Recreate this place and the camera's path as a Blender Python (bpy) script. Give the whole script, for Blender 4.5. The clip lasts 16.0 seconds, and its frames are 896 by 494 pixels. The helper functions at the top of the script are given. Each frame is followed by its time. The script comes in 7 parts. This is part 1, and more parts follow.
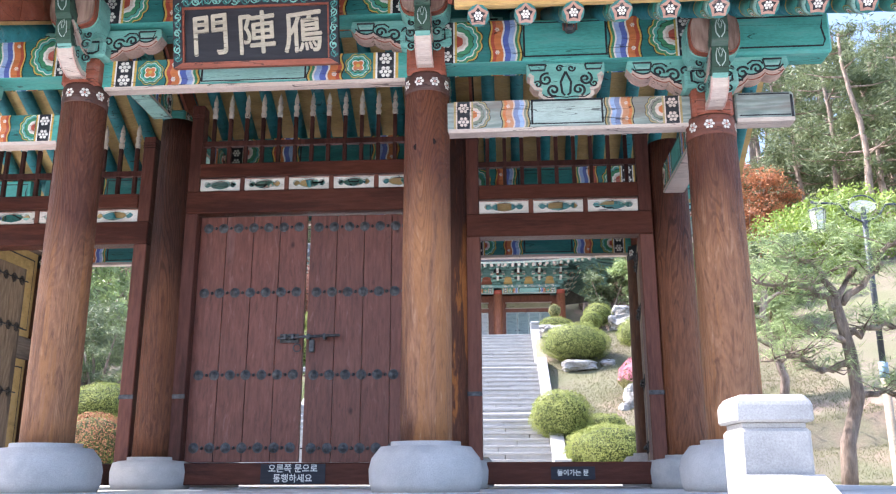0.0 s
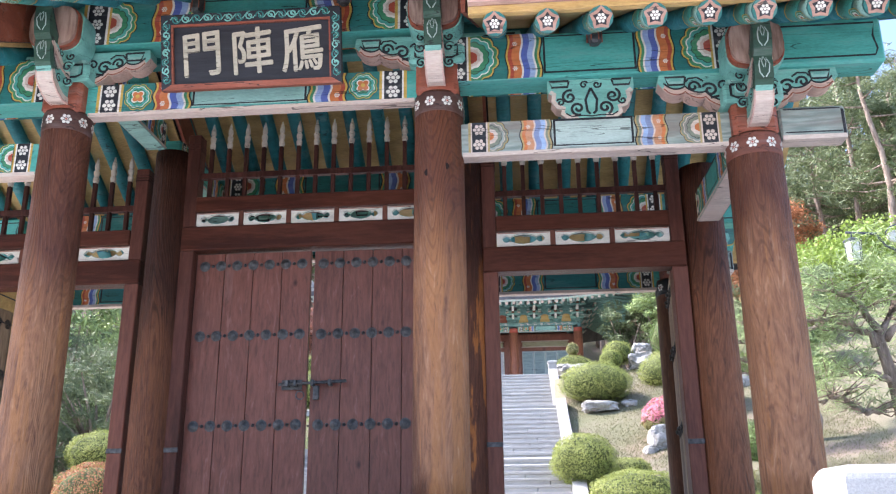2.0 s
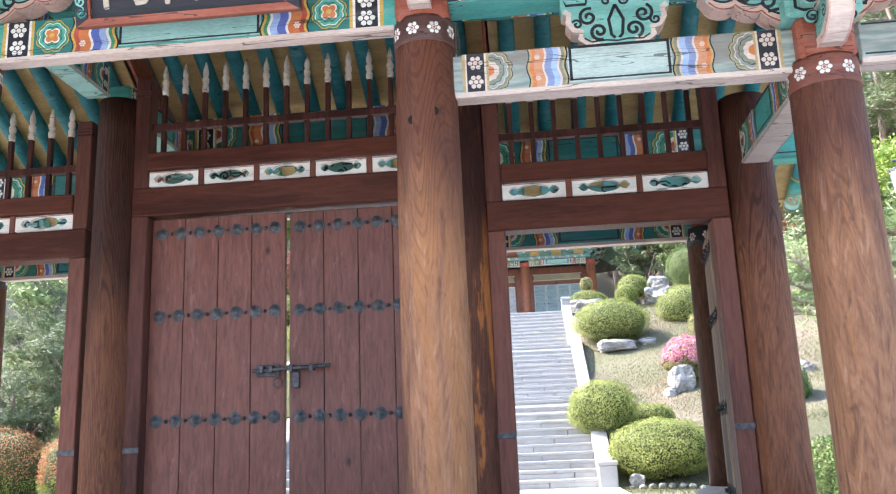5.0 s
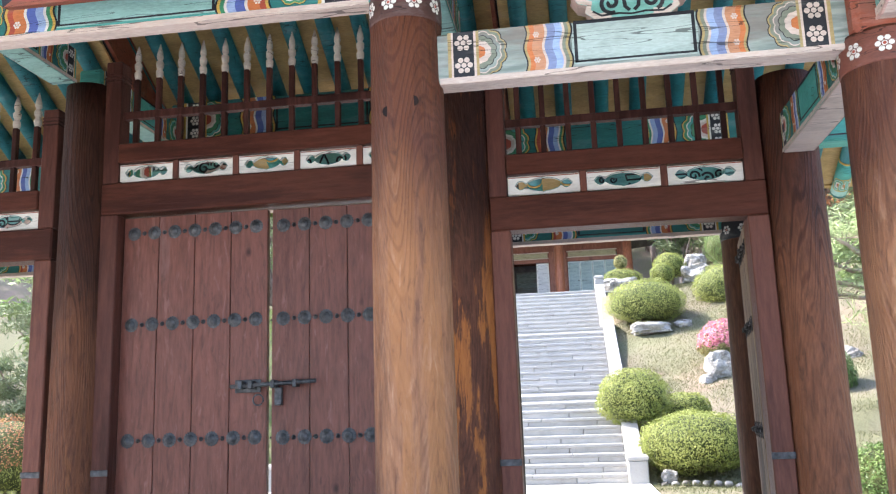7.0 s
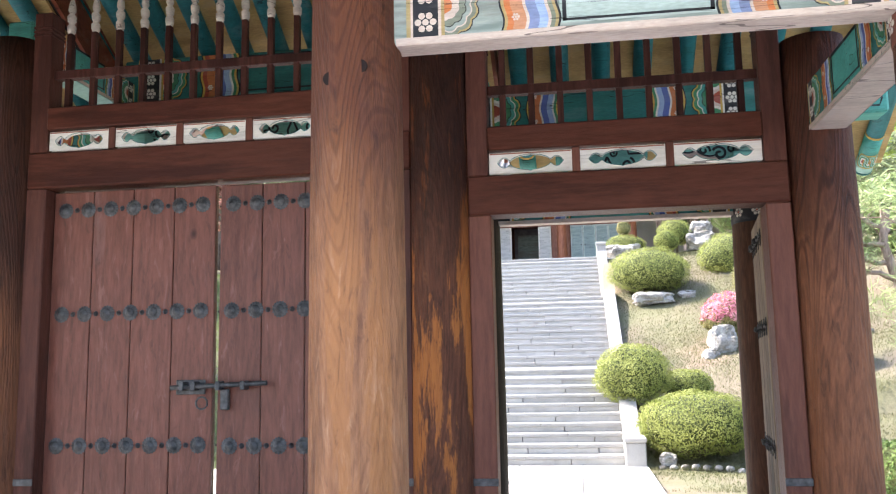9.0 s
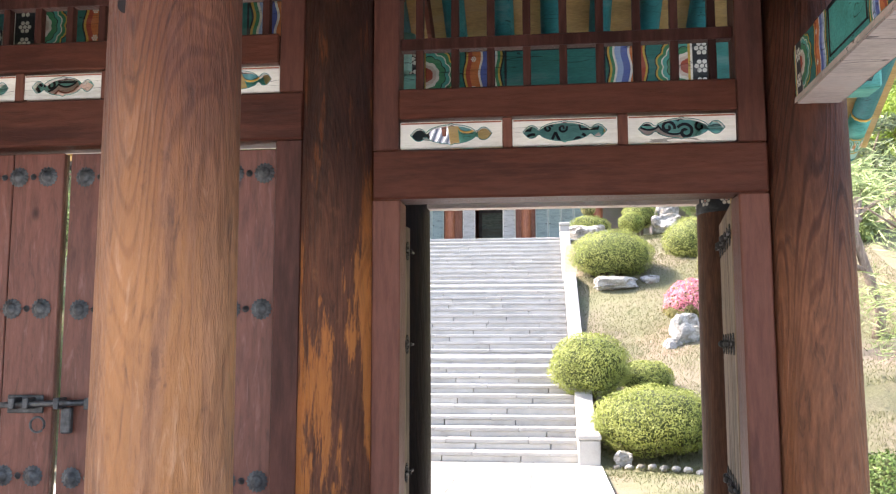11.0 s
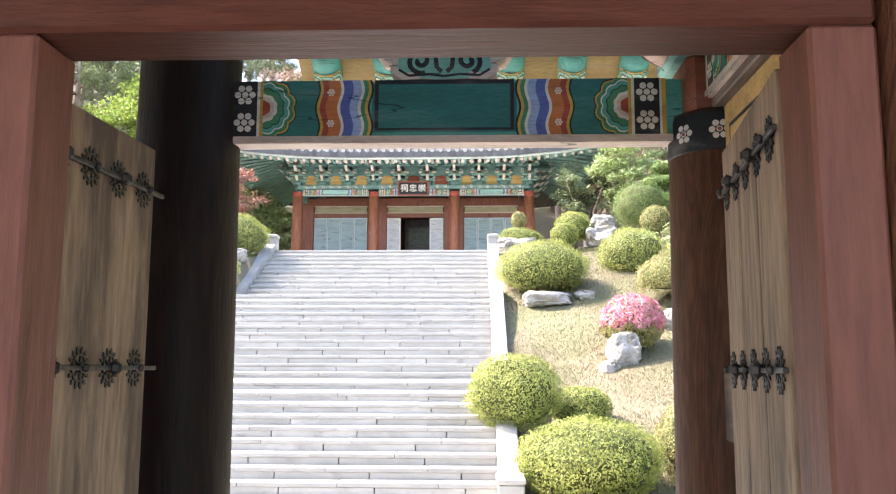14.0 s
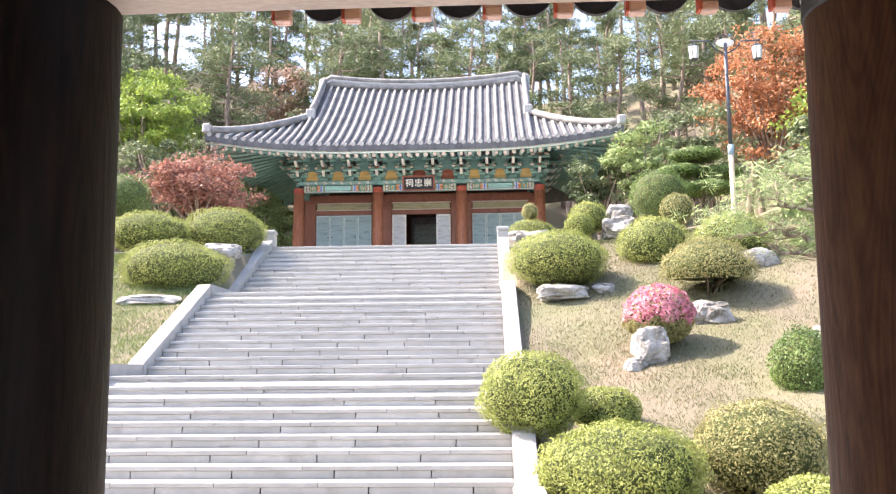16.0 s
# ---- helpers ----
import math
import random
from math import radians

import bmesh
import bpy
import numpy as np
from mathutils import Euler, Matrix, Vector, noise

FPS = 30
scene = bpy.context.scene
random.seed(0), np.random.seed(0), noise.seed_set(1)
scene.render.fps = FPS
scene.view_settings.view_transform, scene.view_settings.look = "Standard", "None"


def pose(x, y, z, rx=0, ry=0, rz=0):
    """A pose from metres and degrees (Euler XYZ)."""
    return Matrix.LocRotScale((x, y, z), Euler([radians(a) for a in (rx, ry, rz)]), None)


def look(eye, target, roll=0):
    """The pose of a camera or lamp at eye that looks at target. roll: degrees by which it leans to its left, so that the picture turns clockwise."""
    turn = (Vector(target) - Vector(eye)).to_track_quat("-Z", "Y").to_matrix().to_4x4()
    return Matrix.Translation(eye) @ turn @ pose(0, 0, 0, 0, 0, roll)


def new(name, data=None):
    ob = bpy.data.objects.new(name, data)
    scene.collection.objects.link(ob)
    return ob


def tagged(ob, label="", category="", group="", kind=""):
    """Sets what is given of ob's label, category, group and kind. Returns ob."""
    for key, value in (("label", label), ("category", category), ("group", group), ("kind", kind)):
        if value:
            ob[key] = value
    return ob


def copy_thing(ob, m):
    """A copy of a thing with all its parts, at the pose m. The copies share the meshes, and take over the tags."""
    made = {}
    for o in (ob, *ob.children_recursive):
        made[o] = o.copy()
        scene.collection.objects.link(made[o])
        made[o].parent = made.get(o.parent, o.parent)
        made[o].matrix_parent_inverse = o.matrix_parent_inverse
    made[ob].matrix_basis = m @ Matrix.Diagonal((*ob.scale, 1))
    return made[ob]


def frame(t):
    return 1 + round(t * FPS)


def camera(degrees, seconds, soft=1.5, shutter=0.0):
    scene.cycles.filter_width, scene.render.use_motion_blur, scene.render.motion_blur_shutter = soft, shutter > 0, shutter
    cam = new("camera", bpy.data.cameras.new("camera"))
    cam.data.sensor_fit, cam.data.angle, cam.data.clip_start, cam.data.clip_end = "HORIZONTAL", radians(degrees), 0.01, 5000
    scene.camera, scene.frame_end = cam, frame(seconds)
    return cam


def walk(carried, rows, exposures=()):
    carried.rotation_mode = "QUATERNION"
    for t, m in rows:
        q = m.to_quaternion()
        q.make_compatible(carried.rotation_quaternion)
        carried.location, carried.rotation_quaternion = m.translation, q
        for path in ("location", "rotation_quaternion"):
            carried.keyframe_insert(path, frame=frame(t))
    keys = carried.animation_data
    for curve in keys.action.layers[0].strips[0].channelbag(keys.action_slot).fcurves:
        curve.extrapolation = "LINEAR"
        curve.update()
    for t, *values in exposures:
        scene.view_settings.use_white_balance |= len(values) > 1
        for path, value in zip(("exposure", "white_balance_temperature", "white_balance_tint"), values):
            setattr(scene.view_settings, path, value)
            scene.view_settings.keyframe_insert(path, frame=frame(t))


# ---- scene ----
cam = camera(54.6, 16.0, soft=1.2)
METRES, EYE, TILT, LEAN, TURN = 8.0, 1.5, 0.0, 0.0, 3.8
ROWS = [
    (0.0, 0.0, 0.0, 0.0, 0.04, 14.84, 0.14),
    (0.5, -0.0001, 0.0166, 0.0032, 0.5, 16.27, 0.07),
    (1.0, -0.0049, 0.0374, 0.0032, 0.84, 17.17, 0.01),
    (1.5, -0.0053, 0.0585, 0.0136, 0.94, 17.22, 0.24),
    (2.0, -0.0019, 0.0789, 0.0182, 1.08, 17.4, 0.56),
    (2.5, -0.0008, 0.0993, 0.0315, 1.14, 17.39, 0.77),
    (3.0, -0.0037, 0.1231, 0.042, 1.12, 16.92, 1.08),
    (3.5, -0.0018, 0.1464, 0.0503, 1.3, 15.27, 1.57),
    (4.0, 0.0014, 0.1666, 0.0649, 1.67, 14.59, 1.99),
    (4.5, 0.0015, 0.19, 0.0752, 1.8, 13.81, 2.04),
    (5.0, 0.0075, 0.2112, 0.0851, 2.17, 12.77, 2.22),
    (7.5, 0.0415, 0.3141, 0.1398, 5.04, 10.91, 1.62),
    (8.0, 0.0431, 0.3351, 0.1514, 4.98, 10.87, 1.14),
    (8.5, 0.0486, 0.3589, 0.1572, 4.88, 9.6, 1.03),
    (11.0, 0.0866, 0.5003, 0.1903, 2.63, 6.49, 0.05),
    (11.5, 0.0961, 0.5459, 0.1904, 0.37, 6.66, -0.11),
    (12.0, 0.1073, 0.593, 0.1891, -0.6, 6.71, -0.21),
    (12.5, 0.1157, 0.6397, 0.1907, -0.97, 6.82, -0.27),
    (13.0, 0.1225, 0.6858, 0.1919, -1.4, 7.37, -0.25),
    (13.5, 0.1295, 0.7313, 0.1907, -1.64, 7.77, -0.21),
    (14.0, 0.1318, 0.7761, 0.1916, -1.72, 7.93, -0.19),
    (14.5, 0.133, 0.8183, 0.1918, -1.84, 8.02, 0.12),
    (15.0, 0.1371, 0.8588, 0.1882, -1.65, 8.0, 0.44),
    (15.5, 0.1393, 0.8981, 0.1894, -1.37, 7.92, 0.49),
    (16.0, 0.138, 0.9403, 0.1865, -1.09, 8.13, 0.48),
]
EXPOSURES = [(0.0, 1.97, 6150, 19), (1.5, 1.84, 6120, 19), (4.0, 2.2, 6180, 17), (8.0, 2.14, 6450, 15), (11.0, 2.22, 6950, 17), (12.0, 2.12, 7000, 17), (13.5, 2.42, 7050, 17), (15.0, 2.48, 7050, 19), (16.0, 2.13, 7050, 20)]
walk(cam, [(t, pose(0, 0, EYE, TILT, LEAN, TURN) @ pose(METRES * x, METRES * y, METRES * z, 90 + pitch, roll, yaw)) for t, x, y, z, yaw, pitch, roll in ROWS], EXPOSURES)

# ---- sky and sun ----
SUN_TO = Vector((-0.74, 0.12, 0.80)).normalized()
world = bpy.data.worlds.new("sky")
world.use_nodes = True
scene.world = world
sky = world.node_tree.nodes.new("ShaderNodeTexSky")
sky.sky_type = 'NISHITA'
sky.sun_disc = False
sky.sun_elevation = math.asin(SUN_TO.z)
sky.sun_rotation = math.atan2(SUN_TO.x, SUN_TO.y)
sky.air_density, sky.dust_density, sky.ozone_density = 1.0, 2.0, 1.0
back = world.node_tree.nodes["Background"]
back.inputs["Strength"].default_value = 0.15
world.node_tree.links.new(sky.outputs[0], back.inputs["Color"])
sun = new("sun", bpy.data.lights.new("sun", "SUN"))
sun.data.energy, sun.data.angle, sun.data.color = 3.3, radians(0.6), (1.0, 0.95, 0.86)
sun.matrix_world = look(SUN_TO * 60, (0, 0, 0))

# ---- materials ----


def node(nt, kind, **values):
    n = nt.nodes.new("ShaderNode" + kind)
    for key, value in values.items():
        n.inputs[key].default_value = value
    return n


def surface(name, c1, c2, scale=4.0, stretch=(1, 1, 1), rough=0.7, bump=0.2, metal=0.0, fine=40.0, grime=None, low=0.35, high=0.65,
            spread=0.0, grime_scale=1.3, grime_low=0.52, grime_high=0.62, island=0.0, translucent=0.0, cracks=False):
    """Two colours mixed by noise at one scale, a fine grain at another, and an optional patchy third colour."""
    m = bpy.data.materials.new(name)
    m.use_nodes = True
    nt = m.node_tree
    bsdf = nt.nodes["Principled BSDF"]
    link = nt.links.new
    coord = node(nt, "TexCoord")
    mapping = node(nt, "Mapping")
    mapping.inputs["Scale"].default_value = stretch
    link(coord.outputs["Object"], mapping.inputs["Vector"])
    info = node(nt, "ObjectInfo")
    shift = node(nt, "VectorMath")
    shift.operation = 'MULTIPLY'
    shift.inputs[1].default_value = (17.0, 23.0, 31.0)
    link(info.outputs["Random"], shift.inputs[0])
    link(shift.outputs[0], mapping.inputs["Location"])
    big = node(nt, "TexNoise", Scale=scale, Detail=6.0, Roughness=0.6)
    small = node(nt, "TexNoise", Scale=fine, Detail=4.0, Roughness=0.6)
    link(mapping.outputs[0], big.inputs["Vector"])
    link(mapping.outputs[0], small.inputs["Vector"])
    ramp = node(nt, "ValToRGB")
    ramp.color_ramp.elements[0].position, ramp.color_ramp.elements[1].position = low, high
    ramp.color_ramp.elements[0].color, ramp.color_ramp.elements[1].color = (*c1, 1), (*c2, 1)
    link(big.outputs["Fac"], ramp.inputs["Fac"])
    grain = node(nt, "MixRGB")
    grain.blend_type = 'OVERLAY'
    grain.inputs[0].default_value = 0.45
    link(ramp.outputs[0], grain.inputs[1])
    link(small.outputs["Fac"], grain.inputs[2])
    last = grain.outputs[0]
    if grime:
        patch = node(nt, "TexNoise", Scale=grime_scale, Detail=8.0, Roughness=0.65)
        link(mapping.outputs[0], patch.inputs["Vector"])
        edge = node(nt, "ValToRGB")
        edge.color_ramp.elements[0].position, edge.color_ramp.elements[1].position = grime_low, grime_high
        link(patch.outputs["Fac"], edge.inputs["Fac"])
        worn = node(nt, "MixRGB")
        link(edge.outputs[0], worn.inputs[0])
        link(last, worn.inputs[1])
        worn.inputs[2].default_value = (*grime, 1)
        last = worn.outputs[0]
    if cracks:
        # thin drying cracks along the timber under the paint
        along = node(nt, "Mapping")
        along.inputs["Scale"].default_value = (0.5, 3.0, 7.0)
        link(shift.outputs[0], along.inputs["Location"])
        link(coord.outputs["Object"], along.inputs["Vector"])
        split = node(nt, "TexNoise", Scale=1.7, Detail=2.5, Roughness=0.55)
        link(along.outputs[0], split.inputs["Vector"])
        away, wide, fill = node(nt, "Math"), node(nt, "MapRange"), node(nt, "MixRGB")
        away.operation = 'COMPARE'
        away.inputs[1].default_value = 0.56
        away.inputs[2].default_value = 0.0045
        link(split.outputs["Fac"], away.inputs[0])
        wide.inputs["To Max"].default_value = 0.8
        link(away.outputs[0], wide.inputs["Value"])
        fill.blend_type = 'MULTIPLY'
        link(wide.outputs[0], fill.inputs[0])
        link(last, fill.inputs[1])
        fill.inputs[2].default_value = (0.16, 0.15, 0.15, 1)
        last = fill.outputs[0]
    if spread or island:
        geo = node(nt, "NewGeometry")
        hsv = node(nt, "HueSaturation")
        rng = node(nt, "MapRange")
        amount = spread or island
        rng.inputs["To Min"].default_value, rng.inputs["To Max"].default_value = 1 - amount, 1 + amount
        link(info.outputs["Random"] if spread else geo.outputs["Random Per Island"], rng.inputs["Value"])
        link(rng.outputs[0], hsv.inputs["Value"])
        link(last, hsv.inputs["Color"])
        last = hsv.outputs[0]
    link(last, bsdf.inputs["Base Color"])
    bsdf.inputs["Roughness"].default_value, bsdf.inputs["Metallic"].default_value = rough, metal
    if bump:
        b = node(nt, "Bump", Strength=bump, Distance=0.02)
        add = node(nt, "Math")
        link(big.outputs["Fac"], add.inputs[0])
        link(small.outputs["Fac"], add.inputs[1])
        link(add.outputs[0], b.inputs["Height"])
        link(b.outputs[0], bsdf.inputs["Normal"])
    if translucent:
        thin = node(nt, "BsdfTranslucent")
        link(last, thin.inputs["Color"])
        both = node(nt, "MixShader")
        both.inputs[0].default_value = translucent
        link(bsdf.outputs[0], both.inputs[1])
        link(thin.outputs[0], both.inputs[2])
        link(both.outputs[0], nt.nodes["Material Output"].inputs["Surface"])
    return m


def timber(name, c1, c2, c3, axis=2, rough=0.55, rings=7.0, spread=0.0, peel=(0.50, 0.60), figure=0.13, stain=None, knots=0.0, lines=0.0, relief=0.35, streak=None, gloss=0.5, flake=None):
    """Wood with long grain along one axis, swirling figure and peeling varnish."""
    m = bpy.data.materials.new(name)
    m.use_nodes = True
    nt = m.node_tree
    bsdf = nt.nodes["Principled BSDF"]
    link = nt.links.new
    coord, info = node(nt, "TexCoord"), node(nt, "ObjectInfo")
    mapping = node(nt, "Mapping")
    stretch = [1.0, 1.0, 1.0]
    stretch[axis] = 0.14
    mapping.inputs["Scale"].default_value = stretch
    shift = node(nt, "VectorMath")
    shift.operation = 'MULTIPLY'
    shift.inputs[1].default_value = (7.0, 13.0, 11.0)
    link(info.outputs["Random"], shift.inputs[0])
    link(shift.outputs[0], mapping.inputs["Location"])
    link(coord.outputs["Object"], mapping.inputs["Vector"])
    warp = node(nt, "TexNoise", Scale=2.4, Detail=1.6 if lines else 3.0)
    link(mapping.outputs[0], warp.inputs["Vector"])
    ring = node(nt, "Math")
    ring.operation = 'MULTIPLY'
    ring.inputs[1].default_value = rings * 3.0
    link(warp.outputs["Fac"], ring.inputs[0])
    wave = node(nt, "Math")
    wave.operation = 'SINE'
    ring2 = node(nt, "Math")
    ring2.operation = 'MULTIPLY'
    ring2.inputs[1].default_value = 6.28
    link(ring.outputs[0], ring2.inputs[0])
    link(ring2.outputs[0], wave.inputs[0])
    fibre = node(nt, "TexNoise", Scale=38.0, Detail=5.0, Roughness=0.7)
    link(mapping.outputs[0], fibre.inputs["Vector"])
    mix = node(nt, "Math")
    mix.operation = 'MULTIPLY_ADD'
    mix.inputs[1].default_value = figure
    link(wave.outputs[0], mix.inputs[0])
    link(fibre.outputs["Fac"], mix.inputs[2])
    ramp = node(nt, "ValToRGB")
    ramp.color_ramp.elements[0].position, ramp.color_ramp.elements[1].position = 0.32, 0.68
    ramp.color_ramp.elements[0].color, ramp.color_ramp.elements[1].color = (*c1, 1), (*c2, 1)
    link(mix.outputs[0], ramp.inputs["Fac"])
    patch = node(nt, "TexNoise", Scale=3.2, Detail=9.0, Roughness=0.7)
    link(mapping.outputs[0], patch.inputs["Vector"])
    edge = node(nt, "ValToRGB")
    edge.color_ramp.elements[0].position, edge.color_ramp.elements[1].position = peel
    link(patch.outputs["Fac"], edge.inputs["Fac"])
    worn = node(nt, "MixRGB")
    link(edge.outputs[0], worn.inputs[0])
    link(ramp.outputs[0], worn.inputs[1])
    dark = node(nt, "MixRGB")
    dark.blend_type = 'MULTIPLY'
    dark.inputs[0].default_value = 0.5
    dark.inputs[1].default_value = (*c3, 1)
    link(fibre.outputs["Fac"], dark.inputs[2])
    link(dark.outputs[0], worn.inputs[2])
    last = worn.outputs[0]
    if streak:
        # long runs of brighter old varnish beside the bleached wood
        long = node(nt, "Mapping")
        thin = [1.0, 1.0, 1.0]
        thin[axis] = 0.45
        long.inputs["Scale"].default_value = thin
        link(mapping.outputs[0], long.inputs["Vector"])
        runs = node(nt, "TexNoise", Scale=7.5, Detail=7.0, Roughness=0.62, Distortion=0.5)
        link(long.outputs[0], runs.inputs["Vector"])
        rim = node(nt, "ValToRGB")
        rim.color_ramp.elements[0].position, rim.color_ramp.elements[1].position = 0.53, 0.58
        link(runs.outputs["Fac"], rim.inputs["Fac"])
        tint = node(nt, "MixRGB")
        tint.blend_type = 'MULTIPLY'
        tint.inputs[0].default_value = 0.45
        tint.inputs[1].default_value = (*streak, 1)
        link(fibre.outputs["Fac"], tint.inputs[2])
        run = node(nt, "MixRGB")
        link(rim.outputs[0], run.inputs[0])
        link(last, run.inputs[1])
        link(tint.outputs[0], run.inputs[2])
        last = run.outputs[0]
    rough_height = None
    if flake:
        # short dark checks and pale worn ridges where the old varnish has flaked
        scratch = node(nt, "Mapping")
        small = [1.0, 1.0, 1.0]
        small[axis] = 0.22
        scratch.inputs["Scale"].default_value = small
        link(shift.outputs[0], scratch.inputs["Location"])
        link(coord.outputs["Object"], scratch.inputs["Vector"])
        chips = node(nt, "TexNoise", Scale=21.0, Detail=7.0, Roughness=0.68, Distortion=0.9)
        link(scratch.outputs[0], chips.inputs["Vector"])
        rough_height = chips.outputs["Fac"]
        for low, high, tone, most in ((0.45, 0.31, flake[0], 0.7), (0.57, 0.72, flake[1], 0.55)):
            where = node(nt, "MapRange")
            where.inputs["From Min"].default_value, where.inputs["From Max"].default_value = low, high
            where.inputs["To Max"].default_value = most
            link(chips.outputs["Fac"], where.inputs["Value"])
            over = node(nt, "MixRGB")
            link(where.outputs[0], over.inputs[0])
            link(last, over.inputs[1])
            over.inputs[2].default_value = (*tone, 1)
            last = over.outputs[0]
    if lines:
        crest = node(nt, "MapRange")
        crest.inputs["From Min"].default_value, crest.inputs["From Max"].default_value = 0.35, 0.95
        crest.inputs["To Max"].default_value = lines
        link(wave.outputs[0], crest.inputs["Value"])
        depth = crest.outputs[0]
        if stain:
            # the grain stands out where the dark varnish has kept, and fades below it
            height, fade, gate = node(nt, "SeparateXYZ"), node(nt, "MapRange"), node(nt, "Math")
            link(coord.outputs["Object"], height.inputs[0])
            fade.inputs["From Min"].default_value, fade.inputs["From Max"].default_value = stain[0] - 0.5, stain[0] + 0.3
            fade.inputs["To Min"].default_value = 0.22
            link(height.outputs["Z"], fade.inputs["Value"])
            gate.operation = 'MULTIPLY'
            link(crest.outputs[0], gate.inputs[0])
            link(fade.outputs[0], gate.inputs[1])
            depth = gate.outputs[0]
        ink = node(nt, "MixRGB")
        ink.blend_type = 'MULTIPLY'
        link(depth, ink.inputs[0])
        link(last, ink.inputs[1])
        ink.inputs[2].default_value = (0.30, 0.22, 0.20, 1)
        last = ink.outputs[0]
    if knots:
        spots = node(nt, "TexVoronoi", Scale=3.1)
        flat = node(nt, "Mapping")
        flat.inputs["Scale"].default_value = (1.0, 0.05, 0.62)
        link(shift.outputs[0], flat.inputs["Location"])
        link(coord.outputs["Object"], flat.inputs["Vector"])
        link(flat.outputs[0], spots.inputs["Vector"])
        near = node(nt, "MapRange")
        near.inputs["From Min"].default_value, near.inputs["From Max"].default_value = knots, knots * 0.35
        link(spots.outputs["Distance"], near.inputs["Value"])
        knot = node(nt, "MixRGB")
        knot.blend_type = 'MULTIPLY'
        link(near.outputs[0], knot.inputs[0])
        link(last, knot.inputs[1])
        knot.inputs[2].default_value = (0.28, 0.24, 0.22, 1)
        last = knot.outputs[0]
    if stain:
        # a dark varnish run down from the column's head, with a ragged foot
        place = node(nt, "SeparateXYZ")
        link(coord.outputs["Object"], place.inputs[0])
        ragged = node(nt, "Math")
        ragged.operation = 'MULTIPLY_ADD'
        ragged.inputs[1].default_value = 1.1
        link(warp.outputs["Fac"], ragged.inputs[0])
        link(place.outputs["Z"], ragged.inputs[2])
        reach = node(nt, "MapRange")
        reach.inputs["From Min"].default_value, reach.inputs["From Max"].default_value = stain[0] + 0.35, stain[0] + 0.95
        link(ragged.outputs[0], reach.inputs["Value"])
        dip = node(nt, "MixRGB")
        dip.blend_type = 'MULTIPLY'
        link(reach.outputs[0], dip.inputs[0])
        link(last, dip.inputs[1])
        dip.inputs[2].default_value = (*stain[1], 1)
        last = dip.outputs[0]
    if spread:
        hsv, rng = node(nt, "HueSaturation"), node(nt, "MapRange")
        rng.inputs["To Min"].default_value, rng.inputs["To Max"].default_value = 1 - spread, 1 + spread
        link(info.outputs["Random"], rng.inputs["Value"])
        link(rng.outputs[0], hsv.inputs["Value"])
        link(last, hsv.inputs["Color"])
        last = hsv.outputs[0]
    link(last, bsdf.inputs["Base Color"])
    bsdf.inputs["Roughness"].default_value, bsdf.inputs["Specular IOR Level"].default_value = rough, gloss
    b = node(nt, "Bump", Strength=relief, Distance=0.012)
    height_from = mix.outputs[0]
    if rough_height:
        both = node(nt, "Math")
        link(mix.outputs[0], both.inputs[0])
        link(rough_height, both.inputs[1])
        height_from = both.outputs[0]
    link(height_from, b.inputs["Height"])
    link(b.outputs[0], bsdf.inputs["Normal"])
    return m


def paint(name, c, rough=0.6, wear=0.70, cracks=True):
    """Old weathered paint: the colour, paler faded patches and fine dust."""
    pale = tuple(0.78 * v + 0.22 * 0.42 for v in c)
    return surface(name, tuple(v * wear for v in c), c, scale=7.0, stretch=(0.3, 1.0, 1.5), rough=rough, bump=0.10, fine=90.0, grime=pale, grime_scale=7.0, grime_low=0.54, grime_high=0.72, low=0.30, high=0.55, cracks=cracks)


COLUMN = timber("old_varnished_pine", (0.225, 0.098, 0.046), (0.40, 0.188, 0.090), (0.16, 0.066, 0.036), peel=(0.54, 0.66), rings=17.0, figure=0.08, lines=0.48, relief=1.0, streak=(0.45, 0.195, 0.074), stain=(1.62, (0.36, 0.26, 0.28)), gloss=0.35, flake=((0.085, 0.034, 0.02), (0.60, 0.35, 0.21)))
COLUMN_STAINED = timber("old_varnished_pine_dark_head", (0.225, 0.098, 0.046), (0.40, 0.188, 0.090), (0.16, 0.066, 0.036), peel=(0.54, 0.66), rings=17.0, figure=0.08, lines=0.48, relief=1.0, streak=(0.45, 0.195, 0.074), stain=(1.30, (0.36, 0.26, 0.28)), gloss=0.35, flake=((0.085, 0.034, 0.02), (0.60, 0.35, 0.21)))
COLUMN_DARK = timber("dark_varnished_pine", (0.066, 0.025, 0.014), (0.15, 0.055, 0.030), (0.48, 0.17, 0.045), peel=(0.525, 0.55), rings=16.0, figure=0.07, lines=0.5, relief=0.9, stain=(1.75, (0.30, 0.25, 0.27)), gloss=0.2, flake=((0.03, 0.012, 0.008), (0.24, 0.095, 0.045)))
# left middle columns: darker copy, with their shade put into the colour
COLUMN_MID = timber("shaded_red_brown_varnished_pine", (0.080, 0.031, 0.017), (0.185, 0.072, 0.036), (0.25, 0.100, 0.042), peel=(0.60, 0.63), rings=15.0, figure=0.07, lines=0.75, streak=(0.19, 0.072, 0.033), relief=0.9, stain=(1.5, (0.32, 0.26, 0.28)), gloss=0.22, flake=((0.04, 0.016, 0.01), (0.22, 0.095, 0.05)))
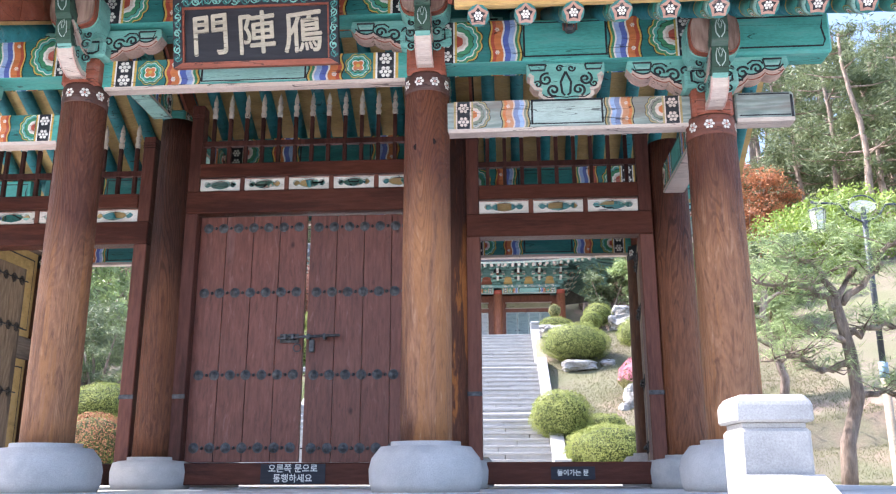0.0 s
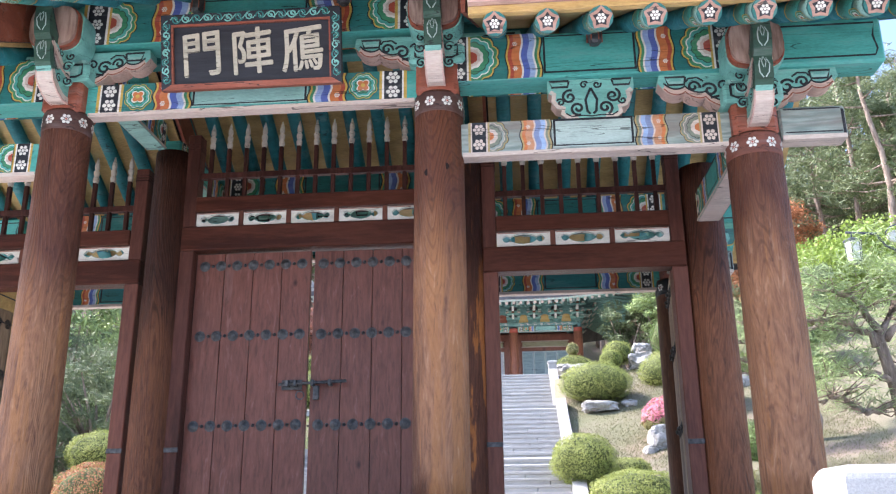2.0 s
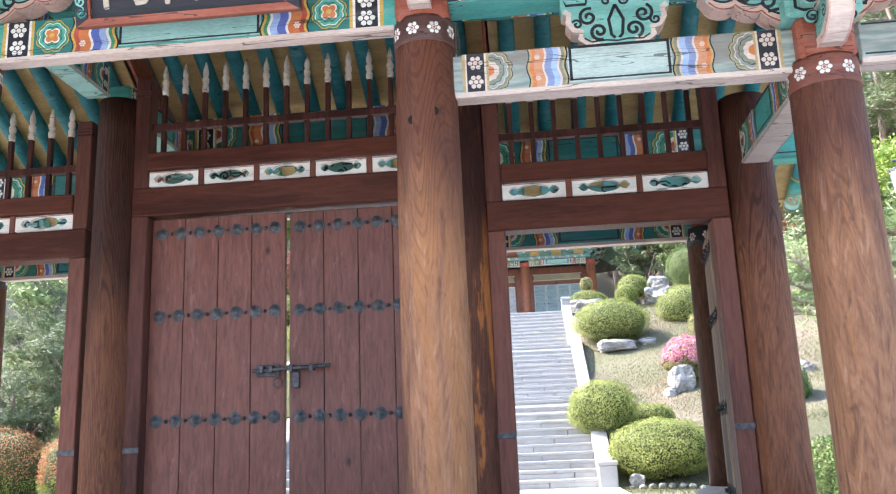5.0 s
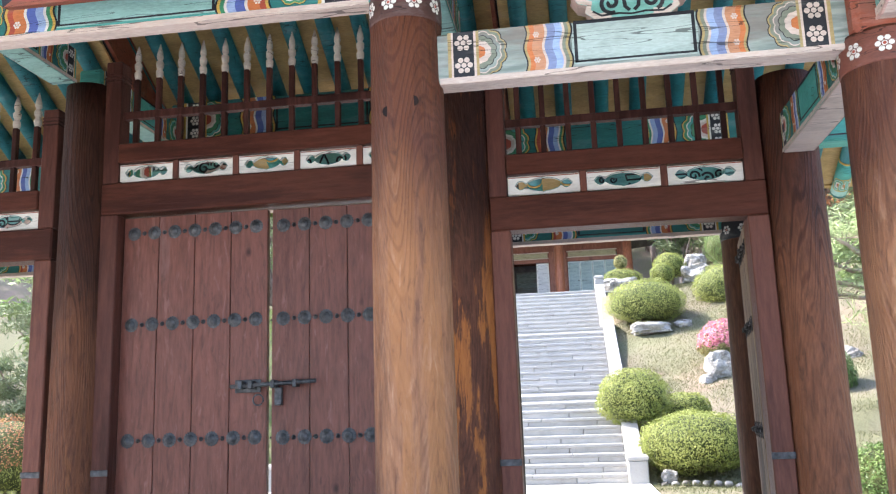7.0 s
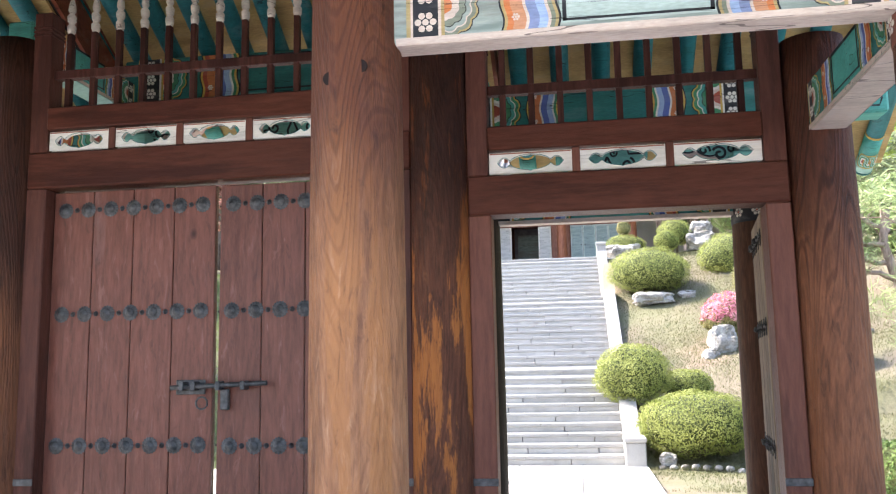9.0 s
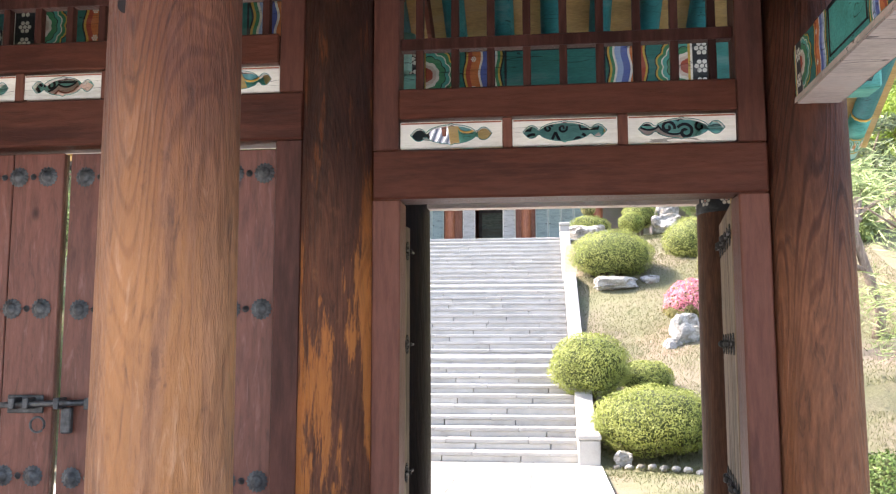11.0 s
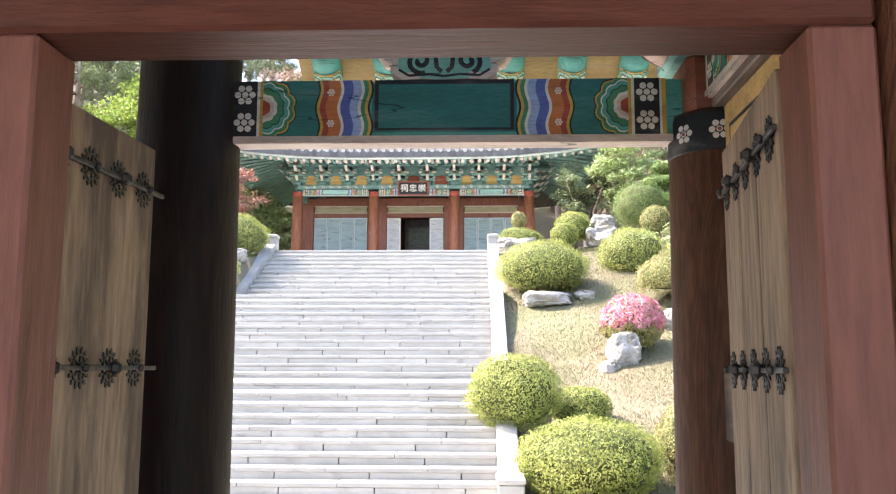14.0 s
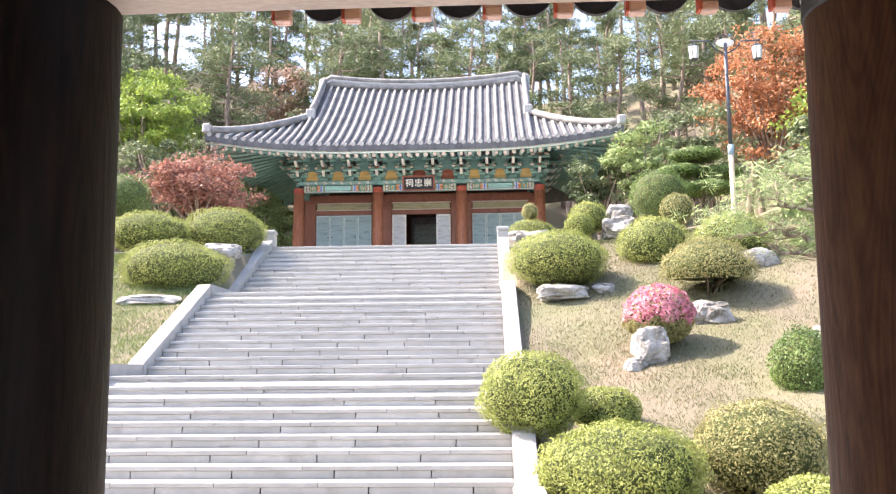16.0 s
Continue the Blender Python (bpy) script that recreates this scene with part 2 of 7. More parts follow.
# right middle column: brighter copy, with its side light put into the colour
COLUMN_OUTER = timber("lit_contour_grained_pine", (0.14, 0.054, 0.027), (0.29, 0.115, 0.056), (0.33, 0.135, 0.05), peel=(0.60, 0.63), rings=15.0, figure=0.08, lines=0.8, streak=(0.27, 0.10, 0.042), relief=0.9, stain=(1.55, (0.34, 0.27, 0.29)), gloss=0.25, flake=((0.06, 0.024, 0.014), (0.30, 0.13, 0.065)))
COLUMN_SIDE = timber("dark_brown_varnished_pine", (0.06, 0.026, 0.014), (0.14, 0.058, 0.030), (0.20, 0.083, 0.035), peel=(0.60, 0.65), rings=15.0, figure=0.05, lines=0.4, gloss=0.2)
WALLWOOD = timber("weathered_brown_wall_timber", (0.12, 0.085, 0.065), (0.20, 0.15, 0.12), (0.10, 0.07, 0.055), axis=1)
# near-black puts the rear columns' back-lit shade into the colour; knot plugs share it
COLUMN_REAR = timber("black_brown_shaded_pine", (0.007, 0.0042, 0.0038), (0.019, 0.0098, 0.0075), (0.06, 0.024, 0.012), peel=(0.62, 0.70), rings=12.0, figure=0.06, gloss=0.2)
FRAME_DARK = timber("dark_maroon_lattice_timber", (0.048, 0.017, 0.013), (0.080, 0.030, 0.023), (0.045, 0.016, 0.013), rough=0.55, spread=0.1, gloss=0.15)
FRAME = timber("maroon_painted_timber", (0.070, 0.0215, 0.0135), (0.106, 0.035, 0.022), (0.066, 0.0205, 0.0145), axis=0, rough=0.45, spread=0.06, figure=0.04, gloss=0.15)
FRAME_V = timber("maroon_painted_post", (0.120, 0.042, 0.028), (0.178, 0.067, 0.045), (0.108, 0.039, 0.027), rough=0.5, spread=0.1, figure=0.04, knots=0.05, gloss=0.25)
# darker copy of FRAME_V: shade on centre jambs and upper posts, as colour
FRAME_SHADED = timber("shaded_maroon_post", (0.082, 0.029, 0.021), (0.122, 0.046, 0.034), (0.075, 0.027, 0.02), rough=0.5, spread=0.1, figure=0.04, knots=0.05, gloss=0.2)
PLANK = timber("maroon_door_plank", (0.115, 0.039, 0.027), (0.195, 0.071, 0.050), (0.26, 0.13, 0.11), rough=0.42, spread=0.10, figure=0.05, knots=0.085, peel=(0.60, 0.72), gloss=0.35, flake=((0.07, 0.025, 0.018), (0.30, 0.15, 0.125)))
BARE = timber("bare_weathered_plank", (0.180, 0.118, 0.071), (0.33, 0.230, 0.148), (0.12, 0.080, 0.052), rough=0.75, spread=0.10, figure=0.07, knots=0.06)
GREYWOOD = timber("faded_grey_timber", (0.20, 0.26, 0.24), (0.36, 0.42, 0.39), (0.32, 0.31, 0.28), axis=0, rough=0.8)
IRON = surface("blackened_iron", (0.045, 0.048, 0.052), (0.10, 0.105, 0.11), scale=20, rough=0.5, metal=0.35, bump=0.15)
TEAL = paint("teal_paint", (0.075, 0.39, 0.34))
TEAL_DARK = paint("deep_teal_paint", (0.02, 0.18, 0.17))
TEAL_PALE = paint("pale_teal_paint", (0.32, 0.57, 0.52))
BLUE_TEAL = paint("blue_teal_rafter_paint", (0.018, 0.185, 0.215))
# ceiling copy of OCHRE, darkened to hold the shade inside the roof
OCHRE_DIM = paint("shaded_ochre_board_paint", (0.53, 0.36, 0.15), rough=0.8, cracks=False)
OCHRE = paint("ochre_plaster_paint", (0.60, 0.40, 0.15), rough=0.8, cracks=False)
PINK = paint("faded_pink_paint", (0.62, 0.42, 0.36))
PINKWHITE = paint("pinkish_white_paint", (0.66, 0.55, 0.48))
WHITE = paint("chalk_white_paint", (0.78, 0.76, 0.70))
BLACK = paint("ink_black_paint", (0.014, 0.016, 0.022))
DARKRED = paint("rust_collar_paint", (0.19, 0.062, 0.040))
COLLAR_BROWN = paint("dark_brown_collar_paint", (0.085, 0.036, 0.028))
RED = paint("vermilion_paint", (0.42, 0.075, 0.04))
REDBROWN = paint("red_brown_paint", (0.30, 0.082, 0.045))
TEAL_MID = paint("weathered_teal_paint", (0.20, 0.50, 0.44))
BOTTLE = paint("bottle_green_paint", (0.035, 0.095, 0.065))
ORANGE = paint("orange_paint", (0.60, 0.19, 0.06))
BLUE = paint("ultramarine_paint", (0.10, 0.15, 0.46))
SKYBLUE = paint("light_blue_paint", (0.34, 0.47, 0.72))
YELLOW = paint("mustard_line_paint", (0.62, 0.40, 0.08))
GREEN = paint("leaf_green_paint", (0.05, 0.26, 0.13))
CREAM = paint("cream_letter_paint", (0.50, 0.45, 0.35))
NAVY = surface("dark_navy_lacquer", (0.011, 0.012, 0.018), (0.026, 0.027, 0.036), scale=6, rough=0.7, stretch=(0.2, 1, 2))
GRANITE = surface("white_speckled_granite", (0.335, 0.329, 0.313), (0.41, 0.403, 0.384), scale=3.0, fine=180.0, rough=0.75, bump=0.1, grime=(0.32, 0.311, 0.29), grime_scale=3.2, grime_low=0.60, grime_high=0.78, spread=0.05)
RISER = surface("grey_granite_riser", (0.38, 0.374, 0.352), (0.49, 0.48, 0.455), scale=3.0, fine=180.0, rough=0.8, bump=0.1, grime=(0.29, 0.275, 0.25), grime_scale=2.5, grime_low=0.58, grime_high=0.75, spread=0.10)
POSTSTONE = surface("grey_speckled_granite", (0.31, 0.308, 0.298), (0.42, 0.415, 0.40), scale=3.0, fine=160.0, rough=0.8, bump=0.15, grime=(0.28, 0.28, 0.27), grime_scale=2.5, grime_low=0.58, grime_high=0.8)
LAWN = surface("green_lawn_blade", (0.125, 0.185, 0.055), (0.24, 0.30, 0.11), scale=1.0, fine=10, rough=0.7, bump=0, island=0.3, translucent=0.25)
BASESTONE = surface("grey_granite_base", (0.40, 0.388, 0.368), (0.50, 0.488, 0.465), scale=3.5, fine=150.0, rough=0.8, bump=0.18, grime=(0.30, 0.30, 0.30), grime_scale=3.0, grime_low=0.55, grime_high=0.8)
ROCK = surface("lichened_rock", (0.26, 0.25, 0.235), (0.46, 0.45, 0.43), scale=2.5, fine=25.0, rough=0.9, bump=0.9, grime=(0.15, 0.14, 0.12), grime_scale=3.0)
BARK = surface("pine_bark", (0.15, 0.11, 0.085), (0.42, 0.33, 0.27), scale=9.0, stretch=(1, 1, 0.25), fine=45, rough=0.95, bump=1.0)
TILE = surface("grey_roof_tile", (0.155, 0.152, 0.15), (0.29, 0.286, 0.275), scale=3.0, fine=60, rough=0.65, bump=0.15, island=0.22)
TILE_DARK = surface("black_roof_tile", (0.02, 0.021, 0.024), (0.05, 0.05, 0.055), scale=5.0, rough=0.6)
LEAF = surface("bright_azalea_leaf", (0.235, 0.285, 0.068), (0.40, 0.435, 0.135), scale=2.2, fine=12, rough=0.65, bump=0, island=0.14, translucent=0.3)
LEAF_DARK = surface("deep_green_leaf", (0.08, 0.15, 0.035), (0.18, 0.27, 0.075), scale=2.2, fine=12, rough=0.5, bump=0, island=0.35, translucent=0.2)
LEAF_RUST = surface("rust_tipped_leaf", (0.25, 0.245, 0.095), (0.38, 0.35, 0.155), scale=2.0, fine=12, rough=0.65, bump=0, island=0.16, translucent=0.25)
TWIG = surface("twig_bark", (0.10, 0.075, 0.055), (0.20, 0.16, 0.12), scale=10, rough=0.9)
PETAL = surface("pink_azalea_petal", (0.64, 0.19, 0.28), (0.80, 0.42, 0.48), scale=3, fine=12, rough=0.6, bump=0, island=0.2, translucent=0.25)
MAPLE_RED = surface("red_maple_leaf", (0.26, 0.115, 0.085), (0.44, 0.23, 0.175), scale=1.5, fine=12, rough=0.6, bump=0, island=0.35, translucent=0.3)
MAPLE_ORANGE = surface("orange_maple_leaf", (0.36, 0.15, 0.07), (0.56, 0.27, 0.14), scale=1.5, fine=12, rough=0.6, bump=0, island=0.35, translucent=0.3)
MAPLE_LIME = surface("lime_maple_leaf", (0.19, 0.29, 0.05), (0.35, 0.45, 0.11), scale=1.5, fine=12, rough=0.6, bump=0, island=0.3, translucent=0.35)
NEEDLE = surface("pine_needle", (0.085, 0.122, 0.056), (0.225, 0.27, 0.135), scale=0.9, fine=9, rough=0.6, bump=0, island=0.35, translucent=0.2)
NEEDLE_NEAR = surface("young_pine_needle", (0.17, 0.24, 0.09), (0.36, 0.45, 0.19), scale=1.5, fine=9, rough=0.6, bump=0, island=0.4, translucent=0.2)
IRON_BLACK = surface("black_forged_iron", (0.016, 0.014, 0.013), (0.04, 0.036, 0.033), scale=20, rough=0.5, metal=0.3, bump=0.15)
STEEL = surface("dark_painted_steel", (0.05, 0.06, 0.075), (0.09, 0.10, 0.12), scale=8, rough=0.45, metal=0.3)
CREAMPOLE = surface("cream_painted_steel", (0.34, 0.275, 0.205), (0.43, 0.355, 0.275), scale=4, rough=0.55)
BLUEBAND = surface("blue_band_paint", (0.20, 0.32, 0.43), (0.31, 0.43, 0.53), scale=8, rough=0.5)
LANTERN = surface("milk_glass", (0.72, 0.72, 0.62), (0.80, 0.80, 0.72), scale=6, rough=0.3, bump=0)
PANELBLUE = paint("grey_blue_door_paint", (0.34, 0.45, 0.46))
SLATE = surface("dark_interior", (0.11, 0.095, 0.10), (0.20, 0.175, 0.18), scale=4, rough=0.7)
PAVING = surface("pale_paving_stone", (0.50, 0.49, 0.46), (0.62, 0.61, 0.58), scale=1.5, fine=90, rough=0.85, bump=0.1, grime=(0.38, 0.36, 0.33), grime_scale=1.0, spread=0.08)
SOIL = surface("grass_and_soil", (0.185, 0.158, 0.112), (0.160, 0.160, 0.090), scale=0.55, fine=30, rough=0.95, bump=0.4, low=0.38, high=0.60, grime=(0.27, 0.195, 0.15), grime_scale=0.33, grime_low=0.54, grime_high=0.68)
BLADE = surface("grass_blade", (0.145, 0.155, 0.072), (0.225, 0.220, 0.120), scale=1.0, fine=10, rough=0.7, bump=0, island=0.22, translucent=0.3)

# ---- mesh helpers ----


def base(name, at, label, category, group="", kind=""):
    ob = new(name)
    ob.location = at
    ob.empty_display_size = 0.1
    return tagged(ob, label, category, group, kind)


def root_of(ob):
    while ob.parent:
        ob = ob.parent
    return ob


def part(name, bm, material, parent=None, label="", smooth=False):
    """One mesh object under a thing or a part; the bmesh is in world metres."""
    mesh = bpy.data.meshes.new(name)
    if parent is not None:
        origin = root_of(parent).location
        for v in bm.verts:
            v.co -= origin
    bm.to_mesh(mesh)
    bm.free()
    for m in (material if isinstance(material, (list, tuple)) else [material]):
        mesh.materials.append(m)
    if smooth:
        mesh.polygons.foreach_set("use_smooth", [True] * len(mesh.polygons))
    ob = new(name, mesh)
    ob.parent = parent
    return tagged(ob, label)


def box(x0, x1, y0, y1, z0, z1, bevel=0.008, bm=None):
    bm = bm or bmesh.new()
    made = bmesh.ops.create_cube(bm, size=1)
    for v in made["verts"]:
        v.co = Vector((x0 + (v.co.x + 0.5) * (x1 - x0), y0 + (v.co.y + 0.5) * (y1 - y0), z0 + (v.co.z + 0.5) * (z1 - z0)))
    if bevel:
        edges = {e for v in made["verts"] for e in v.link_edges}
        bmesh.ops.bevel(bm, geom=list(edges), offset=bevel, segments=1, affect='EDGES')
    return bm


def lathe(profile, at=(0, 0, 0), seg=24, bm=None, mat=0):
    """A turned solid from (radius, height) pairs, upright."""
    bm = bm or bmesh.new()
    rings = []
    for r, z in profile:
        rings.append([bm.verts.new((at[0] + r * math.cos(2 * math.pi * i / seg), at[1] + r * math.sin(2 * math.pi * i / seg), at[2] + z)) for i in range(seg)])
    for a, b in zip(rings, rings[1:]):
        for i in range(seg):
            f = bm.faces.new((a[i], a[(i + 1) % seg], b[(i + 1) % seg], b[i]))
            f.material_index = mat
    bm.faces.new(list(reversed(rings[0]))).material_index = mat
    bm.faces.new(rings[-1]).material_index = mat
    return bm


def tube(points, radii, seg=8, bm=None, mat=0):
    """A round limb along points, with a radius at each."""
    bm = bm or bmesh.new()
    points = [Vector(p) for p in points]
    rings = []
    for i, p in enumerate(points):
        d = (points[min(i + 1, len(points) - 1)] - points[max(i - 1, 0)]).normalized()
        u = d.cross(Vector((0.31, 0.17, 0.93)) if abs(d.z) < 0.9 else Vector((1, 0.2, 0))).normalized()
        w = d.cross(u)
        r = radii[i] if isinstance(radii, (list, tuple)) else radii
        rings.append([bm.verts.new(p + r * (math.cos(2 * math.pi * k / seg) * u + math.sin(2 * math.pi * k / seg) * w)) for k in range(seg)])
    for a, b in zip(rings, rings[1:]):
        for k in range(seg):
            f = bm.faces.new((a[k], a[(k + 1) % seg], b[(k + 1) % seg], b[k]))
            f.material_index = mat
            f.smooth = True
    bm.faces.new(list(reversed(rings[0]))).material_index = mat
    bm.faces.new(rings[-1]).material_index = mat
    return bm


def prism(outline, to_world, depth, bm=None, mat=0):
    """A flat outline in (u, v), given thickness; to_world maps (u, v, w) to the world."""
    bm = bm or bmesh.new()
    a = [bm.verts.new(to_world(u, v, 0)) for u, v in outline]
    b = [bm.verts.new(to_world(u, v, depth)) for u, v in outline]
    bm.faces.new(a).material_index = mat
    bm.faces.new(list(reversed(b))).material_index = mat
    for i in range(len(a)):
        j = (i + 1) % len(a)
        bm.faces.new((a[j], a[i], b[i], b[j])).material_index = mat
    bmesh.ops.recalc_face_normals(bm, faces=bm.faces[:])
    return bm
# ---- ground ----
FLOOR = 1.40
STEP_RISE, STEP_RUN = 0.142, 0.30
FLIGHTS = [(16.45, FLOOR), (21.05, FLOOR + 11 * STEP_RISE), (25.75, FLOOR + 22 * STEP_RISE)]
TOP_Z = FLOOR + 33 * STEP_RISE
ALONG = [(-900, 0.0), (3.9, 0.0), (4.3, 1.33), (15.3, 1.33), (16.35, 1.355), (18.2, 2.12), (21.0, 3.03), (24.0, 4.38), (27.0, 5.62), (29.0, TOP_Z - 0.05),
         (43.0, TOP_Z), (49.0, 8.5), (60.0, 16.0), (70.0, 22.5), (85.0, 24.0), (140.0, 22.0), (900.0, 20.0)]


def height(x, y):
    z = float(np.interp(y, [a for a, _ in ALONG], [b for _, b in ALONG]))
    inner = -4.95 < x < 0.95 and 15.5 < y < 29.2
    if inner:
        return z - 0.9
    side = max(0.0, abs(x + 2.0) - 9.0)
    rise = min(1.0, max(0.0, (y - 8.0) / 20.0))
    z += rise * min(side * 0.30, 14.0) + (0.12 * min(max(x - 2.0, 0), 6.0) if 18 < y < 30 else 0.0)
    if y > 16:
        z += 0.10 * noise.noise(Vector((x * 0.35, y * 0.35, 0.0))) + 0.03 * noise.noise(Vector((x * 1.7, y * 1.7, 3.0)))
    return z


def ground():
    xs = np.concatenate([[-900, -400, -200, -120, -80, -60], np.arange(-50, -12, 2.0), np.arange(-12, 12.01, 0.25), np.arange(14, 52, 2.0), [60, 80, 120, 200, 400, 900]])
    ys = np.concatenate([[-900, -300, -100, -40, -10, 0, 3.0, 3.9, 4.3, 6, 10, 13], np.arange(14, 34, 0.25), np.arange(34, 90, 2.0), [95, 110, 140, 200, 400, 900]])
    verts = [(float(x), float(y), height(float(x), float(y))) for y in ys for x in xs]
    n = len(xs)
    faces = [(j * n + i, j * n + i + 1, (j + 1) * n + i + 1, (j + 1) * n + i) for j in range(len(ys) - 1) for i in range(n - 1)]
    mesh = bpy.data.meshes.new("ground")
    mesh.from_pydata(verts, [], faces)
    mesh.materials.append(SOIL)
    mesh.polygons.foreach_set("use_smooth", [True] * len(mesh.polygons))
    tagged(new("ground", mesh), "dry grass and bare reddish soil on a sloping garden hillside", "ground", kind="structure")


ground()

SPEAR = paint("worn_beige_spear_paint", (0.54, 0.47, 0.40))
GREYPALE = paint("washed_out_teal_paint", (0.46, 0.58, 0.55))

# ---- the gate ----
COLS = [-5.42, -3.34, -0.575, 1.58]
FRONT, MID, REAR = 6.25, 7.93, 9.62
MIDCOLS = [-5.42, -3.225, -0.515, 1.57]
REARCOLS = [-5.42, -3.32, -0.525, 1.585]
LIFT = 0.45                      # the middle bay's roof stands higher


def petal_flower(bm, to, u, v, r, petals=6, mat=0, layer=0.0):
    """A ring of round dots round a centre dot."""
    for k in range(petals + 1):
        a = 2 * math.pi * k / petals
        cu, cv, rr = (u, v, r * 0.30) if k == petals else (u + 0.66 * r * math.cos(a), v + 0.66 * r * math.sin(a), r * 0.31)
        bm.faces.new([bm.verts.new(to(cu + rr * math.cos(2 * math.pi * i / 8), cv + rr * math.sin(2 * math.pi * i / 8), layer)) for i in range(8)]).material_index = mat


def disc(bm, to, u, v, r, mat, layer, lobes=0, depth=0.12, a0=0.0, a1=2 * math.pi, seg=28):
    pts = []
    for i in range(seg + (0 if a1 - a0 > 6.2 else 1)):
        a = a0 + (a1 - a0) * i / seg
        rr = r * (1 + depth * abs(math.sin(lobes * a / 2)) - depth / 2) if lobes else r
        pts.append(bm.verts.new(to(u + rr * math.cos(a), v + rr * math.sin(a), layer)))
    bm.faces.new(pts).material_index = mat


def band(bm, to, u0, u1, v0, v1, mat, layer, wave=0.0, waves=2.0, seg=14):
    """An upright stripe, its edges waved."""
    n = seg if wave else 1
    low = [bm.verts.new(to(u0 + wave * math.sin(2 * math.pi * waves * i / n), v0 + (v1 - v0) * i / n, layer)) for i in range(n + 1)]
    top = [bm.verts.new(to(u1 + wave * math.sin(2 * math.pi * waves * i / n), v0 + (v1 - v0) * i / n, layer)) for i in range(n + 1)]
    for i in range(n):
        bm.faces.new((low[i], top[i], top[i + 1], low[i + 1])).material_index = mat


def scroll(bm, to, points, width, mat, layer):
    """A ribbon line along points in (u, v)."""
    left, right = [], []
    for i, p in enumerate(points):
        a, b = points[max(i - 1, 0)], points[min(i + 1, len(points) - 1)]
        d = Vector((b[0] - a[0], b[1] - a[1])).normalized()
        left.append(bm.verts.new(to(p[0] - d.y * width / 2, p[1] + d.x * width / 2, layer)))
        right.append(bm.verts.new(to(p[0] + d.y * width / 2, p[1] - d.x * width / 2, layer)))
    for i in range(len(points) - 1):
        bm.faces.new((left[i], right[i], right[i + 1], left[i + 1])).material_index = mat


def spiral(u, v, r, turns=1.4, start=0.0, way=1, shrink=0.15):
    n = int(18 * turns)
    return [(u + r * (1 - (1 - shrink) * i / n) * math.cos(start + way * 2 * math.pi * turns * i / n),
             v + r * (1 - (1 - shrink) * i / n) * math.sin(start + way * 2 * math.pi * turns * i / n)) for i in range(n + 1)]


PALETTE = [TEAL, BLACK, WHITE, GREEN, RED, ORANGE, BLUE, SKYBLUE, YELLOW, PINKWHITE, TEAL_PALE, TEAL_DARK]
FADED = [GREYWOOD, BLACK, PINKWHITE, paint("faded_grey_green", (0.22, 0.25, 0.19)), ORANGE, paint("faded_orange", (0.56, 0.27, 0.15)), paint("faded_blue", (0.22, 0.28, 0.48)), SKYBLUE, paint("faded_mustard", (0.45, 0.34, 0.15)), PINKWHITE, GREYPALE, GREYWOOD]
T_, K_, W_, G_, R_, O_, B_, S_, Y_, P_, L_, D_ = range(12)


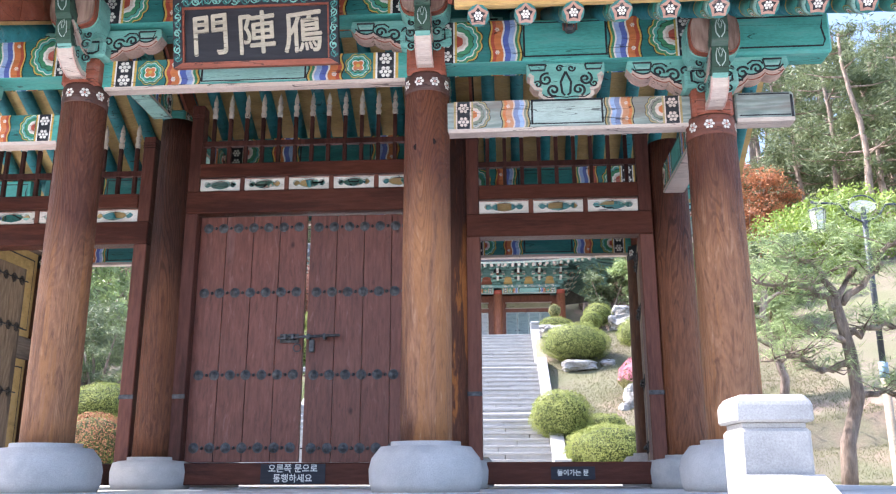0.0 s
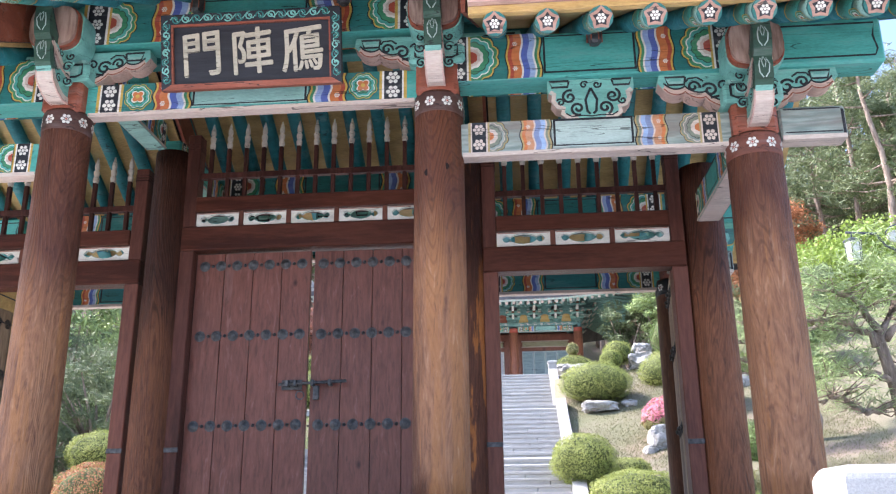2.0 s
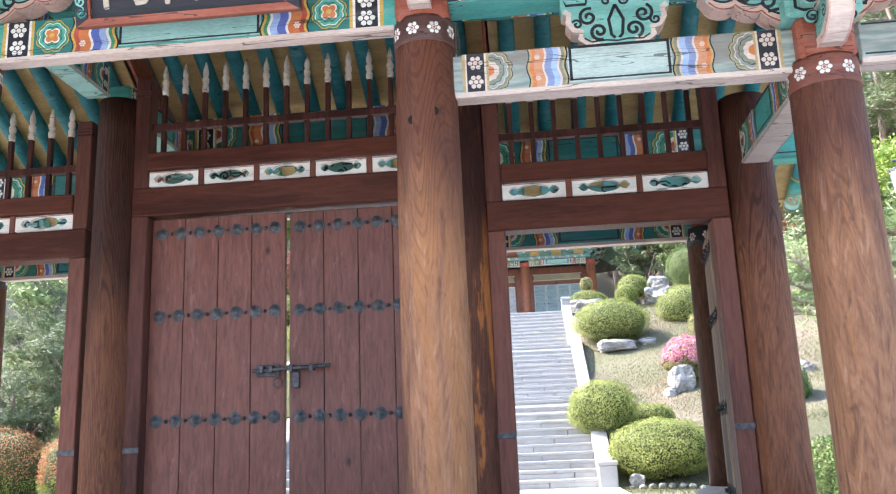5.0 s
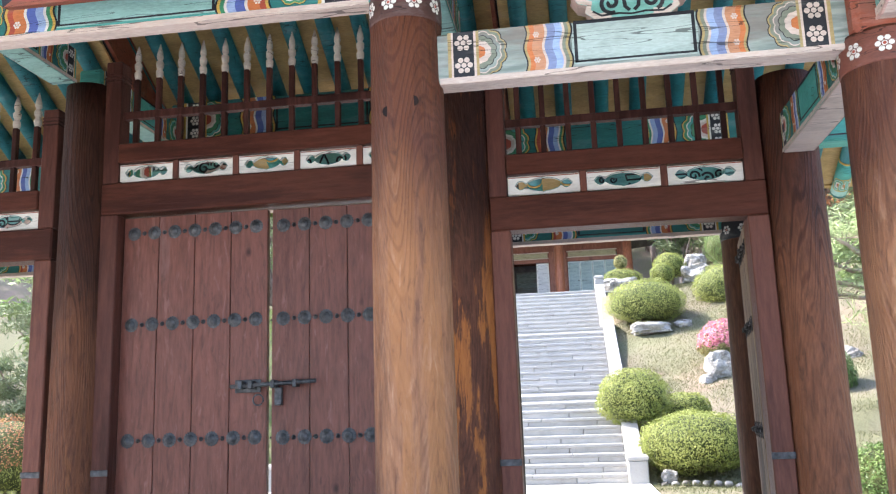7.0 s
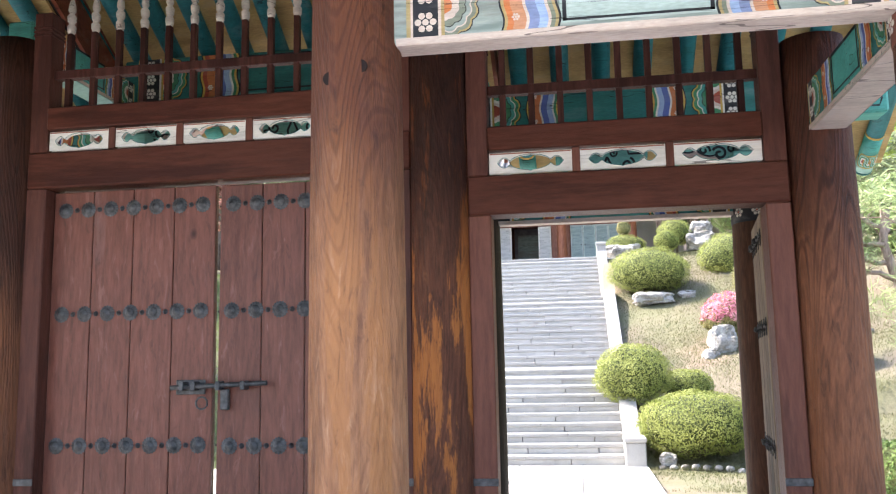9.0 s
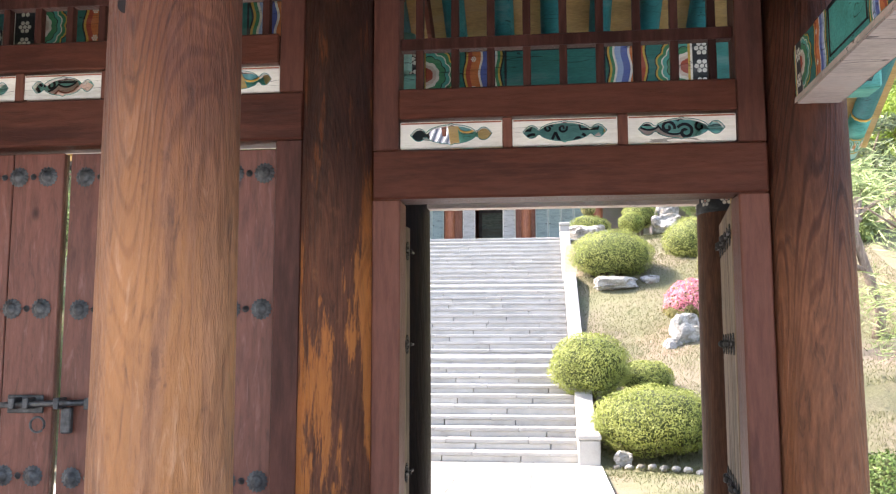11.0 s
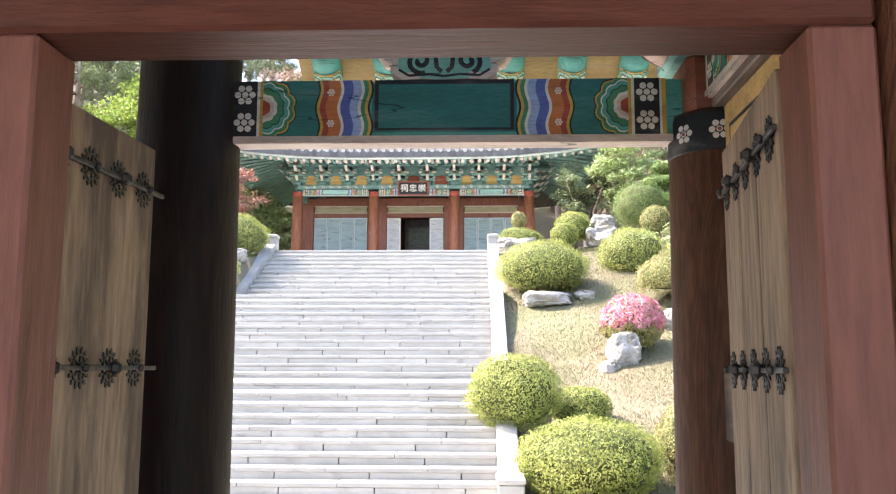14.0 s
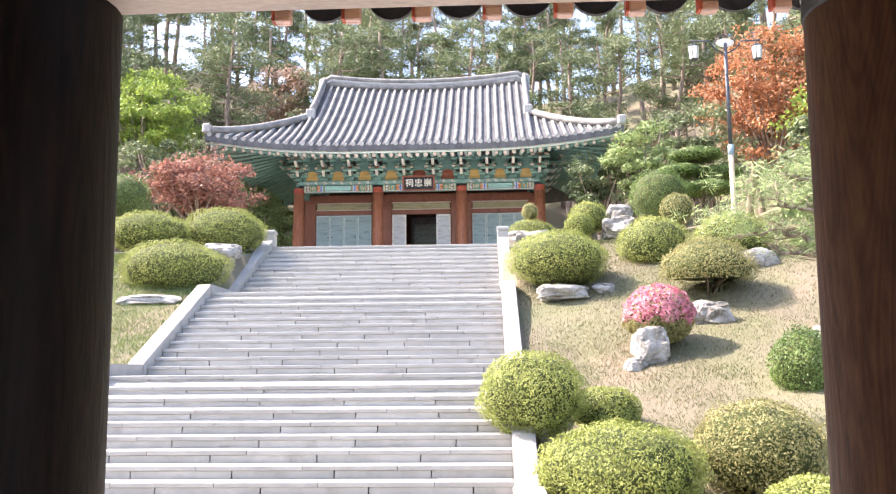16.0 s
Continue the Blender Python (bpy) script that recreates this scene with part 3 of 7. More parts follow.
def dancheong(to, length, h, centre=T_, full_flower=False, flowers=2, foot=True):
    """The painted scheme of a beam's face, both halves mirrored about the middle. to maps (u, v, lift)."""
    bm = bmesh.new()
    unit = min(h * 1.25, length * 0.128)
    e = 0.0018
    v0 = 0.0
    if foot:
        band(bm, to, 0, length, 0, 0.10 * h, P_, e)
        v0 = 0.10 * h
    for side in (0, 1):
        if side:
            def put(u, v, w, f=to):
                return f(length - u, v, w)
        else:
            put = to
        u = 0.18 * unit
        band(bm, put, u, u + 0.07 * unit, v0, h, Y_, e)
        band(bm, put, u + 0.07 * unit, u + 0.11 * unit, v0, h, W_, e)
        u += 0.11 * unit
        band(bm, put, u, u + 0.42 * unit, v0, h, K_, e)
        for k in range(flowers):
            petal_flower(bm, put, u + 0.21 * unit, v0 + (h - v0) * (k + 0.5) / flowers, min(0.19 * unit, 0.42 * h / flowers), mat=W_, layer=2 * e)
        u += 0.42 * unit
        band(bm, put, u, u + 0.05 * unit, v0, h, W_, e)
        band(bm, put, u + 0.05 * unit, u + 0.11 * unit, v0, h, Y_, e)
        u += 0.11 * unit
        mid = v0 + (h - v0) * 0.5
        if full_flower:
            r = 0.47 * (h - v0)
            band(bm, put, u, u + 2.3 * r, v0, h, D_, e)
            c = u + 1.12 * r
            for rr, m, lobes in ((1.0, K_, 8), (0.97, Y_, 8), (0.92, G_, 8), (0.80, W_, 8), (0.75, T_, 8), (0.58, K_, 8), (0.55, G_, 8), (0.44, W_, 4), (0.36, O_, 4), (0.15, Y_, 0)):
                e2 = e * (2 + (1.0 - rr) * 6)
                disc(bm, put, c, mid, rr * r, m, e2, lobes=lobes, depth=0.16 if lobes == 8 else 0.5)
            u += 2.3 * r
        else:
            band(bm, put, u, u + 0.95 * unit, v0, h, D_, e)
            r = 0.47 * (h - v0)
            for rr, m, lobes in ((1.47, K_, 6), (1.42, Y_, 6), (1.34, G_, 6), (1.18, W_, 6), (1.12, T_, 6), (0.94, K_, 6), (0.90, G_, 6), (0.64, W_, 5), (0.50, P_, 5), (0.34, R_, 3)):
                e2 = e * (2 + (1.5 - rr) * 4)
                pts = []
                for i in range(25):
                    a = -math.pi / 2 + math.pi * i / 24
                    q = rr * r * (1 + 0.10 * abs(math.sin(lobes * a / 1.0)))
                    pts.append((u + 0.8 * q * math.cos(a), min(max(mid + 0.8 * q * math.sin(a), v0), h)))
                bm.faces.new([bm.verts.new(put(a, b, e2)) for a, b in pts]).material_index = m
            u += 0.95 * unit
        for w, m in ((0.05, Y_), (0.10, R_), (0.20, O_), (0.05, W_), (0.16, B_), (0.14, S_), (0.05, W_), (0.07, G_), (0.05, Y_)):
            band(bm, put, u, u + w * unit, v0, h, m, e * 2.2, wave=0.035 * unit, waves=1.5)
            u += w * unit
        petal_flower(bm, put, u - 0.66 * unit, v0 + (h - v0) * 0.22, 0.07 * unit, mat=W_, layer=e * 3)
        petal_flower(bm, put, u - 0.66 * unit, v0 + (h - v0) * 0.78, 0.07 * unit, mat=W_, layer=e * 3)
        band(bm, put, u, u + 0.035 * unit, v0, h, K_, e * 2.4, wave=0.035 * unit, waves=1.5)
        band(bm, put, u - 0.87 * unit - 0.03 * unit, u - 0.87 * unit, v0, h, K_, e * 2.4, wave=0.035 * unit, waves=1.5)
        inner = u
    band(bm, to, inner + 0.01, length - inner - 0.01, v0 + 0.05 * h, h * 0.95, centre, e)
    for a, b in ((0.08, 0.12), (0.90, 0.93)):
        band(bm, to, inner + 0.02, length - inner - 0.02, v0 + a * h, v0 + b * h if b < 0.5 else b * h, K_, 2 * e)
    for a in (inner + 0.02, length - inner - 0.035):
        band(bm, to, a, a + 0.015, v0 + 0.08 * h, 0.93 * h, K_, 2 * e)
    bmesh.ops.recalc_face_normals(bm, faces=bm.faces[:])
    return bm


def gate_column(x, y, top, radius, stone, wood, collar, label):
    stone_top = 0.34 if stone > 0.36 else 0.28
    foot = base("column_base_stone", (x, y, FLOOR), "rounded grey granite base stone carrying a gate column", "base stone", "gate base stones")
    part("stone", lathe([(stone * 0.93, 0), (stone * 0.985, 0.06), (stone, 0.15), (stone * 0.95, 0.23), (stone * 0.80, stone_top - 0.035), (stone * 0.62, stone_top - 0.028), (stone * 0.62, stone_top)],
                        (x, y, FLOOR), 40), BASESTONE, foot, smooth=True)
    z0 = FLOOR + stone_top
    col = base("gate_column", (x, y, z0), label, "column", "gate columns")
    n = 14
    prof = []
    for i in range(n + 1):
        f = i / n
        prof.append((radius * (1.07 - 0.09 * f + 0.015 * math.sin(3.1 * f)), (top - z0) * f))
    shaft = part("shaft", lathe(prof, (x, y, z0), 36), wood, col, smooth=True)
    if collar:
        part("head_band", lathe([(radius * 1.005, top - z0 - 0.16), (radius * 1.012, top - z0 - 0.15), (radius * 1.005, top - z0 - 0.02), (radius * 0.95, top - z0 + 0.004)], (x, y, z0), 36), (DARKRED if x > 0 else COLLAR_BROWN) if wood in (COLUMN, COLUMN_STAINED) else BLACK, col, "dark painted band with white plum flowers", smooth=True)
        bm = bmesh.new()
        for k in range(9):
            a0 = 2 * math.pi * k / 9 + 0.25

            def onto(u, v, w, a0=a0):
                a = a0 + u / radius
                r = radius * 1.012 + 0.002 + w
                return Vector((x + r * math.cos(a), y + r * math.sin(a), top - 0.085 + v))
            petal_flower(bm, onto, 0, 0, 0.040, mat=0)
            disc(bm, onto, 0, 0, 0.008, 1, 0.001, seg=8)
        part("painted_flowers", bm, [WHITE, RED], col)
    return col


side_top, mid_top = 4.10, 4.52
for i, cx in enumerate(COLS):
    inner = i in (1, 2)
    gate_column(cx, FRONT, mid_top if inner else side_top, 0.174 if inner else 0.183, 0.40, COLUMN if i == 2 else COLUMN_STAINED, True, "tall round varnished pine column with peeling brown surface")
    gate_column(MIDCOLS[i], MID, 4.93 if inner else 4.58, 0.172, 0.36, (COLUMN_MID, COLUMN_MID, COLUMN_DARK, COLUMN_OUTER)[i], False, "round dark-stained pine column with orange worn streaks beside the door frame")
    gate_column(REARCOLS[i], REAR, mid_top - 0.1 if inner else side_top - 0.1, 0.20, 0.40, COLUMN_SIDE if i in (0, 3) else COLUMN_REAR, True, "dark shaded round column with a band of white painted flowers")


def beam_x(name, x0, x1, y, z0, z1, thick, label, full=False, flowers=2, centre=T_, faces=(-1, 1), grey=False, ends=0.0, foot=True, wood=None):
    """A painted tie beam along x between two columns."""
    ob = base(name, ((x0 + x1) / 2, y, z0), label, "beam", "painted gate beams")
    part("timber", box(x0 - 0.06, x1 + 0.06 + ends, y - thick / 2, y + thick / 2, z0, z1, 0.012), GREYWOOD if grey else wood or TEAL, ob)
    if foot:
        part("soffit_strip", box(x0, x1, y - thick / 2 + 0.004, y + thick / 2 - 0.004, z0 - 0.003, z0 + 0.02, 0), PINKWHITE, ob)
    for s in faces:
        def to(u, v, w, s=s):
            return Vector((x0 + u, y + s * (thick / 2 + 0.0015 + w), z0 + v))
        part("painted_pattern", dancheong(to, x1 - x0, z1 - z0, centre=centre, full_flower=full, flowers=flowers, foot=foot), FADED if grey else PALETTE, ob)
    return ob


def bays():
    """The three bays as (x0, x1, lift, centre bay?)."""
    return [(COLS[0], COLS[1], 0.0, False), (COLS[1], COLS[2], LIFT, True), (COLS[2], COLS[3], 0.0, False)]


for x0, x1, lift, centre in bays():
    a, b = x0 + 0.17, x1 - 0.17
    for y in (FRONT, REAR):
        # rear beams take a darker teal: the shade under the roof is in the colour
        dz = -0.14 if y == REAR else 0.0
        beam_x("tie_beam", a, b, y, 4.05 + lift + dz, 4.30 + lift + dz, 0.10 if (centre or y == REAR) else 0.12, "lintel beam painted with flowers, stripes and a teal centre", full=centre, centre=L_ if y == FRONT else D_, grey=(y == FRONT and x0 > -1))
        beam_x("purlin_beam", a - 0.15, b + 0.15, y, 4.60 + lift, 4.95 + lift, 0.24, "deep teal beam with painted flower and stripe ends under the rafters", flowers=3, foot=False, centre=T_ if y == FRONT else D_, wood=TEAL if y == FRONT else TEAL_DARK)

# beam ends that run on past the corner columns
for sx, cx in ((1, COLS[3]), (-1, COLS[0])):
    for y in (FRONT, REAR):
        a, b = sorted((cx + sx * 0.18, cx + sx * 0.62))
        ob = base("beam_end", ((a + b) / 2, y, 4.06), "weathered grey teal beam end projecting past the corner column", "beam", "beam ends")
        part("timber", box(a, b, y - 0.065, y + 0.065, 4.07, 4.31, 0.015), GREYWOOD, ob)
        part("edge_line", box(b - 0.03 if sx > 0 else a + 0.012, b - 0.012 if sx > 0 else a + 0.03, y - 0.069, y + 0.069, 4.10, 4.28, 0), BLACK, ob)
        part("soffit_strip", box(a + 0.01, b - 0.01, y - 0.068, y + 0.068, 4.068, 4.10, 0), PINKWHITE, ob)
        for zl in (4.115, 4.285):
            part("edge_line", box(a + 0.03, b - 0.035, y - 0.0675, y + 0.0675, zl, zl + 0.009, 0), BLACK, ob)
        a, b = sorted((cx + sx * 0.20, cx + sx * 0.93))
        ob = base("purlin_end", ((a + b) / 2, y, 4.6), "teal painted purlin end with black outline past the corner", "beam", "beam ends")
        part("timber", box(a, b, y - 0.115, y + 0.115, 4.60, 4.95, 0.02), TEAL, ob)
        for s in (-1, 1):
            bm = bmesh.new()

            def to(u, v, w, s=s, a=a, y=y):
                return Vector((a + u, y + s * (0.117 + w), 4.60 + v))
            scroll(bm, to, [(0.02, 0.05), (0.66, 0.05), (0.68, 0.10), (0.66, 0.20), (0.68, 0.30), (0.02, 0.30)], 0.014, 0, 0.001)
            bmesh.ops.recalc_face_normals(bm, faces=bm.faces[:])
            part("black_outline", bm, BLACK, ob)


def tie_y(cx, y0, y1, z0, z1, under):
    """A short painted beam from row to row."""
    ob = base("cross_beam", (cx, (y0 + y1) / 2, z0), "painted teal cross beam with striped ends between two column rows", "beam", "painted gate cross beams")
    part("timber", box(cx - 0.09, cx + 0.09, y0, y1, z0, z1, 0.012), TEAL, ob)
    part("soffit_strip", box(cx - 0.085, cx + 0.085, y0 + 0.01, y1 - 0.01, z0 - 0.003, z0 + 0.03, 0), under, ob)
    for s in (-1, 1):
        def to(u, v, w, s=s):
            return Vector((cx + s * (0.0915 + w), y0 + u, z0 + v))
        part("painted_pattern", dancheong(to, y1 - y0, z1 - z0, flowers=2), PALETTE, ob)


for i, cx in enumerate(COLS):
    z = 4.93 if i in (1, 2) else 4.04
    tie_y(cx, FRONT + 0.19, MID - 0.16, z, z + 0.24, TEAL_PALE if i in (1, 2) else PINKWHITE)
    tie_y(cx, MID + 0.16, REAR - 0.17, z, z + 0.24, TEAL_PALE if i in (1, 2) else PINKWHITE)


# ---- door frames and doors ----
def door_frame(x0, x1, jamb0, jamb1, lintel0, lintel1, panels, centre):
    """Jambs, lintel, fretted panels and the lattice over them, in one bay of the middle row."""
    y = MID
    fr = base("door_frame", ((x0 + x1) / 2, y, FLOOR), "maroon painted timber door frame with pierced white panels and a lattice above", "door frame", "gate door frames")
    wide = 0.13
    top = lintel1 + 0.88
    for a, b in ((jamb0 - wide, jamb0), (jamb1, jamb1 + wide)):
        part("jamb", box(a, b, y - 0.075, y + 0.09, FLOOR + 0.03, lintel0 - 0.001, 0.008), FRAME_SHADED if centre else FRAME_V, fr)
        part("iron_strap", box(a - 0.004, b + 0.004, y - 0.081, y - 0.073, 2.20, 2.24, 0.002), IRON, fr, "thin black iron strap")
    part("threshold", box(x0 + 0.30, x1 - 0.30, y - 0.10, y + 0.10, FLOOR + 0.035, FLOOR + 0.225, 0.01), FRAME, fr)
    left, right = jamb0 - wide, jamb1 + wide
    part("lintel", box(left, right, y - 0.078, y + 0.10, lintel0, lintel1, 0.01), FRAME, fr)
    z0, z1 = lintel1 + 0.012, lintel1 + 0.132
    for a, b in ((left, left + 0.12), (right - 0.12, right)):
        part("post", box(a, b, y - 0.07, y + 0.07, lintel1, top if not centre else top + 0.03, 0.006), FRAME_SHADED, fr)
    inner0, inner1 = left + 0.125, right - 0.125
    gap = 0.045
    w = (inner1 - inner0 - gap * (panels - 1)) / panels
    part("panel_rail", box(inner0 - 0.004, inner1 + 0.004, y - 0.085, y + 0.085, z1 + 0.01, z1 + 0.15, 0.008), FRAME, fr)
    for k in range(panels):
        a = inner0 + k * (w + gap)
        if k:
            part("mullion", box(a - gap, a, y - 0.06, y + 0.06, lintel1, z1 + 0.01, 0.004), FRAME_V, fr)
        # pierced board: a white plate with an eye-shaped cut through it
        cu, cv, rw, rh = w / 2, (z1 - z0) / 2, w * 0.40, (z1 - z0) * 0.37
        hole = []
        for s in range(88):
            t = 2 * math.pi * s / 88
            c, q = math.cos(t), math.sin(t)
            k2 = abs(c)
            lens = (1 - (k2 / 0.62) ** 2) ** 0.5 if k2 < 0.62 else 0.0
            bud = 0.66 * math.sqrt(max(0.0, 1 - ((k2 - 0.79) / 0.16) ** 2)) if k2 < 0.90 else 0.66 * 0.73 * (1.0 - k2) / 0.10
            cusp = 0.14 if k2 < 0.04 else 0.0
            r = max(lens + cusp, bud, 0.20 if k2 < 0.80 else 0.0)
            hole.append((cu + rw * c, cv + rh * (r if q > 0 else -r) * (1 if abs(q) > 0.01 else 0)))
        outer = []
        for s in range(88):
            t = 2 * math.pi * s / 88
            c, q = math.cos(t), math.sin(t)
            edge = max(-1.0, min(1.0, c * 1.06))
            outer.append((cu + w / 2 * edge, cv + (0 if abs(q) < 0.01 else math.copysign((z1 - z0) / 2, q))))
        bm = bmesh.new()
        for yy, back in ((y - 0.05, False), (y - 0.025, True)):
            o = [bm.verts.new((a + u, yy, z0 + v)) for u, v in outer]
            h = [bm.verts.new((a + u, yy, z0 + v)) for u, v in hole]
            for s in range(88):
                t = (s + 1) % 88
                bm.faces.new((o[s], o[t], h[t], h[s]) if not back else (h[s], h[t], o[t], o[s]))
            if not back:
                fronts = h
            else:
                for s in range(88):
                    t = (s + 1) % 88
                    bm.faces.new((fronts[s], fronts[t], h[t], h[s]))
        bmesh.ops.recalc_face_normals(bm, faces=bm.faces[:])
        part("pierced_panel", bm, WHITE, fr, "white painted panel pierced with an eye-shaped cut")
        bm = bmesh.new()

        def to(u, v, f, a=a):
            return Vector((a + u, y - 0.052 - f, z0 + v))
        band(bm, to, 0.004, w - 0.004, z1 - z0 - 0.010, z1 - z0 - 0.003, 0, 0.0)
        scroll(bm, to, [(p, q) for p, q in hole + hole[:1]], 0.0035, 1, 0.0)
        bmesh.ops.recalc_face_normals(bm, faces=bm.faces[:])
        part("panel_lines", bm, [REDBROWN, TEAL_DARK], fr)
    # lattice of square bars with pointed tips
    lz = z1 + 0.15
    n = max(7, round((inner1 - inner0) / 0.165))
    for k in range(n):
        cx = inner0 + (inner1 - inner0) * (k + 0.5) / n
        tip = lz + 0.50
        part("lattice_bar", box(cx - 0.018, cx + 0.018, y - 0.02, y + 0.02, lz - 0.005, tip, 0.003), FRAME_DARK, fr)
        part("spear_tip", lathe([(0.020, 0), (0.027, 0.02), (0.028, 0.05), (0.017, 0.065), (0.027, 0.085), (0.029, 0.115), (0.016, 0.135), (0.025, 0.155), (0.022, 0.19), (0.004, 0.26)], (cx, y, tip), 8), SPEAR, fr, "worn beige carved bud tip", smooth=True)
    part("lattice_rail", box(inner0 - 0.004, inner1 + 0.004, y - 0.03, y + 0.03, lz + 0.20, lz + 0.255, 0.004), FRAME_DARK, fr)
    for a, b in ((left, left + 0.12), (right - 0.12, right)):
        for dz in (0.06, 0.085, 0.11):
            part("carved_band", box(a - 0.004, b + 0.004, y - 0.074, y + 0.074, top - dz - 0.014, top - dz, 0.003), FRAME_DARK, fr)
    return fr


def rosette(at, facing, r=0.042):
    """A round iron boss with petals, seen from one side."""
    bm = bmesh.new()
    s = facing

    def to(u, v, w):
        return Vector((at[0] + u, at[1] + s * w, at[2] + v))
    n = 32
    rim = [bm.verts.new(to(r * (1 + 0.07 * math.cos(16 * a)) * math.cos(a), r * (1 + 0.07 * math.cos(16 * a)) * math.sin(a), 0.003)) for a in (2 * math.pi * i / n for i in range(n))]
    rim2 = [bm.verts.new(to(r * 0.62 * math.cos(2 * math.pi * i / n), r * 0.62 * math.sin(2 * math.pi * i / n), 0.010)) for i in range(n)]
    rim3 = [bm.verts.new(to(r * 0.45 * math.cos(2 * math.pi * i / n), r * 0.45 * math.sin(2 * math.pi * i / n), 0.018)) for i in range(n)]
    tip = bm.verts.new(to(0, 0, 0.028))
    for i in range(n):
        j = (i + 1) % n
        bm.faces.new((rim[i], rim[j], rim2[j], rim2[i]))
        bm.faces.new((rim2[i], rim2[j], rim3[j], rim3[i]))
        bm.faces.new((rim3[i], rim3[j], tip))
    bmesh.ops.recalc_face_normals(bm, faces=bm.faces[:])
    return bm


def lace_boss(at, r):
    """A forged iron flower: cut-out petals round a pierced ring, with a raised hub."""
    bm = bmesh.new()

    def put(pts, w):
        low = [bm.verts.new(Vector((at[0] + r * a * math.cos(t), at[1], at[2] + r * a * math.sin(t)))) for a, t in pts]
        top = [bm.verts.new(Vector((at[0] + r * a * math.cos(t), at[1] + w, at[2] + r * a * math.sin(t)))) for a, t in pts]
        bm.faces.new(low)
        bm.faces.new(top)
        for i in range(len(pts)):
            j = (i + 1) % len(pts)
            bm.faces.new((low[i], low[j], top[j], top[i]))
    step = 2 * math.pi / 14
    for k in range(14):
        c = k * step
        put([(0.68, c - step * 0.10), (0.86, c - step * 0.30), (1.03, c), (0.86, c + step * 0.30), (0.68, c + step * 0.10)], 0.004)
        put([(0.60, c - step * 0.5), (0.70, c - step * 0.5), (0.70, c + step * 0.5), (0.60, c + step * 0.5)], 0.005)
        if k % 2 == 0:
            put([(0.30, c - step * 0.5), (0.62, c - step * 0.22), (0.62, c + step * 0.22), (0.30, c + step * 0.5)], 0.005)
    put([(0.24, step * k) for k in range(14)], 0.012)
    bmesh.ops.recalc_face_normals(bm, faces=bm.faces[:])
    return bm


def plank_leaf(name, width, z0, z1, planks, label, rows, face=None):
    """A door leaf of upright planks, hinged at its origin and running along +x, outer face towards -y."""
    leaf = base(name, (0, 0, z0), label, "door", "gate door leaves")
    w = width / planks
    thick = 0.05
    for k in range(planks):
        part("plank", box(k * w + 0.0025, (k + 1) * w - 0.0025, 0, thick * 0.6, z0, z1, 0.004), face or PLANK, leaf)
        part("back_plank", box(k * w + 0.0025, (k + 1) * w - 0.0025, thick * 0.6 + 0.001, thick, z0, z1, 0.004), BARE, leaf, "unpainted weathered inner plank")
    for z in rows:
        n = planks + 3
        for k in range(n):
            c = width * (k + 0.55) / (n + 0.1)
            part("iron_boss", rosette((c, -0.0015, z), -1, 0.048), IRON, leaf)
            if k < n - 1:
                part("iron_stud", rosette((c + width / (n + 0.1) / 2, -0.0015, z), -1, 0.016), IRON, leaf)
        n = 5
        for k in range(n):
            c = width * (k + 0.5) / n
            part("inner_boss", lace_boss((c, thick + 0.0005, z), 0.050), IRON_BLACK, leaf)
            part("inner_pin", lathe([(0.004, -0.018), (0.017, -0.008), (0.017, 0.008), (0.004, 0.018)] if k % 2 else [(0.004, -0.010), (0.009, -0.005), (0.009, 0.005), (0.004, 0.010)], (c, thick + 0.022, z), 8), IRON_BLACK, leaf)
        part("inner_strap", box(-0.03, width - 0.01, thick + 0.006, thick + 0.018, z - 0.006, z + 0.006, 0.002), IRON_BLACK, leaf)
    return leaf


ROWS_SIDE = [1.76, 2.36, 3.03, 3.53]
frame_c = door_frame(COLS[1], COLS[2], -2.945, -0.805, 3.97, 4.195, 5, True)
frame_r = door_frame(COLS[2], COLS[3], -0.22, 1.26, 3.68, 3.905, 3, False)
frame_l = door_frame(COLS[0], COLS[1], -5.06, -3.56, 3.68, 3.905, 3, False)

zc0, zc1 = FLOOR + 0.235, 3.955
leaf = plank_leaf("door_leaf", 1.055, zc0, zc1, 4, "closed maroon plank door leaf with rows of iron bosses", [1.76, 2.42, 3.20, 3.84])
leaf.location = (-2.942, MID + 0.02, zc0)
copy_thing(leaf, pose(-1.860, MID + 0.02, zc0 - 0.006, 0, 0.08, 0))

side = plank_leaf("door_leaf", 0.735, FLOOR + 0.235, 3.665, 3, "open weathered bare plank door leaf with black iron straps and bosses", ROWS_SIDE, BARE)
side.matrix_basis = pose(-0.36, MID + 0.80, FLOOR + 0.235, 0, 0, -94)
copy_thing(side, pose(1.315, MID + 0.125, FLOOR + 0.235, 0, 0, 83))
copy_thing(side, pose(-5.16, MID + 0.82, FLOOR + 0.235, 0, 0, -91))
copy_thing(side, pose(-3.44, MID + 0.11, FLOOR + 0.235, 0, 0, 88))

# ---- platform, steps and paving ----
def slab_course(parent, name, x0, x1, y0, y1, z0, z1, material, length, shift, joint=0.004):
    """A row of stone slabs side by side, each an object of its own."""
    x = x0
    first = length * shift
    while x < x1 - 0.05:
        w = min((first if x == x0 and first > 0.15 else length) * random.uniform(0.9, 1.1), x1 - x)
        if x1 - x - w < 0.2:
            w = x1 - x
        slab(parent, name, x + joint / 2, x + w - joint / 2, y0, y1, z0 + random.uniform(-0.002, 0.002), z1 + random.uniform(-0.0025, 0.0025), material)
        x += w


SLABS = {}


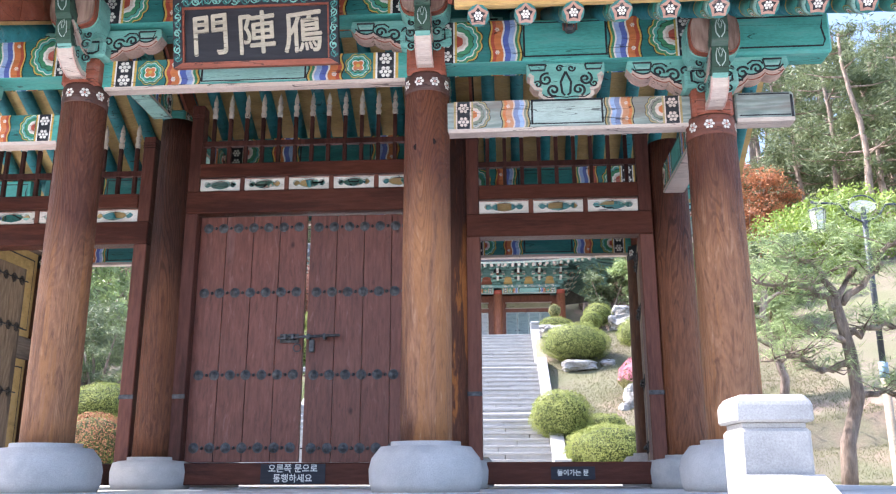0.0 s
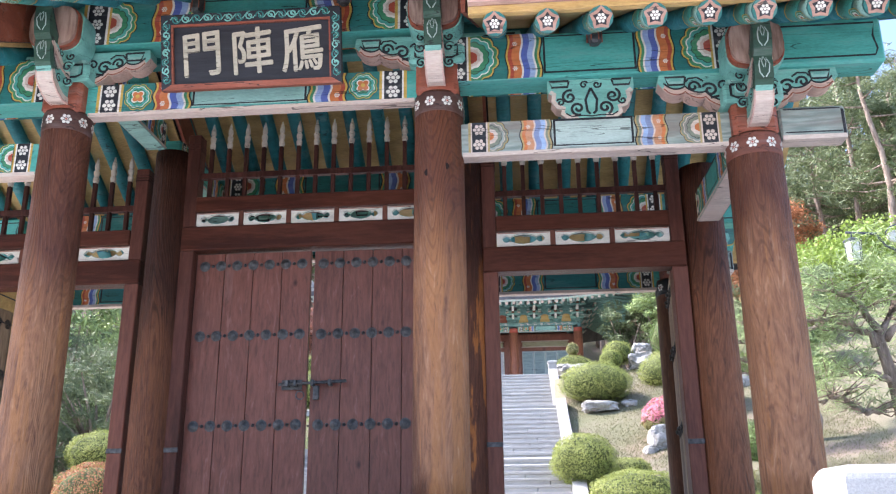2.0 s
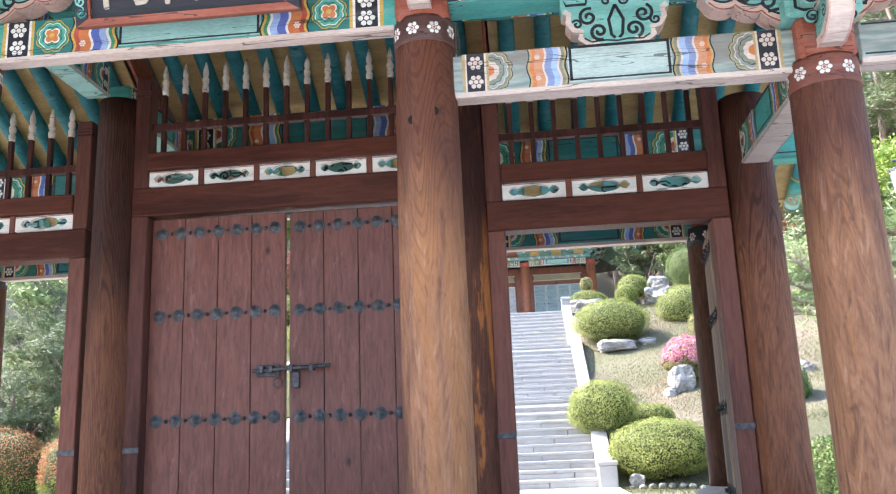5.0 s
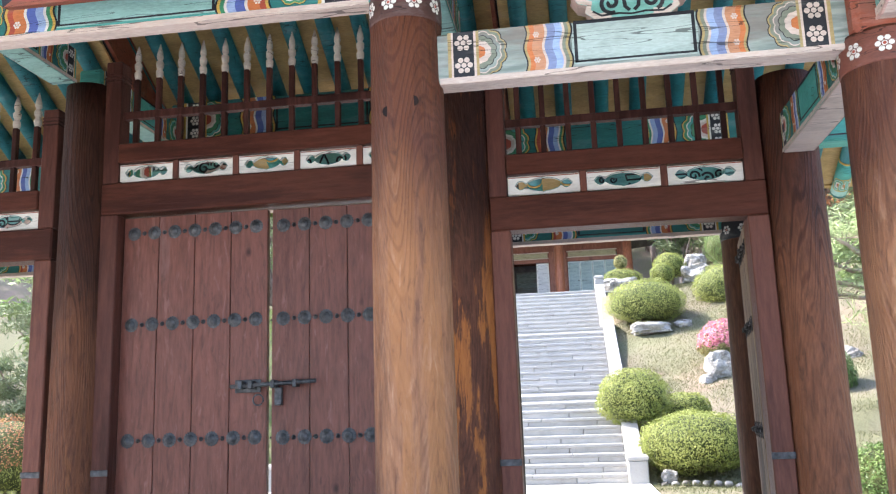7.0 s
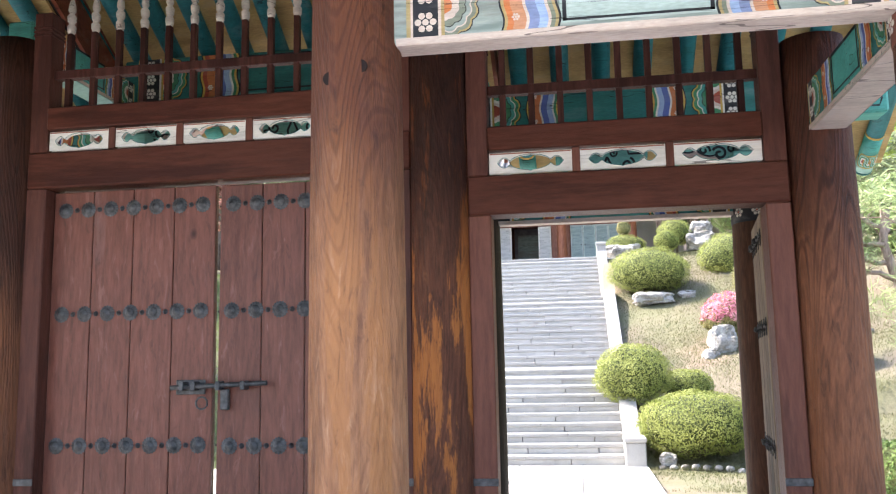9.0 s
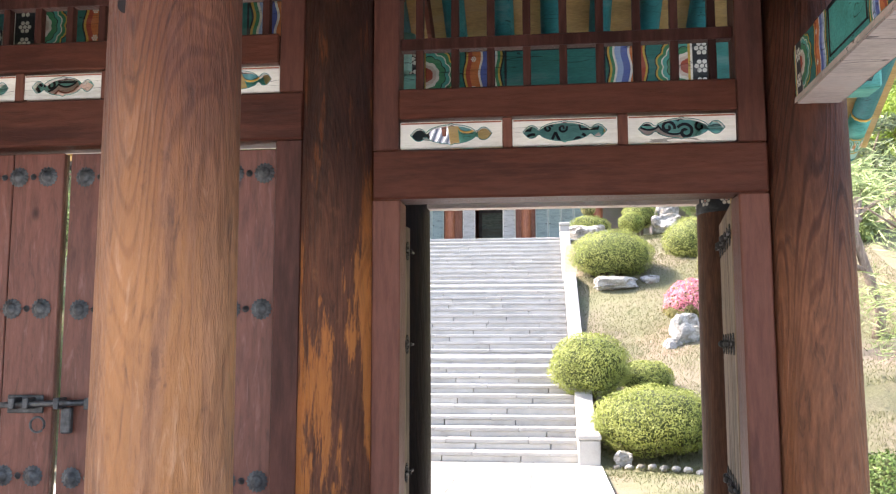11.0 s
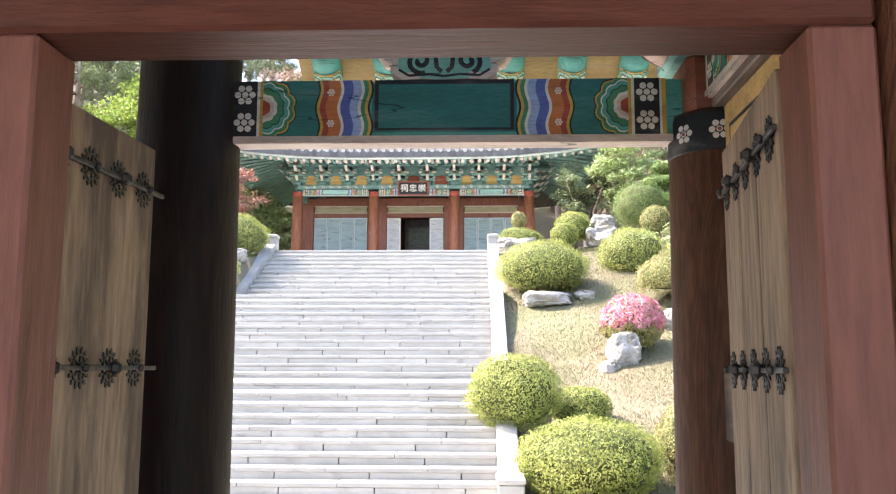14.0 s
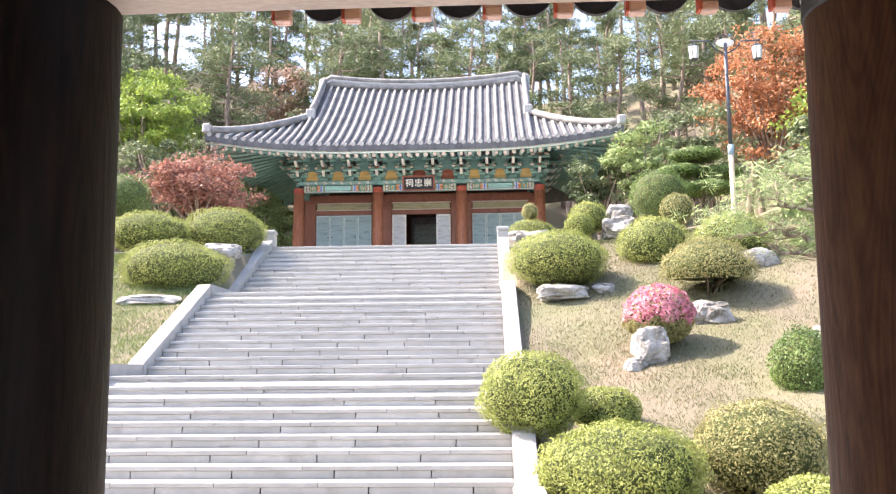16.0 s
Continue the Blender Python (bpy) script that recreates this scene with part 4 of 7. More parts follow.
def slab(parent, name, x0, x1, y0, y1, z0, z1, material):
    """A bevelled stone; unit meshes are shared by rounded sizes."""
    size = (round(x1 - x0, 1) or 0.1, round(y1 - y0, 2), round(z1 - z0, 2), material.name)
    if size not in SLABS:
        bm = box(-size[0] / 2, size[0] / 2, -size[1] / 2, size[1] / 2, -size[2] / 2, size[2] / 2, 0.006)
        mesh = bpy.data.meshes.new(name)
        bm.to_mesh(mesh)
        bm.free()
        mesh.materials.append(material)
        SLABS[size] = mesh
    ob = new(name, SLABS[size])
    ob.parent = parent
    origin = root_of(parent).location if parent else Vector()
    ob.location = Vector(((x0 + x1) / 2, (y0 + y1) / 2, (z0 + z1) / 2)) - origin
    ob.scale = ((x1 - x0) / size[0], (y1 - y0) / size[1], (z1 - z0) / size[2])
    return ob


plat = tagged(part("gate_platform", box(-8.6, 4.0, 3.92, 13.2, -0.2, FLOOR - 0.045, 0), PAVING), "stone platform under the gate with pale paving", "platform", kind="structure")
plat.name = "floor_gate_platform"
court = tagged(part("court_floor", box(-5.4, 1.16, 13.2, 16.46, 0.6, FLOOR - 0.045, 0), PAVING), "pale stone path from the gate to the long stair", "pavement", kind="structure")


def cheek(name, x0, x1, pts, label, low):
    """A stone stair cheek from a side profile of (y, z), down to z = low(y)."""
    ob = base(name, ((x0 + x1) / 2, pts[0][0], low), label, "stair cheek", "stair cheeks")
    for (ya, za), (yb, zb) in zip(pts, pts[1:]):
        n = max(1, round(abs(yb - ya) / 1.5))
        for k in range(n):
            a, b = k / n, (k + 1) / n
            y0, y1, z0, z1 = ya + (yb - ya) * a + 0.003, ya + (yb - ya) * b - 0.003, za + (zb - za) * a, za + (zb - za) * b
            bm = bmesh.new()
            prism([(y0, max(low, z0 - 0.75)), (y1, max(low, z1 - 0.75)), (y1, z1), (y0, z0)], lambda u, v, w: Vector((x0 + w, u, v)), x1 - x0, bm)
            bmesh.ops.bevel(bm, geom=bm.edges[:], offset=0.012, segments=2, affect='EDGES')
            part("cheek_stone", bm, GRANITE, ob)
    return ob


def end_post(x, y, z0, z1, label, half=0.25, stone=None):
    stone = stone or GRANITE
    ob = base("stair_post", (x, y, z0), label, "stone post", "stair posts")
    part("shaft", box(x - half * 0.92, x + half * 0.92, y - half * 0.92, y + half * 0.92, z0, z1 - 0.115, 0.012), stone, ob)
    part("neck", box(x - half * 0.82, x + half * 0.82, y - half * 0.82, y + half * 0.82, z1 - 0.115, z1 - 0.095, 0.003), stone, ob)
    bm = box(x - half, x + half, y - half, y + half, z1 - 0.095, z1, 0)
    top = [f for f in bm.faces if f.calc_center_median().z > z1 - 0.01]
    for v in top[0].verts:
        v.co.z = z1 - 0.03
    raised = bmesh.ops.extrude_face_region(bm, geom=top)
    bmesh.ops.delete(bm, geom=top, context='FACES_ONLY')
    for v in raised["geom"]:
        if isinstance(v, bmesh.types.BMVert):
            v.co = Vector((x + (v.co.x - x) * 0.84, y + (v.co.y - y) * 0.84, z1))
    bmesh.ops.bevel(bm, geom=bm.edges[:], offset=0.008, segments=1, affect='EDGES')
    part("cap", bm, stone, ob, "chamfered granite cap")
    return ob


def flight(parent, x0, x1, y0, z0, steps, rise, run, length, back=0.0):
    """Each step: a row of grey riser stones under a proud row of pale tread slabs."""
    for k in range(steps):
        y, z = y0 + k * run, z0 + k * rise
        deep = run + 0.02 if k < steps - 1 else run + back
        slab_course(parent, "riser_stone", x0, x1, y + 0.02, y + 0.12, z - 0.05, z + rise - 0.055, RISER, length, random.random(), 0.012)
        slab_course(parent, "tread_slab", x0, x1, y, y + deep, z + rise - 0.055, z + rise, GRANITE, length, random.random())


SX0, SX1 = -4.75, 0.85
front = base("front_steps", (-1.9, 0.6, 0), "broad pale granite steps climbing to the gate platform", "stairs")
part("core", prism([(0.62, -0.1), (3.92, -0.1), (3.92, FLOOR - 0.06), (3.70, FLOOR - 0.06), (0.62, 0.05)], lambda u, v, w: Vector((-4.66 + w, u, v)), 5.42), RISER, front)
flight(front, -4.66, 0.76, 0.62, 0.0, 8, FLOOR / 8, 0.41, 1.45, 0.03)
for cx in (0.915, -4.82):
    cheek("front_stair_cheek", cx - 0.15, cx + 0.15, [(0.30, 0.24), (3.08, 1.51)], "sloping white granite cheek stone beside the front steps", -0.1)
    end_post(cx, 3.22, FLOOR - 0.9, 1.775, "squat white granite post with a chamfered cap", 0.132, POSTSTONE)

stair = base("garden_stairs", (-1.95, FLIGHTS[0][0], FLOOR), "long flight of white granite steps climbing to the shrine hall", "stairs")
prof = [(16.5, FLOOR - 0.7)]
for y0, z0 in FLIGHTS:
    prof += [(y0 + 0.06, z0 - 0.06), (y0 + 0.06 + 10 * STEP_RUN, z0 + 11 * STEP_RISE - 0.06)]
prof += [(29.2, TOP_Z - 0.06), (29.2, FLOOR - 0.7)]
part("core", prism(prof, lambda u, v, w: Vector((SX0 + w, u, v)), SX1 - SX0), RISER, stair)
for y0, z0 in FLIGHTS:
    flight(stair, SX0, SX1, y0, z0, 11, STEP_RISE, STEP_RUN, 1.15, 0.0)
for ya, yb, z in ((FLIGHTS[0][0] + 11 * STEP_RUN, FLIGHTS[1][0], FLIGHTS[1][1]), (FLIGHTS[1][0] + 11 * STEP_RUN, FLIGHTS[2][0], FLIGHTS[2][1])):
    n = round((yb - ya) / 0.55)
    for k in range(n):
        slab_course(stair, "landing_slab", SX0, SX1, ya + (yb - ya) * k / n + 0.003, ya + (yb - ya) * (k + 1) / n - 0.003, z - 0.06, z, GRANITE, 1.1, random.random())
for x0, x1, side in ((SX1, SX1 + 0.27, 1), (SX0 - 0.27, SX0, -1)):
    pts = []
    up = 0.17
    for y0, z0 in FLIGHTS:
        pts += [(y0 - 0.15, z0 + up), (y0 + 10 * STEP_RUN + 0.05, z0 + 11 * STEP_RISE + up)]
    pts.append((29.0, TOP_Z + up))
    pts[0] = (FLIGHTS[0][0] + 0.35, FLOOR + 0.40)
    cheek("garden_stair_cheek", x0, x1, pts, "white granite cheek wall stepping beside the long stair", FLOOR - 0.6)
    c = (x0 + x1) / 2
    low = base("cheek_foot", (c, FLIGHTS[0][0], FLOOR), "block of white granite at the foot of the stair cheek", "stone block", "cheek feet")
    part("block", box(x0 - 0.01, x1 + 0.02, FLIGHTS[0][0] - 0.22, FLIGHTS[0][0] + 0.36, FLOOR - 0.3, FLOOR + 0.34, 0.015), GRANITE, low)
    part("cap", box(x0 - 0.025, x1 + 0.035, FLIGHTS[0][0] - 0.24, FLIGHTS[0][0] + 0.38, FLOOR + 0.342, FLOOR + 0.41, 0.015), GRANITE, low)
    end_post(c, 29.05, TOP_Z - 0.3, TOP_Z + 0.46, "small white granite post at the head of the long stair", 0.15)
terrace = tagged(part("terrace_floor", box(-9, 5, 29.2, 43, TOP_Z - 1.2, TOP_Z, 0.01), PAVING), "stone terrace in front of the shrine hall", "pavement", kind="structure")


# ---- gate roofs ----
def tile_roof(name, x0, x1, ridge_y, ridge_z, half, drop, label, rows=0.24, lift_ends=0.0, seg=8):
    """A two-sided roof of round cover tiles on a slab, with ridge and eave ends; thing with joined tile rows."""
    ob = base(name, ((x0 + x1) / 2, ridge_y, ridge_z), label, "roof", "gate roofs")

    def surf(s, f, x):
        e = abs(2 * (x - x0) / (x1 - x0) - 1)
        return Vector((x, ridge_y + s * half * f, ridge_z - drop * (1.12 * f - 0.12 * f * f) + lift_ends * e ** 3))
    for s in (-1, 1):
        bm = bmesh.new()
        nx, nf = 10, 6
        grid = [[(bm.verts.new(surf(s, j / nf, x0 + (x1 - x0) * i / nx)), bm.verts.new(surf(s, j / nf, x0 + (x1 - x0) * i / nx) - Vector((0, 0, 0.035)))) for i in range(nx + 1)] for j in range(nf + 1)]
        for j in range(nf):
            for i in range(nx):
                bm.faces.new([grid[j][i][0], grid[j][i + 1][0], grid[j + 1][i + 1][0], grid[j + 1][i][0]])
                bm.faces.new([grid[j + 1][i][1], grid[j + 1][i + 1][1], grid[j][i + 1][1], grid[j][i][1]])
        for i in range(nx):
            bm.faces.new([grid[nf][i][0], grid[nf][i + 1][0], grid[nf][i + 1][1], grid[nf][i][1]])
        for j in range(nf):
            for i in (0, nx):
                bm.faces.new([grid[j][i][0], grid[j + 1][i][0], grid[j + 1][i][1], grid[j][i][1]])
        bmesh.ops.recalc_face_normals(bm, faces=bm.faces[:])
        part("roof_bed", bm, TILE_DARK, ob)
        n = int((x1 - x0) / rows)
        for k in range(n + 1):
            x = x0 + 0.06 + (x1 - x0 - 0.12) * k / n
            pts = [surf(s, f / 8, x) + Vector((0, 0, 0.02)) for f in range(9)]
            part("tile_row", tube(pts, 0.062, seg), TILE_DARK, ob)
            end = pts[-1]
            if k < n:
                # drooping concave tile between two cover rows
                cx = x + (x1 - x0 - 0.12) / n / 2
                bm = bmesh.new()
                arc = [(0.115 * math.cos(math.pi + math.pi * i / 10), 0.115 * math.sin(math.pi + math.pi * i / 10)) for i in range(11)]
                e2 = surf(s, 1.0, cx)
                prism(arc, lambda u, v, w, e2=e2, cx=cx, s=s: Vector((cx + u, e2.y + s * (0.01 + w), e2.z + 0.02 + v)), 0.025, bm)
                part("eave_tile", bm, TILE_DARK, ob)
    part("ridge", box(x0, x1, ridge_y - 0.11, ridge_y + 0.11, ridge_z - 0.02, ridge_z + 0.22, 0.03), TILE_DARK, ob)
    part("ridge_cap", tube([(x0 - 0.03, ridge_y, ridge_z + 0.24), (x1 + 0.03, ridge_y, ridge_z + 0.24)], 0.08, 10), TILE_DARK, ob)
    return ob


SLOPE = 0.57
EAVEPINK = paint("faded_pink_block_paint", (0.60, 0.40, 0.35))
STARPINK = paint("dusty_rose_paint", (0.46, 0.26, 0.20))
SEAT = 5.07


def rafters(x0, x1, lift, spacing, centre):
    """Round teal rafters with painted ends over ochre boarding, both sides of the ridge."""
    n = round((x1 - x0) / spacing)
    eave_in = 1.10
    for s, row in ((-1, FRONT), (1, REAR)):
        ceil_pts = []
        for f in (0, 1):
            y = MID if f == 0 else row + s * (eave_in + 0.02)
            z = SEAT + lift + SLOPE * (abs(row - MID) if f == 0 else -(eave_in + 0.02))
            ceil_pts.append((y, z + 0.066))
        (ya, za), (yb, zb) = ceil_pts
        bm = bmesh.new()
        prism([(ya, za), (yb, zb), (yb, zb + 0.03), (ya, za + 0.03)], lambda u, v, w: Vector((x0 + w, u, v)), x1 - x0, bm)
        c = tagged(part("ceiling_boards", bm, OCHRE_DIM), "ochre painted boards between teal rafters under the gate roof", "ceiling", kind="structure")
        c.name = "ceiling"
        for k in range(n):
            x = x0 + (x1 - x0) * (k + 0.5) / n
            top = Vector((x, MID - s * 0.02, SEAT + lift + SLOPE * abs(row - MID)))
            tip = Vector((x, row + s * eave_in, SEAT + lift - SLOPE * eave_in))
            ob = base("rafter", tip, "round teal painted rafter with a flower on its end", "rafter", "gate rafters")
            part("pole", tube([top, tip], [0.072, 0.070], 14), BLUE_TEAL, ob)
            d = (tip - top).normalized()
            side = Vector((1, 0, 0))
            up = side.cross(d) if s > 0 else d.cross(side)
            up = up if up.z > 0 else -up
            bm = bmesh.new()

            def to(u, v, w, tip=tip, d=d, up=up):
                return tip + d * (0.001 + w) + Vector((u, 0, 0)) + up * v
            disc(bm, to, 0, 0, 0.071, 0, 0.0005, seg=16)
            for r, mat, layer in ((0.072, 1, 0.002), (0.052, 2, 0.0035)):
                star = [(r * (1.0 if i % 2 == 0 else 0.74 if mat == 1 else 0.62)) for i in range(10)]
                bm.faces.new([bm.verts.new(to(q * math.sin(math.pi * i / 5), q * math.cos(math.pi * i / 5), layer)) for i, q in enumerate(star)]).material_index = mat
            petal_flower(bm, to, 0, 0, 0.031, mat=3, layer=0.005)
            part("painted_end", bm, [TEAL_DARK, STARPINK, BLACK, WHITE], ob)
            # painted lotus collars near the end
            bm = bmesh.new()

            def ring(r0, a, b, mat):
                tube([tip - d * a, tip - d * b], r0, 12, bm, mat)
            ring(0.0735, 0.003, 0.022, 0)
            ring(0.0732, 0.022, 0.16, 4)
            ring(0.0734, 0.16, 0.185, 0)
            ring(0.0732, 0.185, 0.42, 1)
            ring(0.0734, 0.42, 0.44, 2)
            part("painted_collar", bm, [TEAL_DARK, TEAL, YELLOW, PINKWHITE, TEAL_PALE], ob)
            for side_a in (-2.25, -1.57, -0.85):
                bm = bmesh.new()
                hoops = []
                for r in (0.075, 0.068, 0.060, 0.048, 0.036, 0.018, 0.004):
                    hoop = []
                    for q in range(20):
                        t = 2 * math.pi * q / 20
                        rr = r * (1 + 0.18 * abs(math.sin(2 * t)))
                        ang = side_a + rr * math.cos(t) * 0.62 / 0.073
                        hoop.append(bm.verts.new(tip - d * (0.165 - rr * math.sin(t)) + 0.0755 * (math.cos(ang) * Vector((1, 0, 0)) + math.sin(ang) * up)))
                    hoops.append(hoop)
                for level, (p, q) in enumerate(zip(hoops, hoops[1:])):
                    for k2 in range(20):
                        bm.faces.new((p[k2], p[(k2 + 1) % 20], q[(k2 + 1) % 20], q[k2])).material_index = (0, 1, 2, 1, 3, 4)[level]
                part("lotus_flower", bm, [YELLOW, GREEN, TEAL_PALE, WHITE, RED], ob)
    # fascia boards and the ridge purlin
    for s, row in ((-1, FRONT), (1, REAR)):
        z = SEAT + lift - SLOPE * eave_in
        y = row + s * (eave_in + 0.0)
        f = base("eave_board", ((x0 + x1) / 2, y, z + 0.06), "vermilion and teal painted eave board under the roof tiles", "eave board", "eave boards")
        part("lower_board", box(x0, x1, y - 0.03, y + 0.03, z + 0.062, z + 0.11, 0.006), OCHRE, f)
        part("upper_board", box(x0, x1, y + s * 0.035 - 0.04, y + s * 0.035 + 0.04, z + 0.112, z + 0.165, 0.006), PINK, f)
        out = MID + s * 3.42
        z2 = 6.26 + lift - 1.575
        m = int((x1 - x0 + 0.1) / 0.30)
        for k in range(m + 1):
            x = x0 + 0.01 + (x1 - x0 - 0.02) * k / m
            part("tile_block", box(x - 0.035, x + 0.035, min(out - s * 0.17, out - s * 0.11), max(out - s * 0.17, out - s * 0.11), z2 - 0.165, z2 - 0.012, 0.006), EAVEPINK, f)
            part("tile_block_edge", box(x - 0.05, x - 0.036, min(out - s * 0.17, out - s * 0.11), max(out - s * 0.17, out - s * 0.11), z2 - 0.160, z2 - 0.012, 0.003), RED, f)
        a, b = sorted((y + s * 0.02, out - s * 0.18))
        part("upper_soffit", box(x0, x1, a, b, z2 - 0.035, z2 - 0.012, 0.0), OCHRE, f)
    rp = base("ridge_purlin", ((x0 + x1) / 2, MID, 5.5 + lift), "teal painted ridge purlin over the door frame", "beam", "painted gate beams")
    part("timber", tube([(x0, MID, 5.80 + lift), (x1, MID, 5.80 + lift)], 0.12, 14), TEAL, rp)
    part("under_beam", box(x0, x1, MID - 0.07, MID + 0.07, 5.42 + lift, 5.68 + lift, 0.01), TEAL_DARK, rp)
    tile_roof("tiled_roof", x0 - 0.05, x1 + 0.05, MID, 6.26 + lift, 3.42, 1.575, "black tiled gate roof with round cover tiles", 0.30)


rafters(COLS[2] + 0.28, COLS[3] + 1.25, 0.0, 0.31, False)
rafters(COLS[0] - 1.25, COLS[1] - 0.28, 0.0, 0.31, False)
rafters(COLS[1] - 0.75, COLS[2] + 0.75, LIFT, 0.31, True)


def gable_board(x):
    """The red-brown board that closes the step between the raised roof and a side roof."""
    ob = base("gable_board", (x, MID, 5.0), "red-brown boards closing the step between gate roofs", "gable board", "gable boards")
    yf, zf, zm = FRONT - 0.95, SEAT - SLOPE * 0.95 + 0.10, SEAT + SLOPE * (MID - FRONT) + 0.10
    n = 9
    for s in (-1, 1):
        for k in range(n):
            a, b = k / n, (k + 1) / n
            ya, yb = MID + s * (MID - yf) * a, MID + s * (MID - yf) * b
            za, zb = zm + (zf - zm) * a, zm + (zf - zm) * b
            part("board", prism([(ya + s * 0.003, za), (yb - s * 0.003, zb), (yb - s * 0.003, zb + 0.40), (ya + s * 0.003, za + 0.40)], lambda u, v, w: Vector((x - 0.015 + w, u, v)), 0.03), REDBROWN, ob)


gable_board(COLS[1] - 0.24)
gable_board(COLS[2] + 0.24)


# ---- brackets, flower blocks, signboard ----
HEADWOOD = timber("faded_pink_brown_beam_end", (0.30, 0.19, 0.15), (0.48, 0.33, 0.27), (0.22, 0.13, 0.10), rough=0.8, relief=0.6)
EDGEPINK = paint("faded_salmon_edge_paint", (0.62, 0.44, 0.37))
def wing_outline(length, h):
    """Half a bracket board: straight top, scalloped foot."""
    pts = [(0, 0), (0, h), (length, h), (length * 1.02, h * 0.78), (length * 0.95, h * 0.62)]
    n = 24
    for i in range(n + 1):
        f = i / n
        pts.append((length * (0.93 - 0.75 * f), h * (0.60 - 0.46 * f + 0.10 * math.sin(math.pi * f)) - 0.034 * abs(math.sin(3 * math.pi * f)) ** 0.7 * (1 - f * 0.3)))
    return pts


def underside(ob):
    """Paints the faces that look down in the second colour of the part."""
    for face in ob.data.polygons:
        if face.normal.z < -0.2:
            face.material_index = 1


def bracket(cx, y, z, s, left=True, right=True):
    """A column head block with scrolled side arms and a painted beak to the outside."""
    ob = base("bracket_set", (cx, y, z), "carved bracket set painted teal with black scrolls and a beak", "bracket", "gate bracket sets")
    part("neck", box(cx - 0.15, cx + 0.15, y - 0.15, y + 0.15, z - 0.02, z + 0.24, 0.03), REDBROWN, ob)
    part("head_block", box(cx - 0.20, cx + 0.20, y - 0.17, y + 0.17, z + 0.22, z + 0.36, 0.02), TEAL_MID, ob)
    bm = bmesh.new()

    def face(u, v, w):
        return Vector((cx - 0.17 + u, y + s * (0.172 + w), z + 0.235 + v))
    scroll(bm, face, [(0.02, 0.11), (0.02, 0.03), (0.06, 0.012), (0.28, 0.012), (0.32, 0.03), (0.32, 0.11), (0.02, 0.11)], 0.018, 0, 0.001)
    band(bm, face, 0.045, 0.295, 0.03, 0.095, 1, 0.0006)
    part("block_outline", bm, [BLACK, TEAL_PALE], ob)
    part("second_block", box(cx - 0.15, cx + 0.15, y - 0.15, y + 0.15, z + 0.37, z + 0.52, 0.02), TEAL_PALE, ob)
    for way, want in ((-1, left), (1, right)):
        if not want:
            continue
        out = wing_outline(0.54, 0.30)
        board = part("side_arm", prism(out, lambda u, v, w: Vector((cx + way * (0.06 + u), y - 0.06 + w, z + 0.20 + v)), 0.12), [TEAL_MID, EDGEPINK], ob)
        underside(board)
        for fs in (-1, 1):
            bm = bmesh.new()

            def to(u, v, w, fs=fs):
                return Vector((cx + way * (0.06 + u), y + fs * (0.0615 + w), z + 0.20 + v))
            foot = out[4:]
            scroll(bm, to, [(u, v + 0.020) for u, v in foot], 0.042, 1, 0.0006)
            scroll(bm, to, [(u, v + 0.006) for u, v in foot], 0.010, 2, 0.0009)
            scroll(bm, to, [(u, v + 0.048) for u, v in foot], 0.013, 0, 0.0012)
            scroll(bm, to, spiral(0.20, 0.17, 0.055, 1.3, 0.5), 0.019, 0, 0.0015)
            scroll(bm, to, spiral(0.31, 0.20, 0.045, 1.2, 3.4, -1), 0.018, 0, 0.0015)
            scroll(bm, to, [(0.02, 0.06), (0.08, 0.12), (0.14, 0.12), (0.2, 0.11)], 0.018, 0, 0.0015)
            scroll(bm, to, [(0.36, 0.28), (0.37, 0.22), (0.48, 0.22), (0.50, 0.28), (0.36, 0.28)], 0.017, 0, 0.0015)
            bmesh.ops.recalc_face_normals(bm, faces=bm.faces[:])
            scroll(bm, to, spiral(0.11, 0.20, 0.045, 1.3, 4.0, -1), 0.016, 0, 0.0015)
            scroll(bm, to, [(0.24, 0.24), (0.28, 0.27), (0.34, 0.265), (0.36, 0.24)], 0.014, 0, 0.0015)
            scroll(bm, to, [(0.38, 0.262), (0.385, 0.238), (0.47, 0.238), (0.48, 0.262)], 0.022, 3, 0.0010)
            bmesh.ops.recalc_face_normals(bm, faces=bm.faces[:])
            part("painted_scroll", bm, [BLACK, EDGEPINK, REDBROWN, TEAL_PALE], board)
    # two beaks, one over the other: pale worn foot, teal flank, green leaf tip
    for dz, reach, name in ((0.0, 0.45, "lower_beak"), (0.20, 0.50, "upper_beak")):
        def at(u, v, w, dz=dz, half=0.055):
            return Vector((cx - half + w, y + s * u, z + dz + v))
        spine = [(0.08, 0.30), (0.24, 0.30), (0.31, 0.23), (0.36, 0.23), (0.41, 0.29), (reach, 0.42), (reach + 0.004, 0.33), (reach - 0.02, 0.23), (0.37, 0.13), (0.29, 0.07), (0.22, 0.045), (0.16, 0.05), (0.08, 0.06)]
        part(name, prism(spine, at, 0.11), TEAL_MID, ob)
        leaf_tip = [(0.345, 0.215), (0.405, 0.29), (reach + 0.003, 0.432), (reach + 0.012, 0.33), (reach - 0.012, 0.23), (reach - 0.055, 0.185)]
        part("green_tip", prism(leaf_tip, lambda u, v, w: at(u, v, w, half=0.059), 0.118), BOTTLE, ob)
        pale = [(reach - 0.05, 0.182), (0.375, 0.118), (0.295, 0.058), (0.22, 0.033), (0.15, 0.036), (0.15, 0.085), (0.22, 0.085), (0.28, 0.11), (0.34, 0.16), (reach - 0.075, 0.205)]
